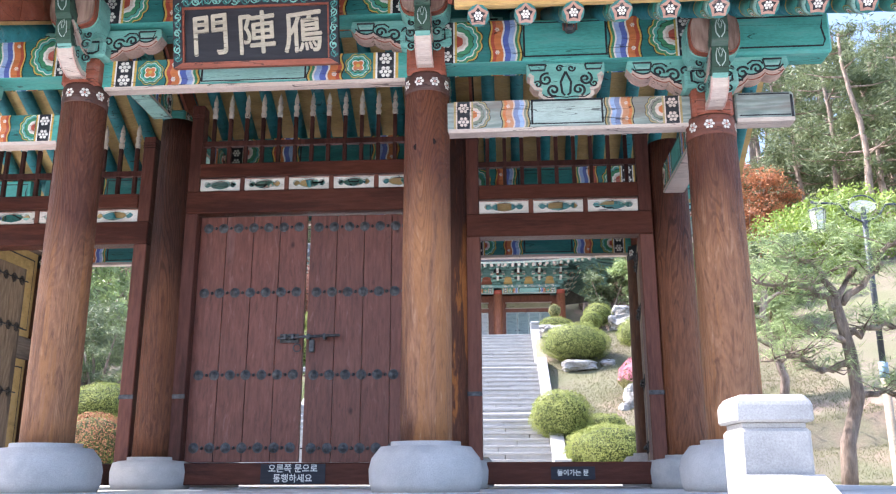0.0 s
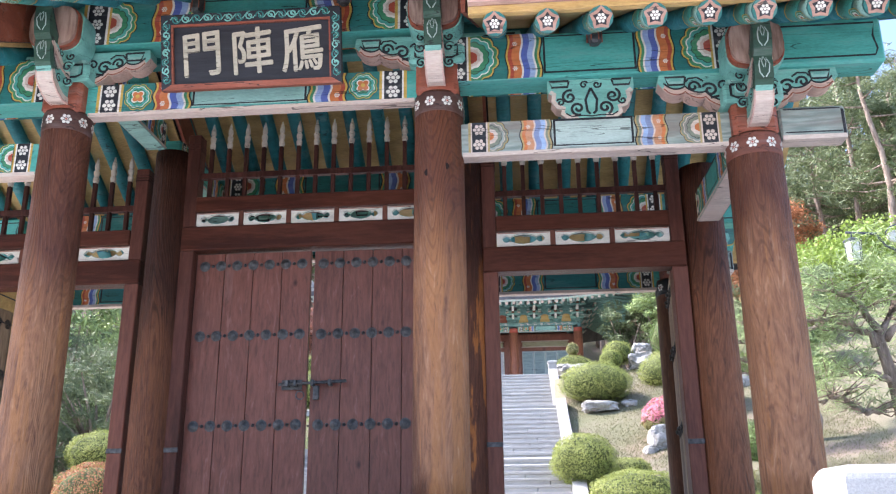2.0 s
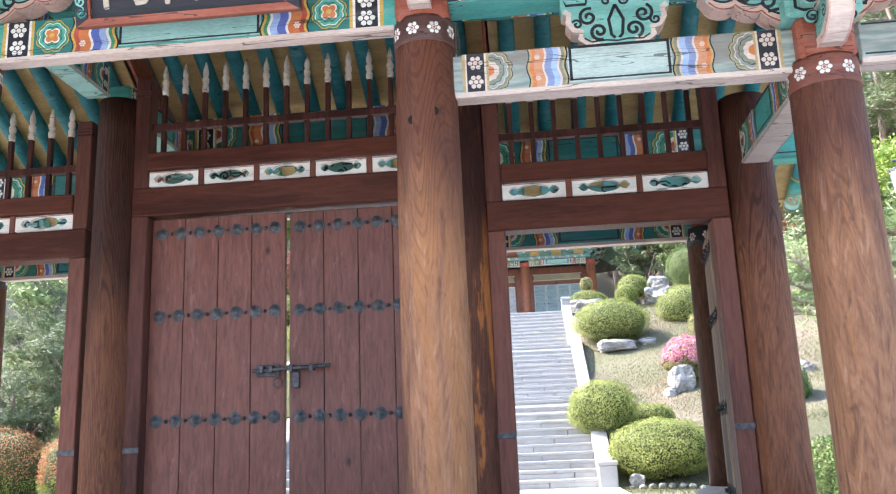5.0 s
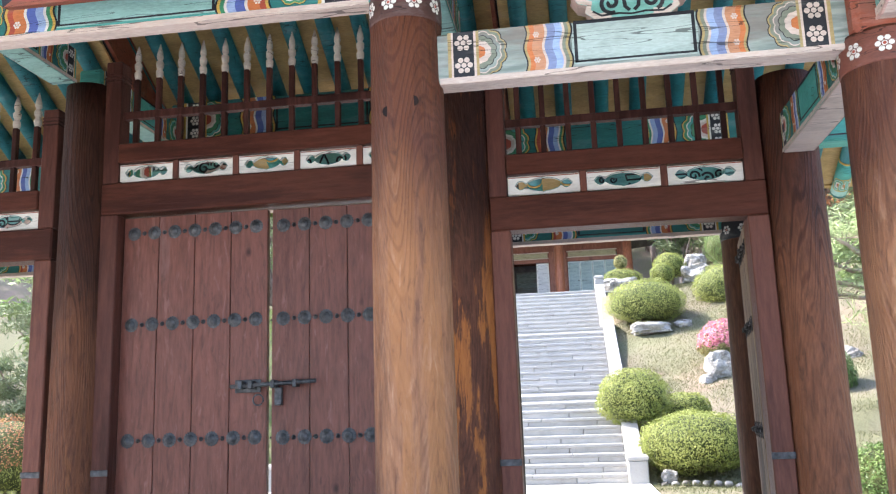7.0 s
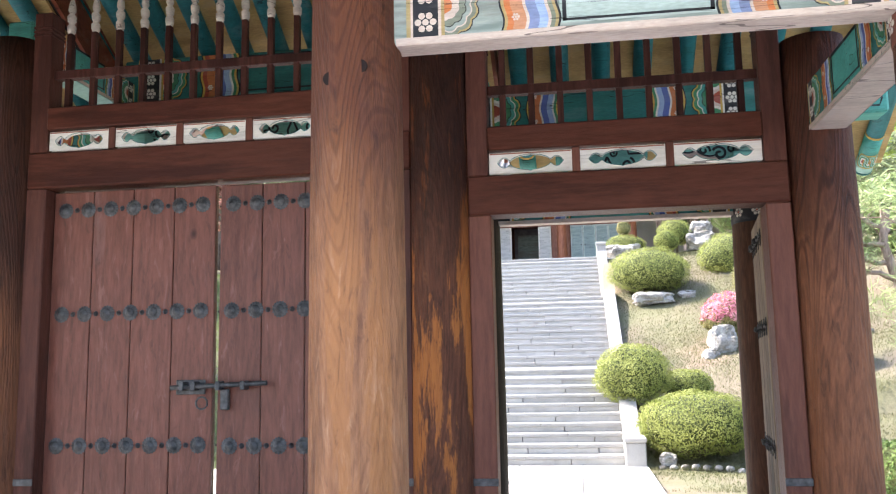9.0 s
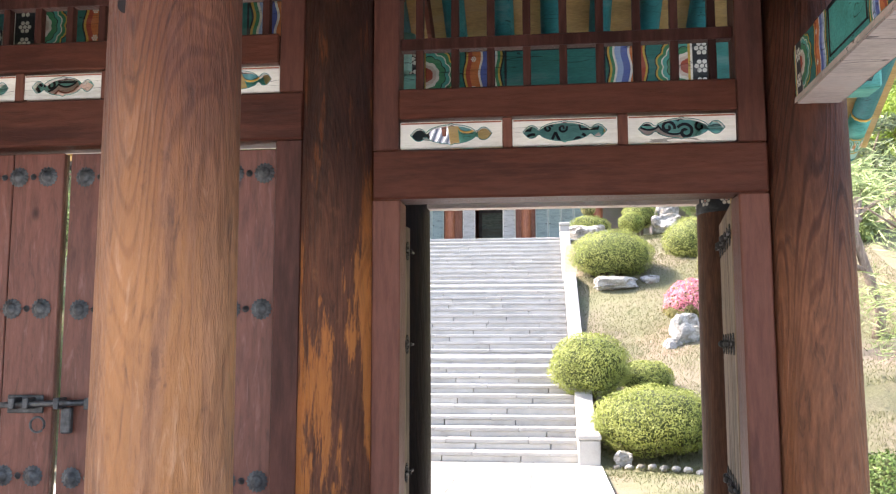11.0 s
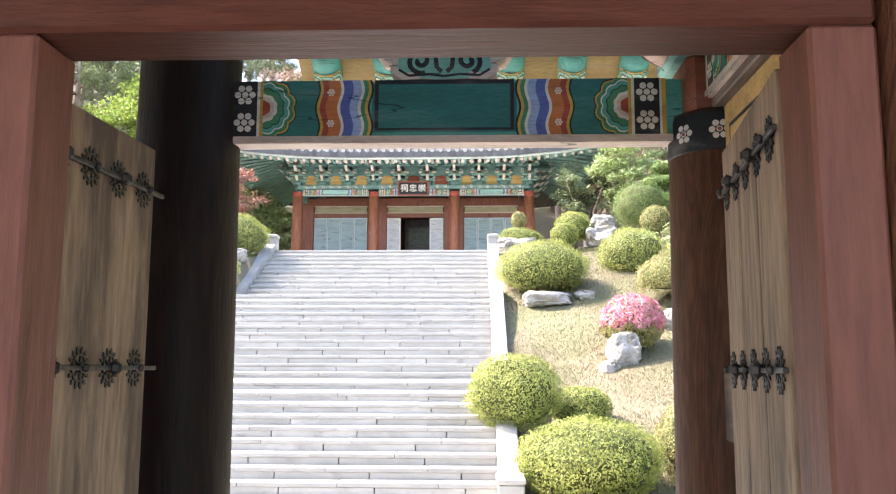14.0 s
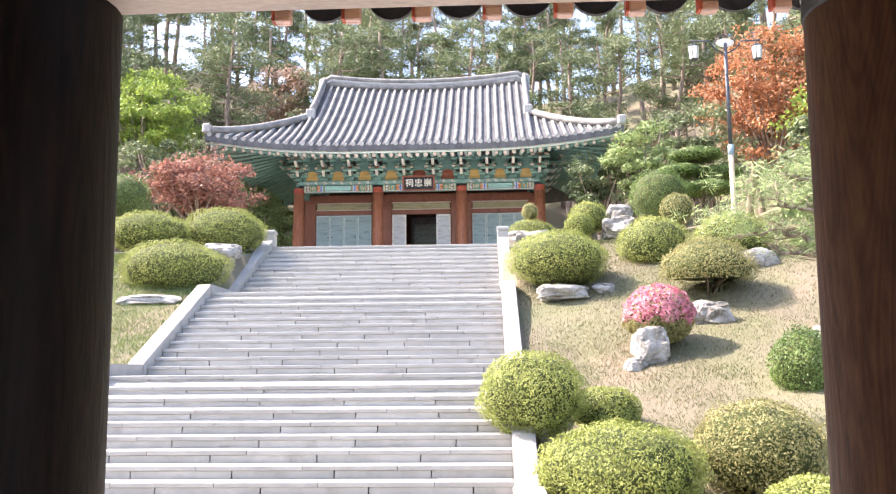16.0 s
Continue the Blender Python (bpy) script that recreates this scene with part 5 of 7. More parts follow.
        part("pale_foot", prism(pale, lambda u, v, w: at(u, v, w, half=0.061), 0.122), PINKWHITE, ob)
        for dx in (-0.064, 0.054):
            rim = [(reach - 0.047, 0.180), (0.378, 0.114), (0.297, 0.054), (0.22, 0.029), (0.15, 0.032), (0.15, 0.046), (0.22, 0.043), (0.29, 0.068), (0.37, 0.128), (reach - 0.055, 0.192)]
            part("worn_line", prism(rim, lambda u, v, w, dz=dz, dx=dx: Vector((cx + dx + w, y + s * u, z + dz + v)), 0.010), PINK, ob)
        for fs in (-1, 1):
            bm = bmesh.new()

            def to2(u, v, w, fs=fs, dz=dz):
                return Vector((cx + fs * (0.0625 + w), y + s * u, z + dz + v))
            scroll(bm, to2, spiral(0.20, 0.20, 0.055, 1.4, 1.0), 0.012, 0, 0)
            scroll(bm, to2, spiral(0.31, 0.165, 0.035, 1.3, 2.0, -1), 0.010, 0, 0)
            scroll(bm, to2, [(0.34, 0.215), (0.405, 0.29), (reach, 0.42)], 0.012, 0, 0)
            bmesh.ops.recalc_face_normals(bm, faces=bm.faces[:])
            part("painted_scroll", bm, BLACK, ob)
            # carved curls standing out beside the beak
            for ku, kv, kr, turn in ((0.27, 0.27, 0.040, 0.6), (0.24, 0.17, 0.034, 2.4)):
                pts = [Vector((cx + fs * (0.10 + q[0]), y + s * ku, z + dz + kv + q[1])) for q in spiral(0.0, 0.0, kr, 1.2, turn, fs)]
                part("carved_curl", tube(pts, [0.015 - 0.006 * i / len(pts) for i in range(len(pts))], 5), TEAL_MID, ob)
                part("curl_line", tube([p + Vector((0, s * 0.010, 0)) for p in pts], 0.007, 4), BLACK, ob)
        bm = bmesh.new()

        def to3(u, v, w, dz=dz, reach=reach):
            return Vector((cx + u, y + s * (reach + 0.016 - 0.024 * abs(v - 0.10) / 0.10 + w), z + dz + 0.23 + v))
        for way in (-1, 1):
            scroll(bm, to3, [(way * 0.006, 0.015), (way * 0.030, 0.05), (way * 0.034, 0.10), (way * 0.018, 0.15)], 0.008, 0, 0.004)
            scroll(bm, to3, [(way * 0.004, 0.08), (way * 0.014, 0.12), (0.0, 0.165)], 0.006, 0, 0.005)
        bmesh.ops.recalc_face_normals(bm, faces=bm.faces[:])
        part("pale_leaf", bm, GREYPALE, ob)
    # the great beam's rounded end behind the beaks
    head = [(0.185 * math.copysign(abs(math.cos(t)) ** 0.6, math.cos(t)), 0.17 * math.copysign(abs(math.sin(t)) ** 0.6, math.sin(t))) for t in (2 * math.pi * i / 28 for i in range(28))]
    for grow, u0, u1, wood, nm in ((1.06, 0.10, 0.30, TEAL_MID, "beam_collar"), (1.0, 0.30, 0.345, REDBROWN, "beam_head_edge"), (0.93, 0.345, 0.375, HEADWOOD, "beam_head")):
        part(nm, prism([(p * grow, q * grow) for p, q in head], lambda u, v, w: Vector((cx + u, y + s * (u0 + w), z + 0.56 + v)), u1 - u0), wood, ob)
    return ob


def flower_block(cx, y, z):
    """The carved board between two beams, in the middle of a bay."""
    ob = base("flower_block", (cx, y, z), "carved teal flower block with black scrollwork between two beams", "carved block", "carved flower blocks")
    half = [(0.0, 0.0), (0.10, 0.005), (0.17, 0.0), (0.21, 0.03), (0.20, 0.07), (0.245, 0.085), (0.275, 0.13), (0.265, 0.18), (0.295, 0.20), (0.30, 0.24), (0.30, 0.31)]
    out = half + [(-u, v) for u, v in reversed(half)][:-1]
    board = part("board", prism(out, lambda u, v, w: Vector((cx + u, y - 0.06 + w, z + v)), 0.12), [TEAL_MID, EDGEPINK], ob)
    underside(board)
    for s in (-1, 1):
        bm = bmesh.new()

        def to(u, v, w, s=s):
            return Vector((cx + u, y + s * (0.0615 + w), z + v))
        for way in (-1, 1):
            scroll(bm, to, [(way * a * 0.96, b + 0.012) for a, b in half[1:9]], 0.03, 1, 0.0006)
            scroll(bm, to, spiral(way * 0.095, 0.075, 0.052, 1.4, -1.2, way), 0.019, 0, 0.0015)
            scroll(bm, to, spiral(way * 0.15, 0.165, 0.055, 1.4, 1.2, -way), 0.018, 0, 0.0015)
            scroll(bm, to, [(way * 0.01, 0.03), (way * 0.03, 0.05), (way * 0.04, 0.14), (0.0, 0.23)], 0.018, 0, 0.0015)
            scroll(bm, to, spiral(way * 0.215, 0.125, 0.030, 1.2, 2.6, way), 0.014, 0, 0.0015)
            scroll(bm, to, spiral(way * 0.045, 0.255, 0.030, 1.2, 0.4, -way), 0.014, 0, 0.0015)
            scroll(bm, to, [(way * 0.0, 0.012), (way * 0.06, 0.02), (way * 0.14, 0.015), (way * 0.18, 0.04)], 0.010, 0, 0.0015)
            scroll(bm, to, [(way * 0.15, 0.29), (way * 0.16, 0.245), (way * 0.27, 0.245), (way * 0.285, 0.29), (way * 0.15, 0.29)], 0.017, 0, 0.0015)
        bmesh.ops.recalc_face_normals(bm, faces=bm.faces[:])
        part("painted_scroll", bm, [BLACK, PINKWHITE], board)
    return ob


for i, cx in enumerate(COLS):
    z = mid_top if i in (1, 2) else side_top
    for y, s in ((FRONT, -1), (REAR, 1)):
        bracket(cx, y, z - (0.10 if y == REAR else 0.0), s)
for x0, x1, lift, centre in bays():
    for y in (FRONT, REAR):
        flower_block((x0 + x1) / 2, y, 4.30 + lift - (0.14 if y == REAR else 0.0))


def lettering(text, size, to_world, parent, material, name="lettering", bold=0.0, depth=0.004, spacing=1.0):
    """Built-in font turned into a mesh and laid on a surface; to_world maps (u, v, w)."""
    curve = bpy.data.curves.new(name, 'FONT')
    curve.body, curve.size, curve.align_x, curve.align_y = text, size, 'CENTER', 'CENTER'
    curve.extrude, curve.resolution_u, curve.space_character = depth, 3, spacing
    tmp = bpy.data.objects.new(name, curve)
    scene.collection.objects.link(tmp)
    mesh = bpy.data.meshes.new_from_object(tmp.evaluated_get(bpy.context.evaluated_depsgraph_get()))
    bpy.data.objects.remove(tmp)
    bm = bmesh.new()
    bm.from_mesh(mesh)
    if bold:
        first = bm.verts[:] + bm.edges[:] + bm.faces[:]
        for dx, dy in ((bold, 0), (0, bold), (-bold, 0), (0, -bold)):
            twin = bmesh.ops.duplicate(bm, geom=first)
            for v in twin["geom"]:
                if isinstance(v, bmesh.types.BMVert):
                    v.co += Vector((dx, dy, (dx + 2 * dy) * 0.02))
    for v in bm.verts:
        v.co = to_world(*v.co)
    return part(name, bm, material, parent)


def signboard():
    tilt = radians(14)
    o = Vector((-1.86, FRONT - 0.27, 4.575))
    ob = base("name_board", o, "dark navy name board with cream characters and a scrolled red frame", "signboard")

    def to(u, v, w):
        return o + Vector((u, -math.sin(tilt) * v - math.cos(tilt) * w, math.cos(tilt) * v - math.sin(tilt) * w))
    W, H = 1.14, 0.44
    part("board", prism([(-W / 2, 0), (W / 2, 0), (W / 2, H), (-W / 2, H)], to, 0.03), NAVY, ob)
    b = 0.07
    for pts, nm in (([(-W / 2 - b, -0.03), (W / 2 + b, -0.03), (W / 2, 0.012), (-W / 2, 0.012)], "bottom_rail"), ([(-W / 2, H), (W / 2, H), (W / 2 + b, H + b), (-W / 2 - b, H + b)], "top_rail"),
                    ([(-W / 2 - b, -0.03), (-W / 2, 0.012), (-W / 2, H), (-W / 2 - b, H + b)], "side_rail"), ([(W / 2, 0.012), (W / 2 + b, -0.03), (W / 2 + b, H + b), (W / 2, H)], "side_rail")):
        part(nm, prism(pts, to, 0.06), NAVY if nm != "bottom_rail" else REDBROWN, ob)
    bm = bmesh.new()
    for k in range(15):
        c = -W / 2 + W * (k + 0.5) / 15
        scroll(bm, to, spiral(c, H + b / 2, 0.032, 1.3, k * 2.0, 1 if k % 2 else -1), 0.010, k % 2, 0.0615)
    for side in (-1, 1):
        for k in range(7):
            scroll(bm, to, spiral(side * (W / 2 + b / 2), 0.05 + H * k / 7, 0.030, 1.3, k * 2.2, 1 if k % 2 else -1), 0.010, k % 2, 0.0615)
    bmesh.ops.recalc_face_normals(bm, faces=bm.faces[:])
    stem = [(-W / 2 + W * i / 90, H + b / 2 + 0.018 * math.sin(i * math.pi / 3)) for i in range(91)]
    scroll(bm, to, stem, 0.007, 1, 0.0612)
    for side in (-1, 1):
        scroll(bm, to, [(side * (W / 2 + b / 2 + 0.016 * math.sin(i * math.pi / 3)), 0.02 + (H + 0.01) * i / 40) for i in range(41)], 0.007, 1, 0.0612)
    bmesh.ops.recalc_face_normals(bm, faces=bm.faces[:])
    part("painted_vine", bm, [TEAL_DARK, TEAL_MID], ob)
    for pts in ([(-W / 2 + 0.004, H - 0.014), (W / 2 - 0.004, H - 0.014), (W / 2 - 0.004, H), (-W / 2 + 0.004, H)], [(-W / 2, 0.01), (-W / 2 + 0.013, 0.01), (-W / 2 + 0.013, H), (-W / 2, H)], [(W / 2 - 0.013, 0.01), (W / 2, 0.01), (W / 2, H), (W / 2 - 0.013, H)]):
        part("red_inner_edge", prism(pts, to, 0.052), REDBROWN, ob)
    for k, ch in enumerate("門陣鴈"):
        lettering(ch, 0.325, lambda x, y, z, k=k: to(-0.355 + 0.360 * k + x * 0.96 - 0.04 * y, H / 2 - 0.015 + y * 1.06 + 0.07 * x + 0.9 * x * y * 0.25, 0.034 + z), ob, CREAM, "character", bold=0.0042)
    return ob


signboard()


def threshold_sign(x, lines, w, h, size):
    y = MID - 0.106
    z = FLOOR + 0.13
    ob = base("notice_plate", (x, y, z - h / 2), "small black notice plate with white Korean lettering on the threshold", "sign", "threshold notices")
    part("plate", box(x - w / 2, x + w / 2, y - 0.008, y, z - h / 2, z + h / 2, 0.002), NAVY, ob)
    for k, text in enumerate(lines):
        lettering(text, size, lambda u, v, q, k=k: Vector((x + u, y - 0.0095 - q * 0.2, z + v + (len(lines) - 1) * size * 0.55 - k * size * 1.1)), ob, WHITE, "lettering", depth=0.002, bold=0.0012)


threshold_sign(-1.90, ["오른쪽 문으로", "통행하세요"], 0.58, 0.17, 0.077)
threshold_sign(0.56, ["들어가는 문"], 0.38, 0.11, 0.056)


def ochre_wall(cx):
    """The boarded side wall between the middle and rear rows."""
    ob = base("side_wall", (cx, (MID + REAR) / 2, FLOOR), "timber framed side wall with ochre panels outlined in black", "wall", "gate side walls")
    y0, y1 = MID + 0.17, REAR - 0.17
    for z0, z1 in ((FLOOR + 0.02, FLOOR + 0.22), (2.78, 3.02), (4.0, 4.04)):
        part("rail", box(cx - 0.07, cx + 0.07, y0, y1, z0, z1, 0.006), WALLWOOD, ob)
    for z0, z1 in ((FLOOR + 0.22, 2.78), (3.02, 4.0)):
        part("panel", box(cx - 0.03, cx + 0.03, y0, y1, z0 + 0.001, z1 - 0.001, 0), OCHRE, ob, "ochre painted panel")
        for s in (-1, 1):
            bm = bmesh.new()

            def to(u, v, w, s=s):
                return Vector((cx + s * (0.0315 + w), y0 + u, z0 + v))
            h, L = z1 - z0, y1 - y0
            scroll(bm, to, [(0.09, 0.09), (L - 0.09, 0.09), (L - 0.09, h - 0.09), (0.09, h - 0.09), (0.09, 0.08)], 0.018, 0, 0)
            part("black_line", bm, BLACK, ob)
    return ob


def eave_lamp(x, y, z):
    ob = base("eave_lamp", (x, y, z), "small old brass lantern fixed to the painted purlin", "lantern", "eave lanterns")
    part("bracket_plate", box(x - 0.03, x + 0.03, y - 0.015, y, z + 0.10, z + 0.20, 0.004), IRON, ob)
    part("lantern_body", lathe([(0.035, 0), (0.05, 0.02), (0.05, 0.10), (0.055, 0.11), (0.02, 0.15)], (x, y - 0.06, z), 6), IRON, ob)
    for k in range(6):
        a = math.pi / 3 * k
        part("lantern_bar", tube([(x + 0.052 * math.cos(a), y - 0.06 + 0.052 * math.sin(a), z + 0.015), (x + 0.052 * math.cos(a), y - 0.06 + 0.052 * math.sin(a), z + 0.105)], 0.005, 5), REDBROWN, ob)


eave_lamp(0.54, FRONT - 0.125, 4.80)
eave_lamp(-2.35, FRONT - 0.125, 5.24)
eave_lamp(-1.25, FRONT - 0.125, 5.24)
for dx, z in ((-0.062, 3.90), (0.055, 3.94)):
    kn = base("timber_knot", (COLS[2] + dx, FRONT - 0.19, z), "dark round knot plug in the column", "knot", "column knots")
    r = math.sqrt(0.172 ** 2 - dx ** 2)
    part("plug", tube([(COLS[2] + dx, FRONT - r + 0.03, z), (COLS[2] + dx * 1.02, FRONT - r - 0.002, z)], 0.026, 14), COLUMN_REAR, kn)
ochre_wall(COLS[0])
ochre_wall(COLS[3])

# ---- shrubs and rocks ----
def leaf_ball(count, rx, ry, rz, size, seed, lump=0.12, low=-0.75):
    """A clipped dome of many small leaves over a dark core."""
    rng = random.Random(seed)
    verts, faces = [], []
    off = Vector((seed * 3.1, seed * 1.7, 0))
    for _ in range(count):
        z = rng.uniform(low, 1.0)
        a = rng.uniform(0, 2 * math.pi)
        q = math.sqrt(max(0.0, 1 - z * z))
        d = Vector((q * math.cos(a), q * math.sin(a), z))
        r = (1 + lump * noise.noise(d * 2.1 + off) + 0.5 * lump * noise.noise(d * 6.0 + off)) * rng.uniform(0.90, 1.03)
        p = Vector((d.x * rx, d.y * ry, d.z * rz)) * r
        nrm = (d + Vector((rng.gauss(0, 0.55), rng.gauss(0, 0.55), rng.gauss(0, 0.55)))).normalized()
        u = nrm.orthogonal().normalized()
        t = rng.uniform(0, 6.28)
        w = nrm.cross(u)
        u, w = u * math.cos(t) + w * math.sin(t), w * math.cos(t) - u * math.sin(t)
        s = size * rng.uniform(0.7, 1.3)
        i = len(verts)
        verts += [p - u * s, p + w * s * 0.45, p + u * s, p - w * s * 0.45]
        faces.append((i, i + 1, i + 2, i + 3))
    return verts, faces


def bush(x, y, z, rx, rz, leaf, label, seed, count=5200, size=0.0175, name="azalea_bush", flowers=None, skirt=-0.92, ry=None):
    """A clipped round bush: stems, dark core and leaf crown. z is the crown's middle."""
    gz = height(x, y) - 0.05
    if -5.0 < x < 1.25 and 15.5 < y < 29.2:
        gz = z - rz
    gz = min(gz, z - rz * 0.5)
    z = min(z, max(gz + rz * 1.02, z - 0.15))
    ob = base(name, (x, y, gz), label, "bush", "clipped garden bushes")
    verts, faces = leaf_ball(int(count * 1.9), rx, ry or rx * 0.92, rz, size, seed, low=skirt)
    mesh = bpy.data.meshes.new("crown")
    mesh.from_pydata([v + Vector((0, 0, z - gz)) for v in verts], [], faces)
    mesh.materials.append(leaf)
    if flowers:
        mesh.materials.append(flowers)
        idx = [1 if verts[f[0]].z > -0.25 * rz + 0.3 * rz * noise.noise(verts[f[0]] * 4) and random.random() < 0.86 else 0 for f in faces]
        mesh.polygons.foreach_set("material_index", idx)
    c = new("crown", mesh)
    c.parent = ob
    # dark solid shell within the crown stands in for shade between the leaves
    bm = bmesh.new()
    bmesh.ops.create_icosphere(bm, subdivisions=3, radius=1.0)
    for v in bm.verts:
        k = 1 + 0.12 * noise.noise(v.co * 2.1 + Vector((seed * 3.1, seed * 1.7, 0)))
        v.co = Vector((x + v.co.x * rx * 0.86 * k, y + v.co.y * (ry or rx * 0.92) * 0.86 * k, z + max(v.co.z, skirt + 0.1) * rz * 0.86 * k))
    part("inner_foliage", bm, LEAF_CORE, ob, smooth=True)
    rng = random.Random(seed)
    for k in range(5):
        a = rng.uniform(0, 6.28)
        bm = tube([(x + 0.06 * math.cos(a), y + 0.06 * math.sin(a), gz - 0.05), (x + 0.2 * rx * math.cos(a), y + 0.2 * rx * math.sin(a), (gz + z) / 2), (x + 0.6 * rx * math.cos(a), y + 0.6 * rx * math.sin(a), z)], [0.025, 0.018, 0.008], 6)
        part("stem", bm, TWIG, ob)
    return ob


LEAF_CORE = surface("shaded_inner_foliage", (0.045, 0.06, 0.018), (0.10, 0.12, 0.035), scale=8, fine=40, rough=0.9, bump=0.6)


def rock(x, y, z, rx, ry, rz, seed, label="weathered grey garden boulder set in the slope"):
    ob = base("boulder", (x, y, z - rz), label, "rock", "garden boulders")
    bm = bmesh.new()
    bmesh.ops.create_icosphere(bm, subdivisions=4, radius=1.0)
    off = Vector((seed * 5.3, seed * 2.9, seed))
    for v in bm.verts:
        d = v.co.normalized()
        k = 1 + 0.35 * noise.noise(d * 1.3 + off) + 0.14 * noise.noise(d * 3.5 + off) + 0.05 * noise.noise(d * 9 + off)
        q = Vector((math.copysign(abs(d.x) ** 0.7, d.x), math.copysign(abs(d.y) ** 0.7, d.y), math.copysign(abs(d.z) ** 0.75, d.z)))
        v.co = Vector((x + q.x * rx * k, y + q.y * ry * k, z + q.z * rz * k))
    part("stone", bm, ROCK, ob)


AZ = "round clipped azalea bush with bright green leaves"
bush(1.93, 16.75, 2.10, 0.86, 0.50, LEAF, "broad clipped azalea bush with bright green leaves at the stair foot", 1, 9000)
bush(1.10, 18.1, 2.70, 0.64, 0.52, LEAF, "rounded clipped bush leaning over the stair cheek", 2, 6500)
bush(2.06, 18.7, 2.62, 0.44, 0.30, LEAF, AZ, 3, 3200)
bush(3.45, 17.1, 2.25, 0.72, 0.52, LEAF_RUST, "clipped bush with rust-tipped sparse leaves", 4, 6500)
bush(3.45, 15.6, 1.86, 0.50, 0.34, LEAF, AZ, 5, 4500)
bush(4.75, 19.3, 3.0, 0.45, 0.52, LEAF_DARK, "upright dense green shrub", 6, 4500)
bush(3.24, 21.2, 3.97, 0.53, 0.46, LEAF_RUST, "pink flowering azalea dome beside a white rock", 7, 6500, 0.028, flowers=PETAL)
bush(4.5, 23.1, 4.72, 0.84, 0.58, LEAF_RUST, "spreading azalea with bare stems showing under the leaves", 8, 5200, skirt=-0.35)
bush(1.98, 24.6, 5.22, 0.98, 0.58, LEAF, AZ, 9, 8000)
bush(4.05, 25.6, 5.55, 0.78, 0.60, LEAF, AZ, 10, 5500)
bush(5.5, 25.1, 5.6, 0.78, 0.52, LEAF, AZ, 11, 5000)
bush(3.07, 28.6, 6.82, 0.48, 0.40, LEAF, AZ, 12, 3000)
bush(2.75, 27.6, 6.45, 0.34, 0.30, LEAF, AZ, 17, 2000)
bush(1.75, 29.8, 6.66, 0.60, 0.34, LEAF, "low spreading bush growing over a rock", 13, 3200)
bush(1.72, 29.9, 7.22, 0.22, 0.24, LEAF_RUST, "thin rusty twiggy shrub top", 18, 900)
bush(5.2, 30.6, 7.7, 0.80, 0.74, LEAF_DARK, "dark green ball-shaped shrub", 14, 5200)
bush(5.0, 27.6, 6.8, 0.40, 0.38, LEAF_RUST, "brownish twiggy shrub on the slope", 15, 1800)
bush(-5.9, 25.3, 5.15, 1.12, 0.60, LEAF, AZ, 21, 8000)
bush(-5.75, 28.0, 6.35, 1.0, 0.60, LEAF, AZ, 22, 7000)
bush(-7.3, 27.3, 6.4, 1.0, 0.50, LEAF, AZ, 23, 6500)
bush(-8.9, 29.5, 7.7, 0.7, 0.65, LEAF_DARK, "dark green ball-shaped shrub", 24, 4000)
bush(-7.2, 15.0, 2.15, 0.65, 0.62, LEAF, "red-tipped clipped hedge bush", 25, 5000, flowers=MAPLE_ORANGE)
bush(-7.8, 16.5, 3.0, 0.65, 0.45, LEAF, AZ, 26, 5000)
bush(-9.2, 16.0, 2.2, 0.8, 0.7, LEAF, "red-tipped clipped hedge bush", 27, 5000, flowers=MAPLE_ORANGE)
bush(3.2, 11.9, 1.75, 0.40, 0.42, LEAF_DARK, "small dense green bush beside the gate", 28, 3000)
rock(3.02, 20.8, 3.30, 0.28, 0.24, 0.31, 1, "upright pale rock beside the pink azalea")
rock(2.75, 20.6, 3.02, 0.16, 0.14, 0.12, 2)
rock(4.25, 22.1, 3.85, 0.34, 0.28, 0.23, 3)
rock(2.0, 23.85, 4.42, 0.48, 0.26, 0.16, 4, "long flat pale boulder under the azalea")
rock(2.80, 24.1, 4.50, 0.20, 0.2, 0.10, 5)
rock(5.6, 20.9, 3.3, 0.22, 0.2, 0.26, 6)
rock(3.75, 28.4, 6.35, 0.38, 0.36, 0.28, 7)
rock(3.85, 28.9, 6.80, 0.30, 0.30, 0.24, 8)
rock(1.7, 29.5, 6.3, 0.52, 0.35, 0.24, 9)
rock(-5.95, 24.0, 4.38, 0.60, 0.3, 0.12, 10)
rock(-5.35, 26.6, 5.6, 0.45, 0.35, 0.24, 11)
rock(5.75, 24.3, 5.0, 0.4, 0.3, 0.24, 12)
rock(1.45, 16.3, 1.5, 0.12, 0.11, 0.10, 13)
rock(3.6, 12.6, 1.6, 0.45, 0.35, 0.25, 14)

for k in range(17):
    ex = 1.36 + 0.15 * k
    gz = height(ex, 16.19 - 0.20 * (ex - 1.32))
    rng = random.Random(300 + k)
    st = base("edging_stone", (ex, 16.19 - 0.20 * (ex - 1.32), gz), "small pale edging stone bordering the garden bed", "stone", "edging stones")
    bm = bmesh.new()
    bmesh.ops.create_icosphere(bm, subdivisions=2, radius=1.0)
    for v in bm.verts:
        j = 1 + 0.18 * noise.noise(v.co * 1.7 + Vector((k, 2 * k, 0)))
        v.co = Vector((ex + v.co.x * 0.064 * j, 16.19 - 0.20 * (ex - 1.32) + v.co.y * 0.05 * j, gz + 0.012 + v.co.z * rng.uniform(0.04, 0.055) * j))
    part("pebble", bm, ROCK, st, smooth=True)

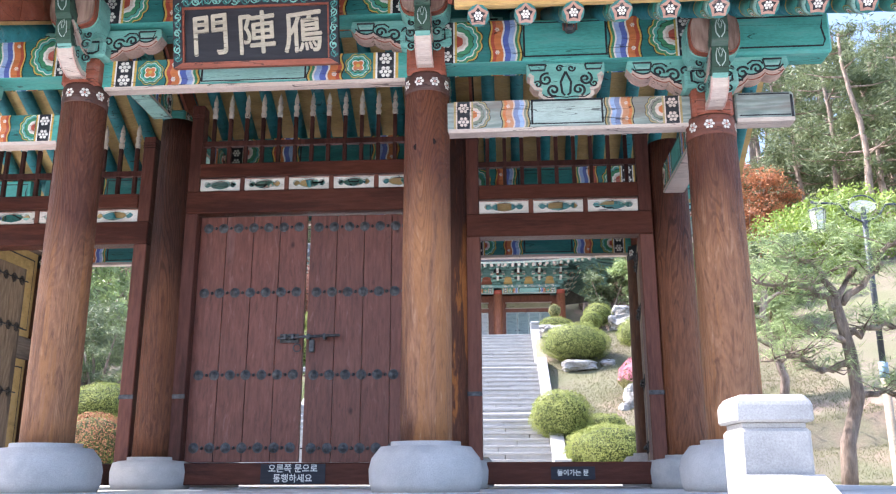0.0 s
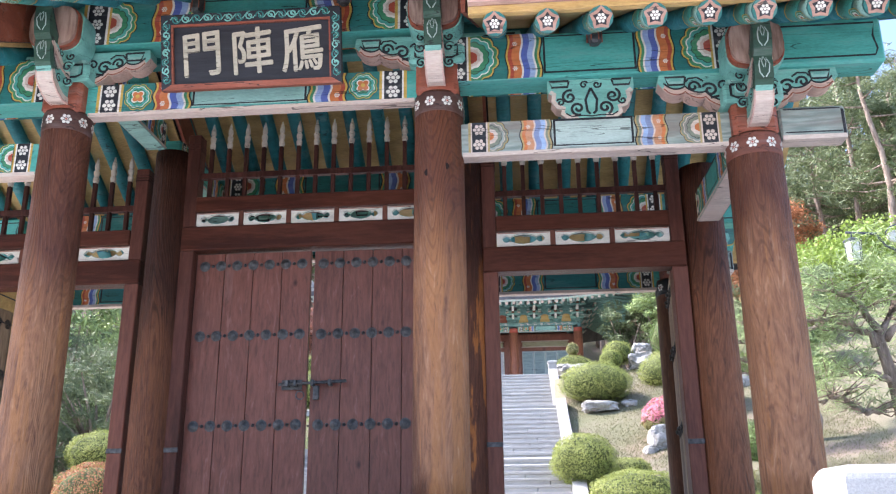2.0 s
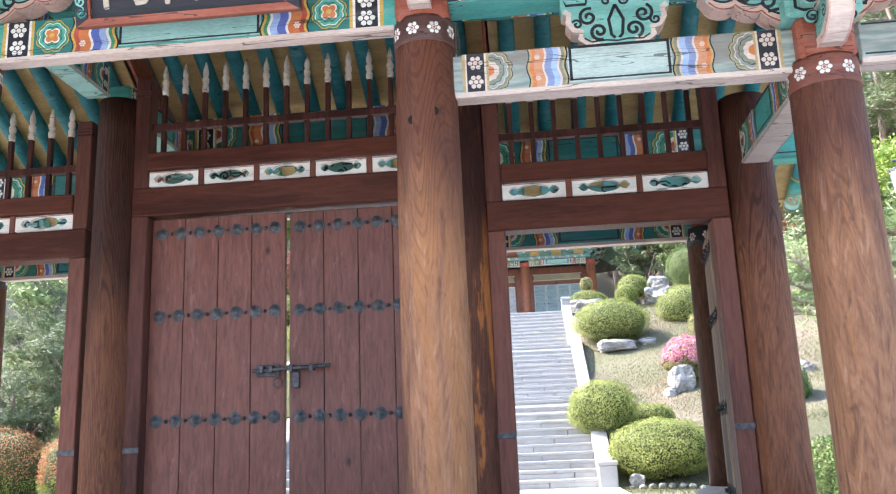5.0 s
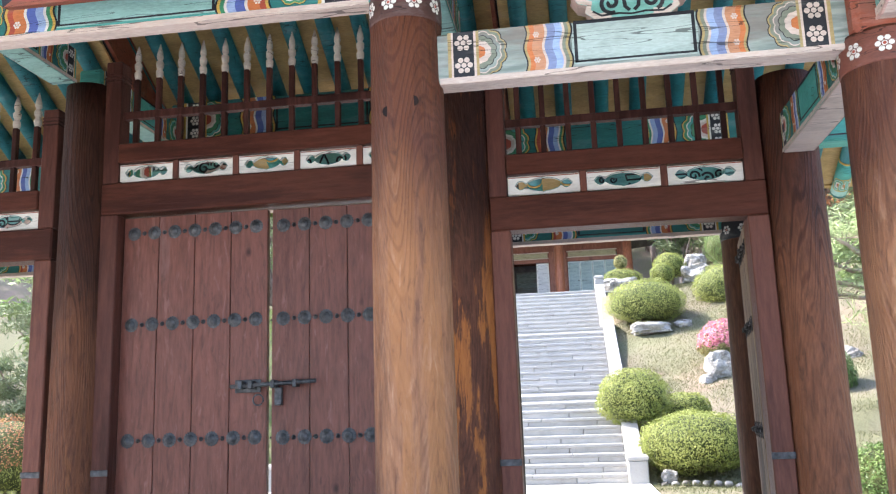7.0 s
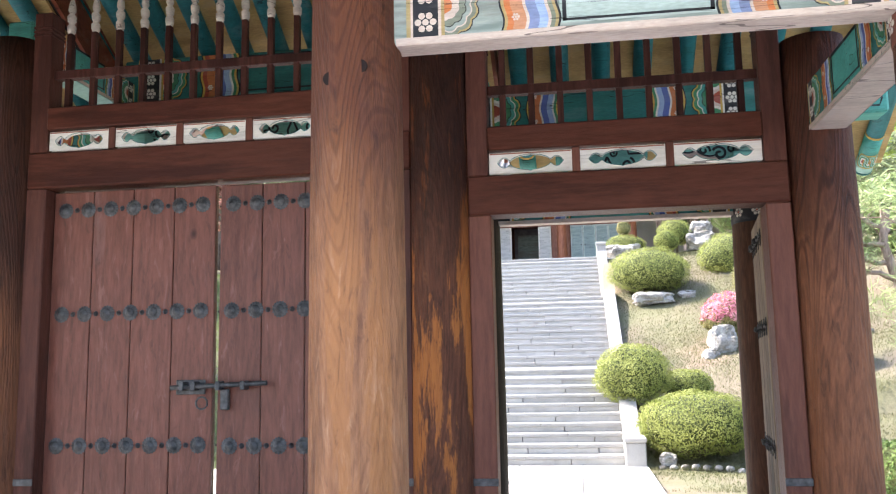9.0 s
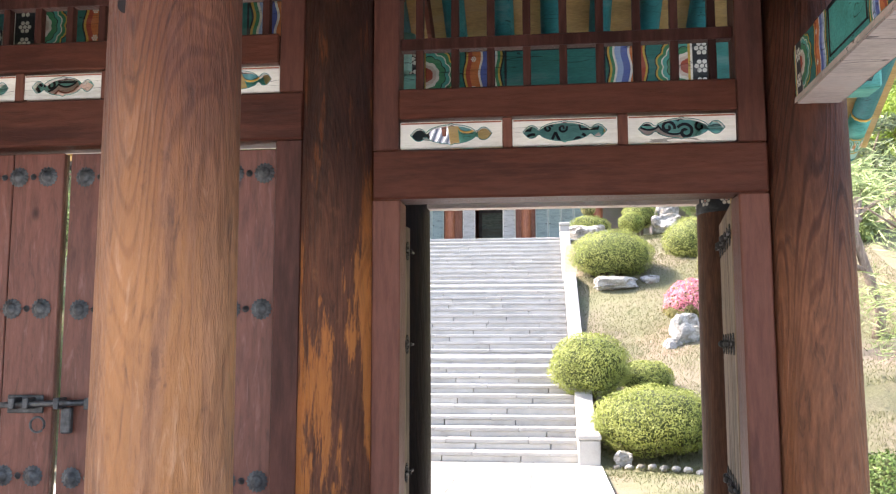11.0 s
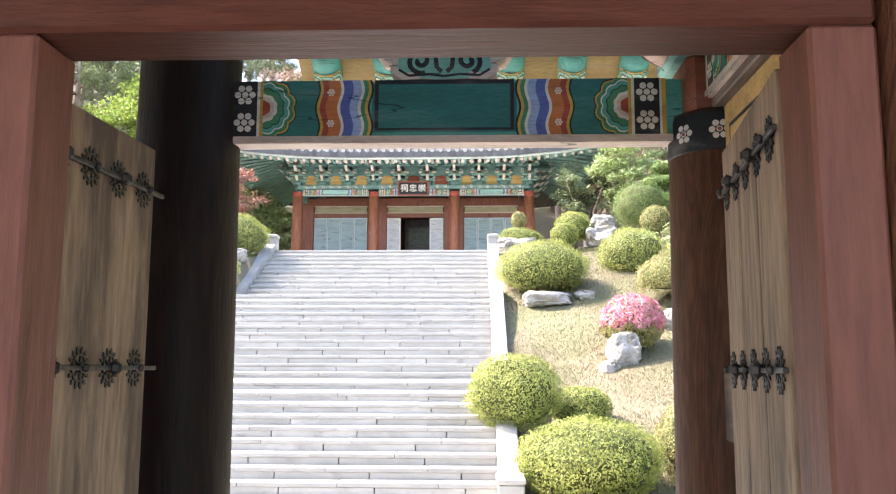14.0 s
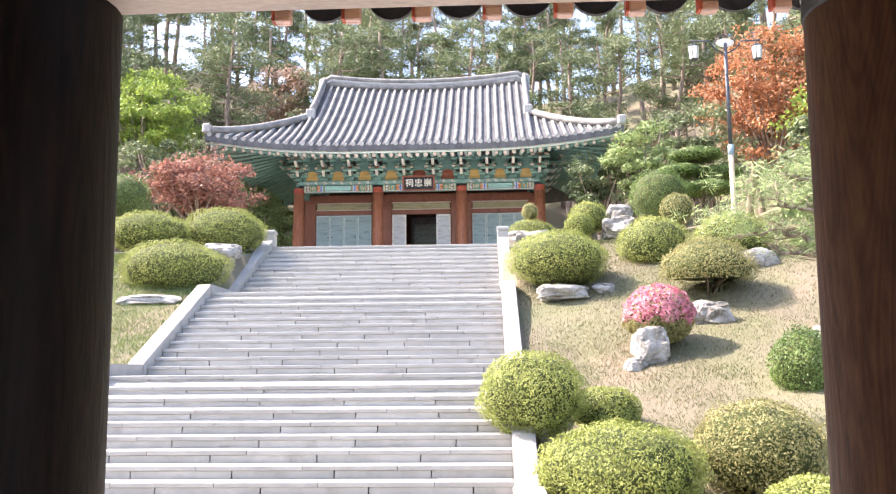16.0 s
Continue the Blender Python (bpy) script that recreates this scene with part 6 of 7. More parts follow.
# ---- the shrine hall ----
# hall teals are paled: haze over the distance is mixed into the paint colours
HALL_TEAL = paint("hazy_teal_paint", (0.24, 0.45, 0.40))
HALL_DARK = paint("hazy_deep_teal", (0.15, 0.30, 0.28))
HALL_PALE = paint("hazy_pale_teal", (0.52, 0.64, 0.60))
HC, HY = -1.86, 38.2
HX = [-6.2, -3.33, -0.30, 2.49]
HBASE = TOP_Z + 0.45


def hall_roof_point(x, f):
    """The front slope: f from the ridge (0) to the eave (1); x from the hall's middle."""
    e = min(abs(x) / 6.75, 1.0)
    z = 14.15 - 3.6 * (1.25 * f - 0.25 * f * f) + 0.30 * (1 - f) * (abs(x) / 3.9) ** 2 * (1 if abs(x) <= 3.9 else 0)
    return Vector((HC + x, 41.1 - 5.3 * f - 0.25 * f * e ** 3, z + 0.75 * max(0.0, e - 0.25) ** 2.2 * f * f))


def hip_f(x):
    """How far down the front slope begins at x: the ridge, or the hip beyond the gable."""
    return 0.0 if abs(x) <= 3.9 else 0.47 + 0.53 * (abs(x) - 3.9) / 2.85


def mirrored(p, back):
    return Vector((p.x, 82.2 - p.y, p.z)) if back else p


def side_point(s, v, g):
    """The side slopes: v from front to back (-1..1), g from the gable's foot (0) to the eave (1)."""
    f = 0.47 + 0.53 * g
    half = 5.3 * f + 0.25 * g * abs(v) ** 3
    front = hall_roof_point(3.9 + 2.85 * g, f)
    z = (14.15 - 3.6 * (1.25 * f - 0.25 * f * f)) + (front.z - (14.15 - 3.6 * (1.25 * f - 0.25 * f * f))) * abs(v) ** 3
    return Vector((HC + s * (3.9 + 2.85 * g), 41.1 + v * half, z))


def hall_roof():
    roof = base("hall_roof", (HC, 41.1, 10.5), "curved grey tiled hip-and-gable roof of the shrine hall", "roof")
    for back in (False, True):
        bm = bmesh.new()
        nx, nf = 40, 10
        rows = []
        for i in range(nx + 1):
            x = -6.75 + 13.5 * i / nx
            f0 = hip_f(x)
            rows.append([(bm.verts.new(mirrored(hall_roof_point(x, f0 + (1 - f0) * j / nf), back)), bm.verts.new(mirrored(hall_roof_point(x, f0 + (1 - f0) * j / nf), back) - Vector((0, 0, 0.22)))) for j in range(nf + 1)])
        for a, b in zip(rows, rows[1:]):
            for j in range(nf):
                for k in (0, 1):
                    q = [a[j][k], b[j][k], b[j + 1][k], a[j + 1][k]]
                    bm.faces.new(q if len(set(q)) == 4 else q[:3])
            bm.faces.new([a[nf][0], b[nf][0], b[nf][1], a[nf][1]])
        bmesh.ops.recalc_face_normals(bm, faces=bm.faces[:])
        part("roof_bed", bm, TILE_BED, roof)
        n = 49
        joined = bmesh.new()
        for k in range(n):
            x = -6.6 + 13.2 * k / (n - 1)
            f0 = hip_f(x)
            pts = [mirrored(hall_roof_point(x, f0 + (1 - f0) * j / 9), back) + Vector((0, 0, 0.03)) for j in range(10)]
            if back:
                tube(pts, 0.075, 6, joined)
            else:
                part("tile_row", tube(pts, 0.066, 8), TILE, roof)
                e = pts[-1]
                part("tile_end", tube([e, e + Vector((0, -0.03, -0.008))], 0.075, 10), TILE_PALE, roof)
        if back:
            part("tile_rows", joined, TILE, roof)
        else:
            joined.free()
    for s in (-1, 1):
        bm = bmesh.new()
        g = [[(bm.verts.new(side_point(s, -1 + 2 * i / 24, j / 8)), bm.verts.new(side_point(s, -1 + 2 * i / 24, j / 8) - Vector((0, 0, 0.22)))) for j in range(9)] for i in range(25)]
        for a, b in zip(g, g[1:]):
            for j in range(8):
                bm.faces.new([a[j][0], b[j][0], b[j + 1][0], a[j + 1][0]])
                bm.faces.new([a[j][1], b[j][1], b[j + 1][1], a[j + 1][1]])
            bm.faces.new([a[8][0], b[8][0], b[8][1], a[8][1]])
        bmesh.ops.recalc_face_normals(bm, faces=bm.faces[:])
        part("side_roof_bed", bm, TILE_BED, roof)
        joined = bmesh.new()
        for k in range(36):
            y = -5.2 + 10.4 * (k + 0.5) / 36
            g0 = max(0.0, (abs(y) / 5.3 - 0.47) / 0.53)
            pts = []
            for j in range(8):
                gg = g0 + (1 - g0) * j / 7
                pts.append(side_point(s, max(-1, min(1, y / (5.3 * (0.47 + 0.53 * gg)))), gg) + Vector((0, 0, 0.03)))
            tube(pts, 0.075, 6, joined)
        part("side_tile_rows", joined, TILE, roof)
        # gable wall
        gx = HC + s * 3.78
        gy = 5.3 * 0.47
        part("gable_wall", prism([(41.1 - gy, 12.15), (41.1 + gy, 12.15), (41.1, 14.1)], lambda u, v, w: Vector((gx + w, u, v)), 0.1), RED, roof)
        # descending gable ridge, then the hip ridge
        for back in (False, True):
            pts = [mirrored(hall_roof_point(s * 3.88, 0.49 * j / 6), back) + Vector((0, 0, 0.14)) for j in range(7)]
            part("gable_ridge", tube(pts, [0.12] * 7, 8), TILE, roof, "mortared gable ridge")
            part("ridge_cap", tube([p + Vector((0, 0, 0.13)) for p in pts], 0.085, 8), TILE, roof)
            part("ridge_end", box(pts[-1].x - 0.16, pts[-1].x + 0.16, pts[-1].y - 0.12, pts[-1].y + 0.12, pts[-1].z - 0.22, pts[-1].z + 0.18, 0.04), TILE_PALE, roof)
            pts = [mirrored(hall_roof_point(s * (3.95 + 2.75 * j / 8), 0.47 + 0.52 * j / 8), back) + Vector((0, 0, 0.16)) for j in range(9)]
            part("hip_ridge", tube(pts, [0.15, 0.15, 0.15, 0.15, 0.145, 0.14, 0.14, 0.135, 0.13], 8), TILE, roof)
            part("ridge_end", box(pts[-1].x - 0.13, pts[-1].x + 0.13, pts[-1].y - 0.13, pts[-1].y + 0.13, pts[-1].z - 0.12, pts[-1].z + 0.20, 0.04), TILE_PALE, roof)
    n = 20
    for dz, r, m in ((0.0, 0.13, TILE), (0.14, 0.10, TILE_PALE), (0.26, 0.12, TILE)):
        part("main_ridge", tube([hall_roof_point(-4.0 + 8.0 * i / n, 0.0) + Vector((0, 0, 0.10 + dz)) for i in range(n + 1)], r, 8), m, roof)
    for s in (-1, 1):
        p = hall_roof_point(s * 3.95, 0.0)
        part("ridge_end", box(p.x - 0.12, p.x + 0.12, p.y - 0.16, p.y + 0.16, p.z - 0.05, p.z + 0.55, 0.05), TILE_PALE, roof)
    # eave boards and rafters
    for back in (False,):
        pts = [hall_roof_point(-6.6 + 13.2 * i / 24, 1.0) + Vector((0, 0.10, -0.24)) for i in range(25)]
        part("eave_board", tube(pts, 0.05, 6), HALL_PALE, roof)
        for k in range(58):
            x = -6.5 + 13.0 * k / 57
            p = hall_roof_point(x, 1.0) + Vector((0, 0.06, -0.20))
            part("flying_rafter", box(p.x - 0.045, p.x + 0.045, p.y, p.y + 0.9, p.z - 0.045, p.z + 0.045, 0), HALL_TEAL if k % 2 else HALL_PALE, roof)
            part("flying_rafter_end", box(p.x - 0.046, p.x + 0.046, p.y - 0.008, p.y - 0.001, p.z - 0.046, p.z + 0.046, 0), PINKWHITE, roof)
    for k in range(46):
        x = -6.4 + 12.8 * k / 45
        tip = hall_roof_point(x, 1.0) + Vector((0, 0.18, -0.33))
        root = Vector((HC + x * (0.80 if abs(x) > 4 else 1.0 - 0.05 * abs(x) / 4), HY - 0.1, 11.05 + 0.2))
        part("rafter", tube([root, tip], 0.06, 6), HALL_TEAL, roof)
        part("rafter_end", tube([tip, tip + (tip - root).normalized() * 0.012], 0.064, 8), PINKWHITE, roof)
    for s in (-1, 1):
        for k in range(26):
            v = -0.97 + 1.94 * k / 25
            tip = side_point(s, v, 1.0) + Vector((-s * 0.18, 0, -0.33))
            root = Vector((HC + s * 4.4, 41.1 + v * 3.1, 11.2))
            part("side_rafter", tube([root, tip], 0.06, 6), HALL_TEAL, roof)
            q = side_point(s, v, 1.0) + Vector((0, 0, -0.22))
            part("flying_rafter", tube([q.lerp(root, 0.35), q], 0.05, 5), HALL_PALE, roof)
            part("rafter_end", tube([tip, tip + (tip - root).normalized() * 0.012], 0.064, 8), HALL_PALE, roof)
    roof.scale = (1.036, 1.0, 1.0)
    return roof


TILE_BED = surface("grey_concave_tile", (0.07, 0.072, 0.08), (0.13, 0.132, 0.14), scale=4, stretch=(1, 0.3, 0.3), fine=30, rough=0.8, bump=0.3)
TILE_PALE = surface("pale_tile_and_mortar", (0.34, 0.34, 0.34), (0.48, 0.48, 0.47), scale=6, fine=40, rough=0.8, bump=0.2)
hall_roof()


def hall_cluster(x, y):
    """One bracket cluster over the hall's lintel: three tiers stepping outwards."""
    ob = base("bracket_cluster", (x, y, 9.82), "teal bracket cluster with white tongues under the hall eaves", "bracket", "hall bracket clusters")
    part("base_block", box(x - 0.14, x + 0.14, y - 0.14, y + 0.14, 9.82, 9.96, 0.02), HALL_DARK, ob)
    for t in range(3):
        z = 9.98 + 0.30 * t
        part("cross_arm", box(x - 0.30 - 0.05 * t, x + 0.30 + 0.05 * t, y - 0.05, y + 0.05, z, z + 0.12, 0.02), HALL_TEAL, ob)
        out = 0.30 * (t + 1)
        part("front_arm", prism([(0.2, z), (-out, z + 0.02), (-out - 0.16, z + 0.16), (-out - 0.04, z + 0.13), (0.2, z + 0.14)], lambda u, v, w: Vector((x - 0.045 + w, y + u, v)), 0.09), HALL_PALE if t == 1 else HALL_TEAL, ob)
        part("white_tongue", prism([(-out + 0.02, z - 0.012), (-out - 0.165, z + 0.165), (-out - 0.10, z + 0.165), (-out + 0.05, z + 0.03)], lambda u, v, w: Vector((x - 0.048 + w, y + u, v)), 0.096), WHITE, ob)
        part("outer_arm", box(x - 0.26, x + 0.26, y - out - 0.045, y - out + 0.045, z + 0.15, z + 0.25, 0.02), HALL_DARK if t % 2 else HALL_TEAL, ob)
        for dx in (-0.25, 0, 0.25):
            part("bearing_block", box(x + dx - 0.065, x + dx + 0.065, y - out - 0.07, y - out + 0.07, z + 0.25, z + 0.31, 0.012), PINKWHITE if dx else REDBROWN, ob)
            part("bearing_block", box(x + dx - 0.06, x + dx + 0.06, y - 0.07, y + 0.07, z + 0.125, z + 0.175, 0.012), HALL_PALE, ob)
    return ob


def hall_body():
    tagged(part("hall_podium", box(HX[0] - 1.5, HX[3] + 1.5, HY - 1.2, 45.4, TOP_Z, HBASE, 0.02), GRANITE), "low granite podium under the shrine hall", "platform", kind="structure")
    for i, x in enumerate(HX):
        for y in (HY, 40.0, 44.0):
            if y > 39 and y < 43 and i in (1, 2):
                continue
            col = base("hall_column", (x, y, HBASE), "round red-brown hall column", "column", "hall columns")
            part("shaft", lathe([(0.21, 0), (0.205, 1.2), (0.19, 3.02)], (x, y, HBASE), 20), COLUMN_RED, col, smooth=True)
            part("painted_head", lathe([(0.194, 2.84), (0.196, 2.85), (0.194, 3.03)], (x, y, HBASE), 20), RED, col)
            part("foot_stone", box(x - 0.3, x + 0.3, y - 0.3, y + 0.3, HBASE - 0.001, HBASE + 0.09, 0.03), GRANITE, col)
    for i in range(3):
        a, b = HX[i] + 0.19, HX[i + 1] - 0.19
        ob = base("hall_lintel", ((a + b) / 2, HY, 9.4), "painted lintel with pale teal panel and flower squares", "beam", "hall lintels")
        part("timber", box(a, b, HY - 0.1, HY + 0.1, 9.42, 9.66, 0.01), HALL_TEAL, ob)

        def to(u, v, w):
            return Vector((a + u, HY - 0.1015 - w, 9.42 + v))
        part("painted_pattern", dancheong(to, b - a, 0.24, full_flower=True, centre=L_, flowers=2), PALETTE, ob)
        part("plate", box(a - 0.19, b + 0.19, HY - 0.16, HY + 0.16, 9.665, 9.82, 0.015), HALL_DARK, ob)
        bm = bmesh.new()
        n = int((b - a) / 0.28)
        for k in range(n):
            c = a + (b - a) * (k + 0.5) / n
            scroll(bm, lambda u, v, w: Vector((u, HY - 0.1625 - w, v)), spiral(c, 9.74, 0.055, 1.3, k, 1 if k % 2 else -1), 0.02, k % 2, 0)
            scroll(bm, lambda u, v, w: Vector((u, HY - 0.1625 - w, v)), [(c - 0.14, 9.74), (c - 0.07, 9.79), (c, 9.70), (c + 0.14, 9.74)], 0.016, 0, 0.001)
        bmesh.ops.recalc_face_normals(bm, faces=bm.faces[:])
        part("painted_vine", bm, [PINKWHITE, WHITE], ob)
    for s, x in ((-1, HX[0]), (1, HX[3])):
        ob = base("hall_side_lintel", (x, 41.1, 9.4), "teal painted side lintel of the hall", "beam", "hall lintels")
        part("timber", box(x - 0.1, x + 0.1, HY + 0.19, 43.8, 9.42, 9.66, 0.01), HALL_TEAL, ob)
        part("plate", box(x - 0.16, x + 0.16, HY + 0.17, 44.2, 9.665, 9.82, 0.015), HALL_DARK, ob)
    xs = [-6.2, -5.25, -4.3, -3.33, -2.35, -1.30, -0.30, 0.62, 1.55, 2.49]
    first = hall_cluster(xs[0], HY)
    for x in xs[1:]:
        copy_thing(first, pose(x, HY, 9.82))
    for s, x in ((-1, HX[0]), (1, HX[3])):
        for y in (39.4, 40.6, 41.8, 43.0):
            copy_thing(first, pose(x, y, 9.82, 0, 0, 90 * s))
    # boards between the clusters
    for a, b in zip(xs, xs[1:]):
        ob = base("bracket_infill", ((a + b) / 2, HY + 0.02, 9.82), "ochre arched infill board between bracket clusters", "infill panel", "hall infill boards")
        part("board", box(a + 0.15, b - 0.15, HY, HY + 0.05, 9.82, 10.95, 0), HALL_DARK, ob)
        w = (b - a) / 2 - 0.26
        arch = [(-w, 0.0), (w, 0.0), (w, 0.18)] + [(w * math.cos(math.pi * i / 8), 0.18 + 0.17 * math.sin(math.pi * i / 8)) for i in range(1, 8)] + [(-w, 0.18)]
        part("ochre_arch", prism(arch, lambda u, v, q: Vector(((a + b) / 2 + u, HY - 0.006 + q, 9.86 + v)), 0.005), OCHRE if abs(a + 1.8) > 1.2 else REDBROWN, ob)
    # walls set back behind the porch columns
    wy = 39.75
    wall = base("hall_front_wall", (HC, wy, HBASE), "red-brown timber front wall of the shrine hall behind the porch", "wall", kind="structure")
    for a, b in ((-6.3, -5.88), (-3.74, -2.99), (-0.75, 0.02), (2.16, 2.6)):
        part("wall_post", box(a, b, wy - 0.08, wy + 0.08, HBASE, 9.4, 0.01), REDWOOD, wall)
    part("wall_lintel", box(-6.3, 2.6, wy - 0.11, wy + 0.11, 9.33, 9.62, 0.01), REDWOOD, wall)
    for a, b in ((-5.88, -3.74), (-2.99, -0.75), (0.02, 2.16)):
        part("transom_rail", box(a, b, wy - 0.09, wy + 0.09, 8.86, 9.02, 0.01), REDWOOD, wall)
        part("transom_panel", box(a + 0.05, b - 0.05, wy - 0.03, wy + 0.03, 9.06, 9.29, 0.005), OLIVE, wall)
        part("transom_edge", box(a, b, wy - 0.05, wy + 0.05, 9.02, 9.06, 0.004), PINKWHITE, wall)
        part("transom_edge", box(a, b, wy - 0.05, wy + 0.05, 9.29, 9.33, 0.004), PINKWHITE, wall)
    part("back_wall", box(-6.3, 2.6, 43.95, 44.1, HBASE, 10.8, 0), REDWOOD, wall)
    part("side_wall", box(-6.25, -6.1, wy + 0.1, 43.9, HBASE, 9.42, 0), OCHRE, wall)
    part("side_wall", box(2.4, 2.55, wy + 0.1, 43.9, HBASE, 9.42, 0), OCHRE, wall)
    tagged(part("hall_ceiling", box(-6.3, 2.6, HY + 0.2, 44.1, 10.98, 11.04, 0), SLATE), "dark ceiling inside the hall", "ceiling", kind="structure").name = "ceiling"
    for a, b in ((-5.86, -3.76), (0.04, 2.14)):
        n = 4
        for k in range(n):
            p, q = a + (b - a) * k / n, a + (b - a) * (k + 1) / n
            d = base("hall_door", ((p + q) / 2, wy, HBASE), "closed grey-blue lattice door leaf of the hall", "door", "hall doors")
            part("panel", box(p + 0.03, q - 0.03, wy - 0.02, wy + 0.02, HBASE, 8.84, 0), PANELBLUE, d)
            for e0, e1 in ((p + 0.004, p + 0.05), (q - 0.05, q - 0.004)):
                part("stile", box(e0, e1, wy - 0.045, wy + 0.03, HBASE, 8.855, 0.004), HALL_PALE if k % 2 else PANELFRAME, d)
            part("top_rail", box(p + 0.05, q - 0.05, wy - 0.04, wy + 0.03, 8.80, 8.855, 0.004), PANELFRAME, d)
            part("ring", lathe([(0.03, 0), (0.03, 0.03)], ((p + q) / 2 + (0.18 if k % 2 == 0 else -0.18), wy - 0.04, 8.0), 10), IRON, d)
    for p, q in ((-2.97, -2.44), (-1.31, -0.77)):
        d = base("open_hall_door", ((p + q) / 2, wy, HBASE), "open pale door leaf folded back beside the dark doorway", "door", "hall doors")
        part("panel", box(p, q, wy - 0.10, wy - 0.05, HBASE, 8.84, 0.006), WHITE, d)
        part("frame", box(p + 0.06, q - 0.06, wy - 0.106, wy - 0.1005, HBASE + 0.1, 8.76, 0.0), PALEPANEL, d)
    alt = base("altar", (-1.87, 42.6, HBASE), "dark lacquered altar cabinet inside the hall", "altar")
    part("table", box(-2.6, -1.1, 41.4, 42.2, HBASE, HBASE + 0.95, 0.02), SLATE, alt)
    part("cabinet", box(-2.5, -1.2, 42.3, 43.2, HBASE, 9.2, 0.02), SLATE, alt)
    part("cabinet_frame", box(-2.35, -1.35, 42.27, 42.30, 7.5, 8.9, 0.01), GREYWOOD, alt)
    for dx in (-0.25, 0.22):
        part("cup", lathe([(0.03, 0), (0.07, 0.08), (0.06, 0.16)], (-1.87 + dx, 41.7, HBASE + 0.95), 10), WHITE, alt)
    o = Vector((-1.83, HY - 0.22, 9.44))
    sg = base("hall_name_board", o, "dark brown name board with white characters over the hall door", "signboard")
    tilt = radians(10)

    def to(u, v, w):
        return o + Vector((u, -math.sin(tilt) * v - math.cos(tilt) * w, math.cos(tilt) * v - math.sin(tilt) * w))
    part("board", prism([(-0.52, 0), (0.52, 0), (0.52, 0.44), (-0.52, 0.44)], to, 0.03), NAVY, sg)
    for pts in ([(-0.58, -0.05), (0.58, -0.05), (0.52, 0.0), (-0.52, 0.0)], [(-0.52, 0.44), (0.52, 0.44), (0.58, 0.49), (-0.58, 0.49)], [(-0.58, -0.05), (-0.52, 0), (-0.52, 0.44), (-0.58, 0.49)], [(0.52, 0), (0.58, -0.05), (0.58, 0.49), (0.52, 0.44)]):
        part("rail", prism(pts, to, 0.05), REDBROWN, sg)
    for k, ch in enumerate("祠忠崇"):
        lettering(ch, 0.30, lambda x, y, z, k=k: to(-0.33 + 0.33 * k + x, 0.215 + y, 0.034 + z), sg, WHITE, "character", bold=0.006)


COLUMN_RED = timber("red_brown_column", (0.24, 0.075, 0.035), (0.36, 0.13, 0.065), (0.20, 0.07, 0.04), peel=(0.6, 0.7))
REDWOOD = timber("red_brown_wall_timber", (0.20, 0.07, 0.04), (0.30, 0.11, 0.07), (0.18, 0.06, 0.04), peel=(0.6, 0.7))
OLIVE = paint("faded_olive_panel", (0.40, 0.38, 0.24))
PANELFRAME = paint("pale_blue_grey_frame", (0.52, 0.60, 0.60))
PALEPANEL = paint("pale_grey_panel", (0.62, 0.62, 0.62))
hall_body()


# ---- trees ----
def tuft(verts, faces, at, r, count, size, rng, flat=0.7, thin=0.35):
    """A loose clump of leaf or needle blades round a point."""
    for _ in range(count):
        d = Vector((rng.gauss(0, 1), rng.gauss(0, 1), rng.gauss(0, 1) * flat))
        d = d.normalized() * r * rng.random() ** 0.45
        d.z *= flat
        p = at + d
        u = Vector((rng.gauss(0, 1), rng.gauss(0, 1), rng.gauss(0, 0.8))).normalized()
        w = u.orthogonal().normalized()
        w = w * math.cos(2.0 * d.x) + u.cross(w) * math.sin(2.0 * d.x)
        s = size * rng.uniform(0.6, 1.4)
        i = len(verts)
        verts += [p - u * s, p + w * s * thin, p + u * s, p - w * s * thin]
        faces.append((i, i + 1, i + 2, i + 3))


def crown_mesh(name, verts, faces, material):
    mesh = bpy.data.meshes.new(name)
    mesh.from_pydata(verts, [], faces)
    mesh.materials.append(material)
    return mesh


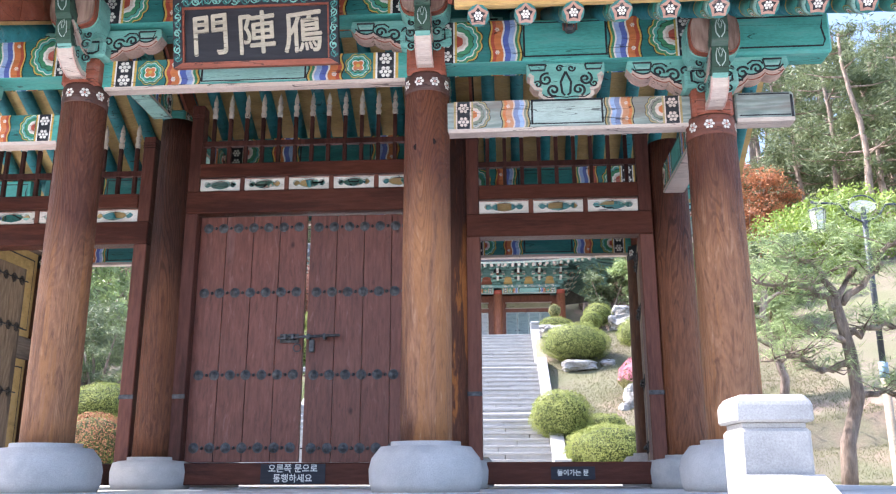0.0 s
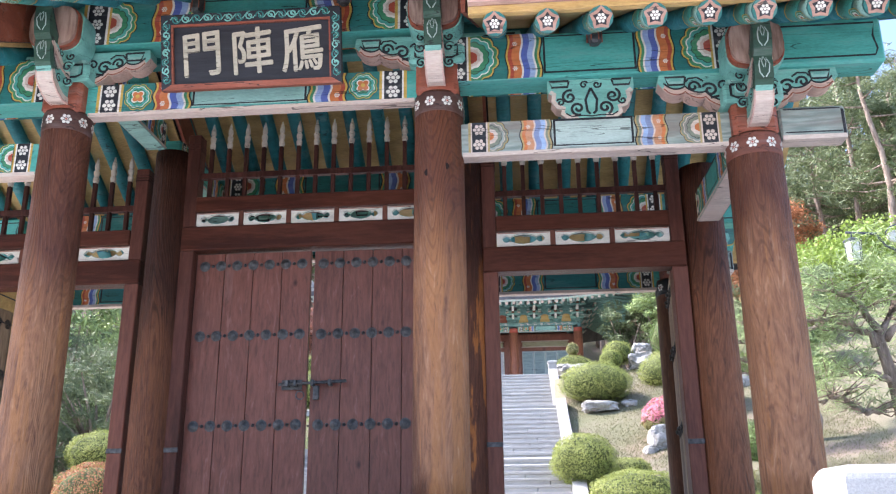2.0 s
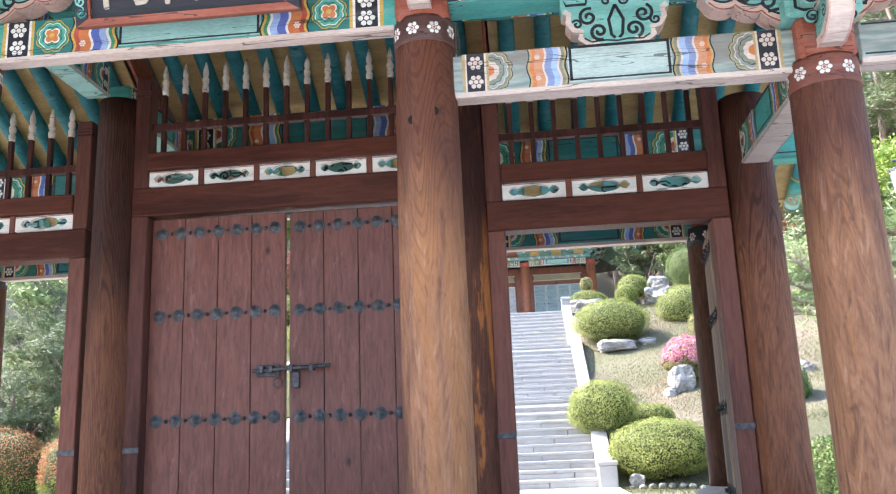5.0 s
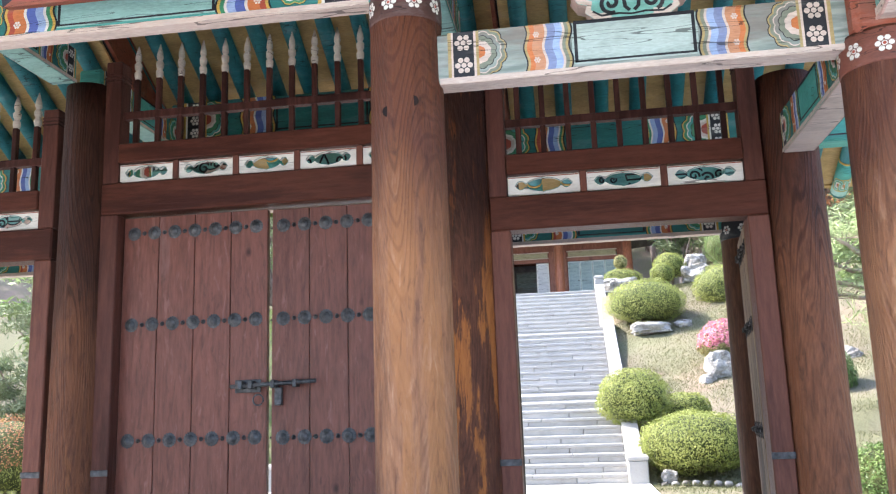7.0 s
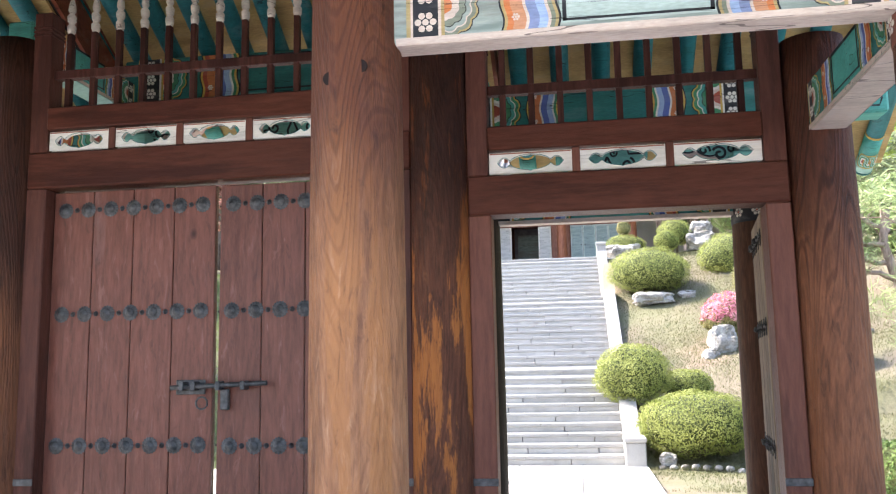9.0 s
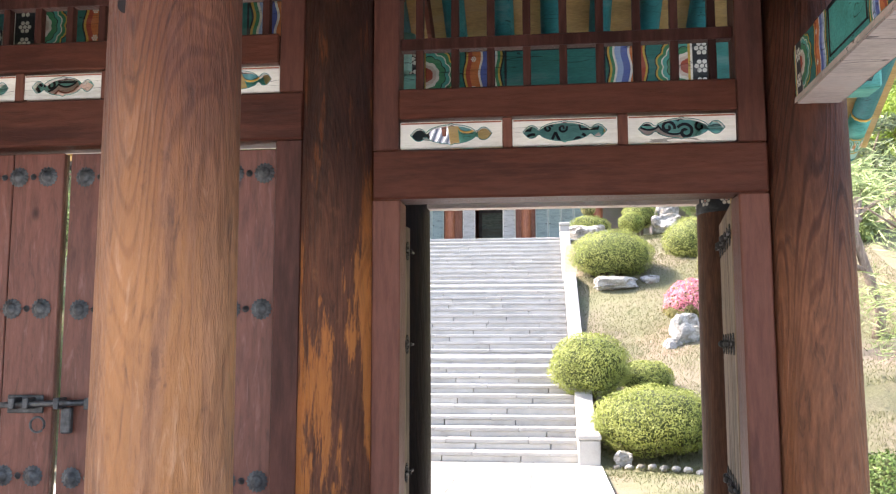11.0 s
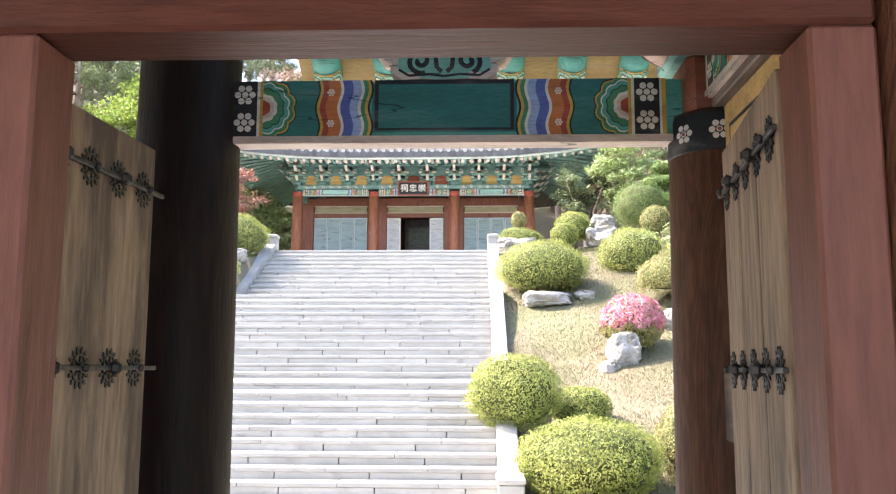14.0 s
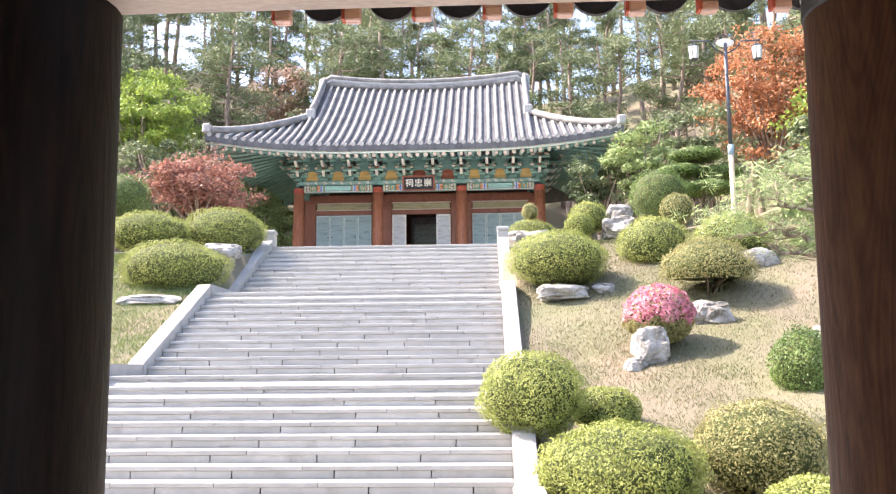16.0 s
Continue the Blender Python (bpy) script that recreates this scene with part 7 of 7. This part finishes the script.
def forest_pine(seed, h, lean, needle):
    """A tall slender pine at the origin: crooked trunk, limbs in the upper part, needle clumps with gaps."""
    rng = random.Random(seed)
    ob = base("pine_tree", (0, 0, 0), "tall slender pine with a bare trunk and open green crown", "tree", "hillside pines")
    n = 8
    path = [Vector((lean * h * (i / n) ** 1.5 + 0.12 * math.sin(i * 1.3 + seed), 0.10 * math.sin(i * 1.1 + 2 * seed), h * i / n - (0.3 if i == 0 else 0))) for i in range(n + 1)]
    bm = tube(path, [0.17 * (1 - 0.8 * i / n) + 0.02 for i in range(n + 1)], 7)
    verts, faces = [], []
    for k in range(17):
        f = rng.uniform(0.38, 1.0) ** 0.8
        j = min(int(f * n), n - 1)
        p = path[j].lerp(path[j + 1], f * n - j)
        a = rng.uniform(0, 6.28)
        reach = h * rng.uniform(0.10, 0.24) * (1.25 - 0.75 * f)
        tip = p + Vector((math.cos(a) * reach, math.sin(a) * reach, reach * rng.uniform(-0.1, 0.45)))
        mid = p.lerp(tip, 0.5) + Vector((0, 0, -0.05 * reach))
        tube([p, mid, tip], [0.05, 0.03, 0.012], 5, bm)
        for q, r in ((tip, 0.62), (mid.lerp(tip, 0.5), 0.5)):
            tuft(verts, faces, q + Vector((rng.gauss(0, 0.15), rng.gauss(0, 0.15), 0.1)), r * rng.uniform(0.8, 1.35) * h / 9, 135, 0.13, rng, 0.55, 0.16)
    tuft(verts, faces, path[-1], 0.7, 110, 0.13, rng, 0.8, 0.22)
    part("trunk", bm, BARK, ob)
    c = new("crown", crown_mesh("crown", verts, faces, needle))
    c.parent = ob
    return ob


BUFF = surface("pale_budding_leaf", (0.34, 0.23, 0.17), (0.52, 0.39, 0.30), scale=1.5, fine=12, rough=0.7, bump=0, island=0.3, translucent=0.25)


def broad_tree(x, y, z, h, rx, rz, leaf, label, seed, count=34, size=0.10, name="maple_tree", per=120, thin=0.6, gz=None):
    """A spreading tree: forked trunk and a crown of leaf clumps; z is the crown's middle."""
    rng = random.Random(seed)
    g = height(x, y) - 0.1 if gz is None else gz
    ob = base(name, (x, y, g), label, "tree", "garden trees")
    fork = Vector((x, y, g + (z - g) * 0.45))
    part("trunk", tube([(x, y, g - 0.2), (x + 0.06, y, g + (z - g) * 0.25), fork], [0.11, 0.09, 0.07], 8), BARK, ob)
    verts, faces = [], []
    for k in range(count):
        d = Vector((rng.gauss(0, 1), rng.gauss(0, 1), rng.gauss(0, 1))).normalized() * rng.random() ** 0.4
        p = Vector((x + d.x * rx, y + d.y * rx, z + d.z * rz))
        if k % 3 == 0:
            part("branch", tube([fork, fork.lerp(p, 0.5) + Vector((0, 0, 0.1)), p], [0.05, 0.03, 0.01], 5), BARK, ob)
        tuft(verts, faces, p - Vector((x, y, g)), 0.30 * rx * rng.uniform(0.7, 1.3), per, size, rng, 0.6, thin)
    c = new("crown", crown_mesh("crown", verts, faces, leaf))
    c.parent = ob
    return ob


def garden_pine(x, y, trunk, limbs, label, seed, pads):
    """A trained pine: crooked trunk, bare twisting limbs and upright needle tufts in pads."""
    rng = random.Random(seed)
    g = height(x, y) - 0.05
    ob = base("garden_pine", (x, y, g), label, "tree", "garden trees")
    bm = bmesh.new()
    tube([Vector(p) for p in trunk], [0.11, 0.098, 0.085, 0.08, 0.07, 0.058, 0.04][:len(trunk)], 10, bm)
    part("trunk", bm, BARK, ob)
    bm = bmesh.new()
    verts, faces = [], []
    for pts in limbs:
        pts = [Vector(p) for p in pts]
        m = []
        for a, b in zip(pts, pts[1:]):
            for i in range(5):
                m.append(a.lerp(b, i / 5) + Vector((rng.gauss(0, 0.018), rng.gauss(0, 0.018), rng.gauss(0, 0.025))))
        m.append(pts[-1])
        tube(m, [0.045 * (1 - 0.8 * i / len(m)) + 0.006 for i in range(len(m))], 6, bm)
        for q in m[3:]:
            for _ in range(3):
                t = q + Vector((rng.gauss(0, 0.22), rng.gauss(0, 0.22), rng.uniform(-0.05, 0.22)))
                tube([q, q.lerp(t, 0.5) + Vector((0, 0, rng.gauss(0, 0.04))), t], [0.012, 0.009, 0.004], 4, bm)
                tuft(verts, faces, t - Vector((x, y, g)) + Vector((0, 0, 0.07)), 0.16, 26, 0.075, rng, 0.8, 0.07)
    for px, py, pz, r in pads:
        for _ in range(int(34 * r)):
            t = Vector((px + rng.gauss(0, 0.5) * r, py + rng.gauss(0, 0.5) * r, pz + rng.gauss(0, 0.16) * r))
            tuft(verts, faces, t - Vector((x, y, g)), 0.17, 26, 0.085, rng, 0.9, 0.065)
    part("branchwork", bm, BARK, ob)
    c = new("crown", crown_mesh("crown", verts, faces, NEEDLE_NEAR))
    c.parent = ob
    return ob


garden_pine(4.3, 11.7, [(4.3, 11.7, 1.2), (4.35, 11.7, 1.9), (4.55, 11.7, 2.5), (4.52, 11.72, 3.1), (4.40, 11.7, 3.75), (4.7, 11.75, 4.2)],
            [[(4.45, 11.7, 3.65), (4.1, 11.7, 3.95), (3.75, 11.68, 4.0), (3.35, 11.6, 4.0)], [(4.42, 11.7, 3.8), (4.2, 11.75, 4.3), (3.9, 11.8, 4.4)],
             [(4.5, 11.7, 3.75), (4.9, 11.7, 4.05), (5.2, 11.75, 4.5), (5.6, 11.8, 4.6)], [(4.52, 11.7, 2.95), (4.1, 11.65, 2.80), (3.8, 11.6, 2.98), (3.45, 11.6, 2.95)],
             [(4.55, 11.7, 2.5), (5.0, 11.7, 2.55), (5.4, 11.7, 2.65)], [(4.5, 11.7, 3.3), (4.95, 11.8, 3.4), (5.4, 11.8, 3.5)], [(4.5, 11.7, 3.2), (4.0, 11.8, 3.35), (3.6, 11.85, 3.3)]],
            "trained garden pine with a crooked trunk and bare twisting limbs", 5, [(3.8, 11.8, 4.5, 0.8), (4.6, 11.9, 4.75, 0.9), (5.4, 11.9, 4.8, 0.8), (3.6, 11.9, 3.4, 0.6), (5.2, 11.9, 3.6, 0.7), (4.0, 12.2, 3.9, 0.7), (5.0, 12.2, 4.2, 0.7)])
garden_pine(6.1, 19.9, [(6.1, 19.9, 2.9), (6.2, 19.9, 3.6), (6.0, 19.85, 4.3), (5.8, 19.8, 5.0), (5.9, 19.8, 5.6)],
            [[(5.95, 19.85, 4.6), (5.2, 19.7, 4.75), (4.6, 19.6, 4.85), (4.0, 19.5, 4.8)], [(5.85, 19.8, 4.9), (5.2, 19.6, 5.1), (4.6, 19.5, 5.2)], [(5.9, 19.8, 4.4), (5.3, 19.6, 4.5), (4.6, 19.5, 4.55)],
             [(5.9, 19.8, 5.2), (5.3, 19.8, 5.6), (4.7, 19.7, 5.7)], [(5.9, 19.8, 5.3), (6.6, 19.9, 5.7), (7.0, 20, 5.9)]],
            "trained garden pine with bare twisting limbs and pale needle tufts", 9, [(4.3, 19.7, 5.45, 0.7), (5.1, 19.8, 5.75, 0.8), (5.9, 20, 6.0, 0.8), (3.9, 19.6, 5.1, 0.5)])

broad_tree(-8.6, 34.6, 8.95, 3, 1.75, 0.85, MAPLE_RED, "low spreading red maple beside the hall", 3, 60, 0.055, per=190)
broad_tree(-12.6, 40.0, 13.0, 5, 2.1, 1.7, MAPLE_LIME, "bright green young maple on the slope", 4, 70, 0.065, per=200)
broad_tree(10.6, 37.5, 12.4, 5, 2.3, 2.4, MAPLE_ORANGE, "orange-red maple on the slope behind the garden", 5, 90, 0.06, per=200)
broad_tree(11.6, 30.5, 9.6, 5, 2.5, 1.8, MAPLE_LIME, "bright lime-green maple on the slope", 6, 90, 0.065, per=190)
broad_tree(-13.0, 31.0, 9.3, 4, 2.0, 1.7, MAPLE_RED, "deep red maple in the side garden", 7, 40, 0.085)
for i, (x, y, z, r, rz) in enumerate([(6.6, 32.2, 9.2, 0.75, 0.22), (6.1, 32.0, 8.7, 0.6, 0.2), (7.2, 32.2, 8.65, 0.7, 0.24), (6.8, 31.8, 8.15, 0.8, 0.22), (6.0, 31.6, 8.1, 0.5, 0.2)]):
    bush(x, y, z, r, rz, LEAF_DARK, "cloud-clipped dark green conifer pad on thin stems", 40 + i, 1800, 0.03, "cloud_pruned_shrub")
for i, (x, y, h, r) in enumerate([(4.2, 35.5, 9.0, 1.1), (5.6, 35.0, 9.6, 1.2), (7.8, 36.5, 10.5, 1.5), (-9.4, 41.0, 9.6, 1.6), (-10.8, 37.0, 10.0, 1.6), (-7.6, 40.5, 8.6, 1.0), (-11.8, 25.5, 6.6, 1.6), (-10.5, 20.0, 5.2, 1.5), (8.6, 27.0, 7.6, 1.3), (7.4, 24.5, 6.2, 0.9), (-8.6, 17.8, 3.9, 1.1), (-10.2, 19.0, 4.6, 1.3), (-9.6, 17.0, 3.0, 0.9)]):
    near = i >= 10
    broad_tree(x, y, h, 4, r, r * 1.15, NEEDLE if near or i % 2 == 0 else NEEDLE_NEAR, "dense green conifer shrub tree behind the garden", 60 + i, 60 if near else 40, 0.075 if near else 0.10, "conifer", 190 if near else 130, 0.10 if near else 0.25)

broad_tree(-10.5, 54.0, 17.5, 5, 2.2, 2.6, BUFF, "pale pinkish budding tree among the pines", 31, 44, 0.10, "budding_tree")
broad_tree(-7.0, 50.5, 13.0, 5, 2.4, 1.2, BUFF, "pale pinkish budding shrub below the pines", 32, 44, 0.10, "budding_tree")
broad_tree(6.5, 50.0, 13.0, 5, 2.4, 1.4, BUFF, "pale brown budding shrub behind the hall", 33, 44, 0.10, "budding_tree")
broad_tree(-15.0, 49.0, 13.5, 5, 2.6, 1.6, NEEDLE_NEAR, "dense green conifer shrub tree behind the garden", 34, 44, 0.10, "conifer", 130, 0.25)
broad_tree(1.5, 51.0, 15.0, 5, 2.4, 2.2, NEEDLE_NEAR, "dense green conifer shrub tree behind the hall", 35, 44, 0.10, "conifer", 130, 0.25)

pines = [forest_pine(s, h, l, NEEDLE) for s, h, l in ((1, 9.5, 0.03), (2, 10.5, -0.05), (3, 8.5, 0.07), (4, 11.5, 0.01), (5, 9.0, -0.02))]
spots = []
rng = random.Random(21)
while len(spots) < 150:
    x, y = rng.uniform(-34, 36), rng.uniform(47, 76)
    if all((x - a) ** 2 + (y - b) ** 2 > 3.4 for a, b in spots):
        spots.append((x, y))
while len(spots) < 190:
    x, y = rng.uniform(10.5, 26), rng.uniform(31, 47)
    if x > 9 + 0.1 * (y - 24) and all((x - a) ** 2 + (y - b) ** 2 > 3.2 for a, b in spots) and (x - 10.5) ** 2 + (y - 34) ** 2 > 14:
        spots.append((x, y))
while len(spots) < 220:
    x, y = rng.uniform(-34, -14), rng.uniform(20, 47)
    if (x < -23 or y > 40) and all((x - a) ** 2 + (y - b) ** 2 > 5.0 for a, b in spots):
        spots.append((x, y))
for i, (x, y) in enumerate(spots):
    k = i % 5
    m = pose(x, y, height(x, y) - 0.1, 0, 0, rng.uniform(0, 360))
    if i < 5:
        pines[k].matrix_basis = m
    else:
        copy_thing(pines[k], m)


# ---- lamp posts ----
def lamp_post(x, y, g, turn):
    ob = base("street_lamp", (x, y, g), "twin-arm lamp post with square milk-glass lanterns and cream lower pole", "street lamp", "garden lamp posts")
    part("lower_pole", lathe([(0.10, 0), (0.10, 0.04), (0.062, 0.06), (0.058, 1.55)], (x, y, g), 16), CREAMPOLE, ob, "cream painted lower pole", smooth=True)
    part("blue_band", lathe([(0.064, 1.55), (0.064, 1.78)], (x, y, g), 16), BLUEBAND, ob, smooth=True)
    part("upper_pole", lathe([(0.045, 1.78), (0.04, 4.15)], (x, y, g), 14), STEEL, ob, smooth=True)
    c, s = math.cos(turn), math.sin(turn)

    def at(u, z, v=0.0):
        return Vector((x + c * u - s * v, y + s * u + c * v, g + z))
    part("arm", tube([at(-0.80, 4.22), at(-0.36, 4.20), at(-0.24, 4.02), at(0, 3.90), at(0.24, 4.02), at(0.36, 4.20), at(0.80, 4.22)], 0.018, 6), STEEL, ob)
    part("head_plate", prism([(0.20 * math.cos(2 * math.pi * i / 20), 0.10 * math.sin(2 * math.pi * i / 20)) for i in range(20)], lambda u, v, w: at(u, 4.16 + v, -0.02 + w), 0.04), WHITE, ob, "white oval solar head")
    part("hoop", tube([at(0.22 * math.cos(math.pi * i / 10), 4.18 + 0.16 * math.sin(math.pi * i / 10)) for i in range(11)], 0.012, 6), STEEL, ob)
    for u in (-0.72, 0.72):
        part("hanger", tube([at(u, 4.22), at(u, 4.12)], 0.01, 6), STEEL, ob)
        lan = part("lantern", lathe([(0.10, 0), (0.12, 0.30)], tuple(at(u, 3.78)), 6), LANTERN, ob, "milk-glass lantern body")
        part("lantern_cap", lathe([(0.135, 0), (0.135, 0.02), (0.05, 0.06)], tuple(at(u, 4.075)), 6), STEEL, lan)
        part("lantern_base", lathe([(0.085, 0), (0.108, 0.025)], tuple(at(u, 3.755)), 6), STEEL, lan)
        for k in range(6):
            a = math.pi / 3 * k
            q = at(u, 0)
            part("lantern_bar", tube([(q.x + 0.101 * math.cos(a), q.y + 0.101 * math.sin(a), g + 3.78), (q.x + 0.122 * math.cos(a), q.y + 0.122 * math.sin(a), g + 4.08)], 0.007, 5), STEEL, lan)


lamp_post(5.5, 13.1, 1.33, 0.1)
lamp_post(6.05, 26.7, 6.15, 0.05)


# ---- door latch ----
def latch():
    z, x, y = 2.74, -1.87, MID - 0.01
    ob = base("door_latch", (x, y, z), "black iron sliding bolt across the closed door leaves", "latch")
    part("bolt", tube([(x - 0.24, y - 0.045, z + 0.01), (x + 0.34, y - 0.045, z + 0.03)], 0.014, 8), IRON, ob)
    for dx in (-0.17, -0.10, 0.05, 0.20):
        part("staple", box(x + dx - 0.014, x + dx + 0.014, y - 0.065, y + 0.012, z - 0.012 + 0.005, z + 0.045, 0.004), IRON, ob)
    part("plate", box(x - 0.23, x - 0.05, y + 0.002, y + 0.012, z - 0.03, z + 0.055, 0.004), IRON, ob)
    part("lock_plate", box(x + 0.05, x + 0.10, y - 0.02, y + 0.012, z - 0.12, z + 0.0, 0.006), IRON, ob)
    part("pull_ring", tube([(x - 0.06 + 0.035 * math.cos(a), y - 0.02, z - 0.08 + 0.035 * math.sin(a)) for a in (2 * math.pi * i / 14 for i in range(15))], 0.006, 6), IRON, ob)


latch()


# ---- grass ----
def grass(name, x0, x1, y0, y1, count, seed, h=0.06, blade=BLADE, gap=0.35):
    rng = random.Random(seed)
    verts, faces = [], []
    for _ in range(count):
        x, y = rng.uniform(x0, x1), rng.uniform(y0, y1)
        if noise.noise(Vector((x * 0.5, y * 0.5, 4.0))) < rng.uniform(-0.6, gap):
            continue
        z = height(x, y)
        a = rng.uniform(0, 6.28)
        s = h * rng.uniform(0.5, 1.5)
        i = len(verts)
        verts += [(x - 0.006 * math.cos(a), y - 0.006 * math.sin(a), z - 0.01), (x + 0.006 * math.cos(a), y + 0.006 * math.sin(a), z - 0.01), (x + rng.gauss(0, 0.025), y + rng.gauss(0, 0.025), z + s)]
        faces.append((i, i + 1, i + 2))
    mesh = bpy.data.meshes.new(name)
    mesh.from_pydata(verts, [], faces)
    mesh.materials.append(blade)
    tagged(new(name, mesh), "short dry yellow-green grass on the garden slope", "grass", kind="stuff")


grass("grass", 1.18, 7.5, 14.0, 28.5, 185000, 1, 0.034, BLADE, 0.2)
grass("grass", -11.0, -5.1, 16.0, 28.5, 170000, 2, 0.05, LAWN, -0.2)
# out of view; added pale so that it throws light up onto the gate
forecourt = tagged(part("forecourt", box(-40, 40, -40, 3.88, -0.05, 0.02, 0), PAVING), "unseen pale floor added before the gate steps to bounce light", "pavement", kind="structure")


# ---- paving slabs ----
def slab_field(parent, x0, x1, y0, y1, nx, ny, top, thick):
    for j in range(ny):
        for i in range(nx):
            w, d = (x1 - x0) / nx, (y1 - y0) / ny
            slab(parent, "paving_slab", x0 + i * w + 0.004, x0 + (i + 1) * w - 0.004, y0 + j * d + 0.004, y0 + (j + 1) * d - 0.004, top - thick, top + random.uniform(-0.001, 0.001), PAVING)


slab_field(plat, -8.6, 4.0, 3.92, 13.2, 14, 10, FLOOR, 0.044)
slab_field(court, -5.4, 1.16, 13.2, 16.46, 7, 4, FLOOR, 0.044)
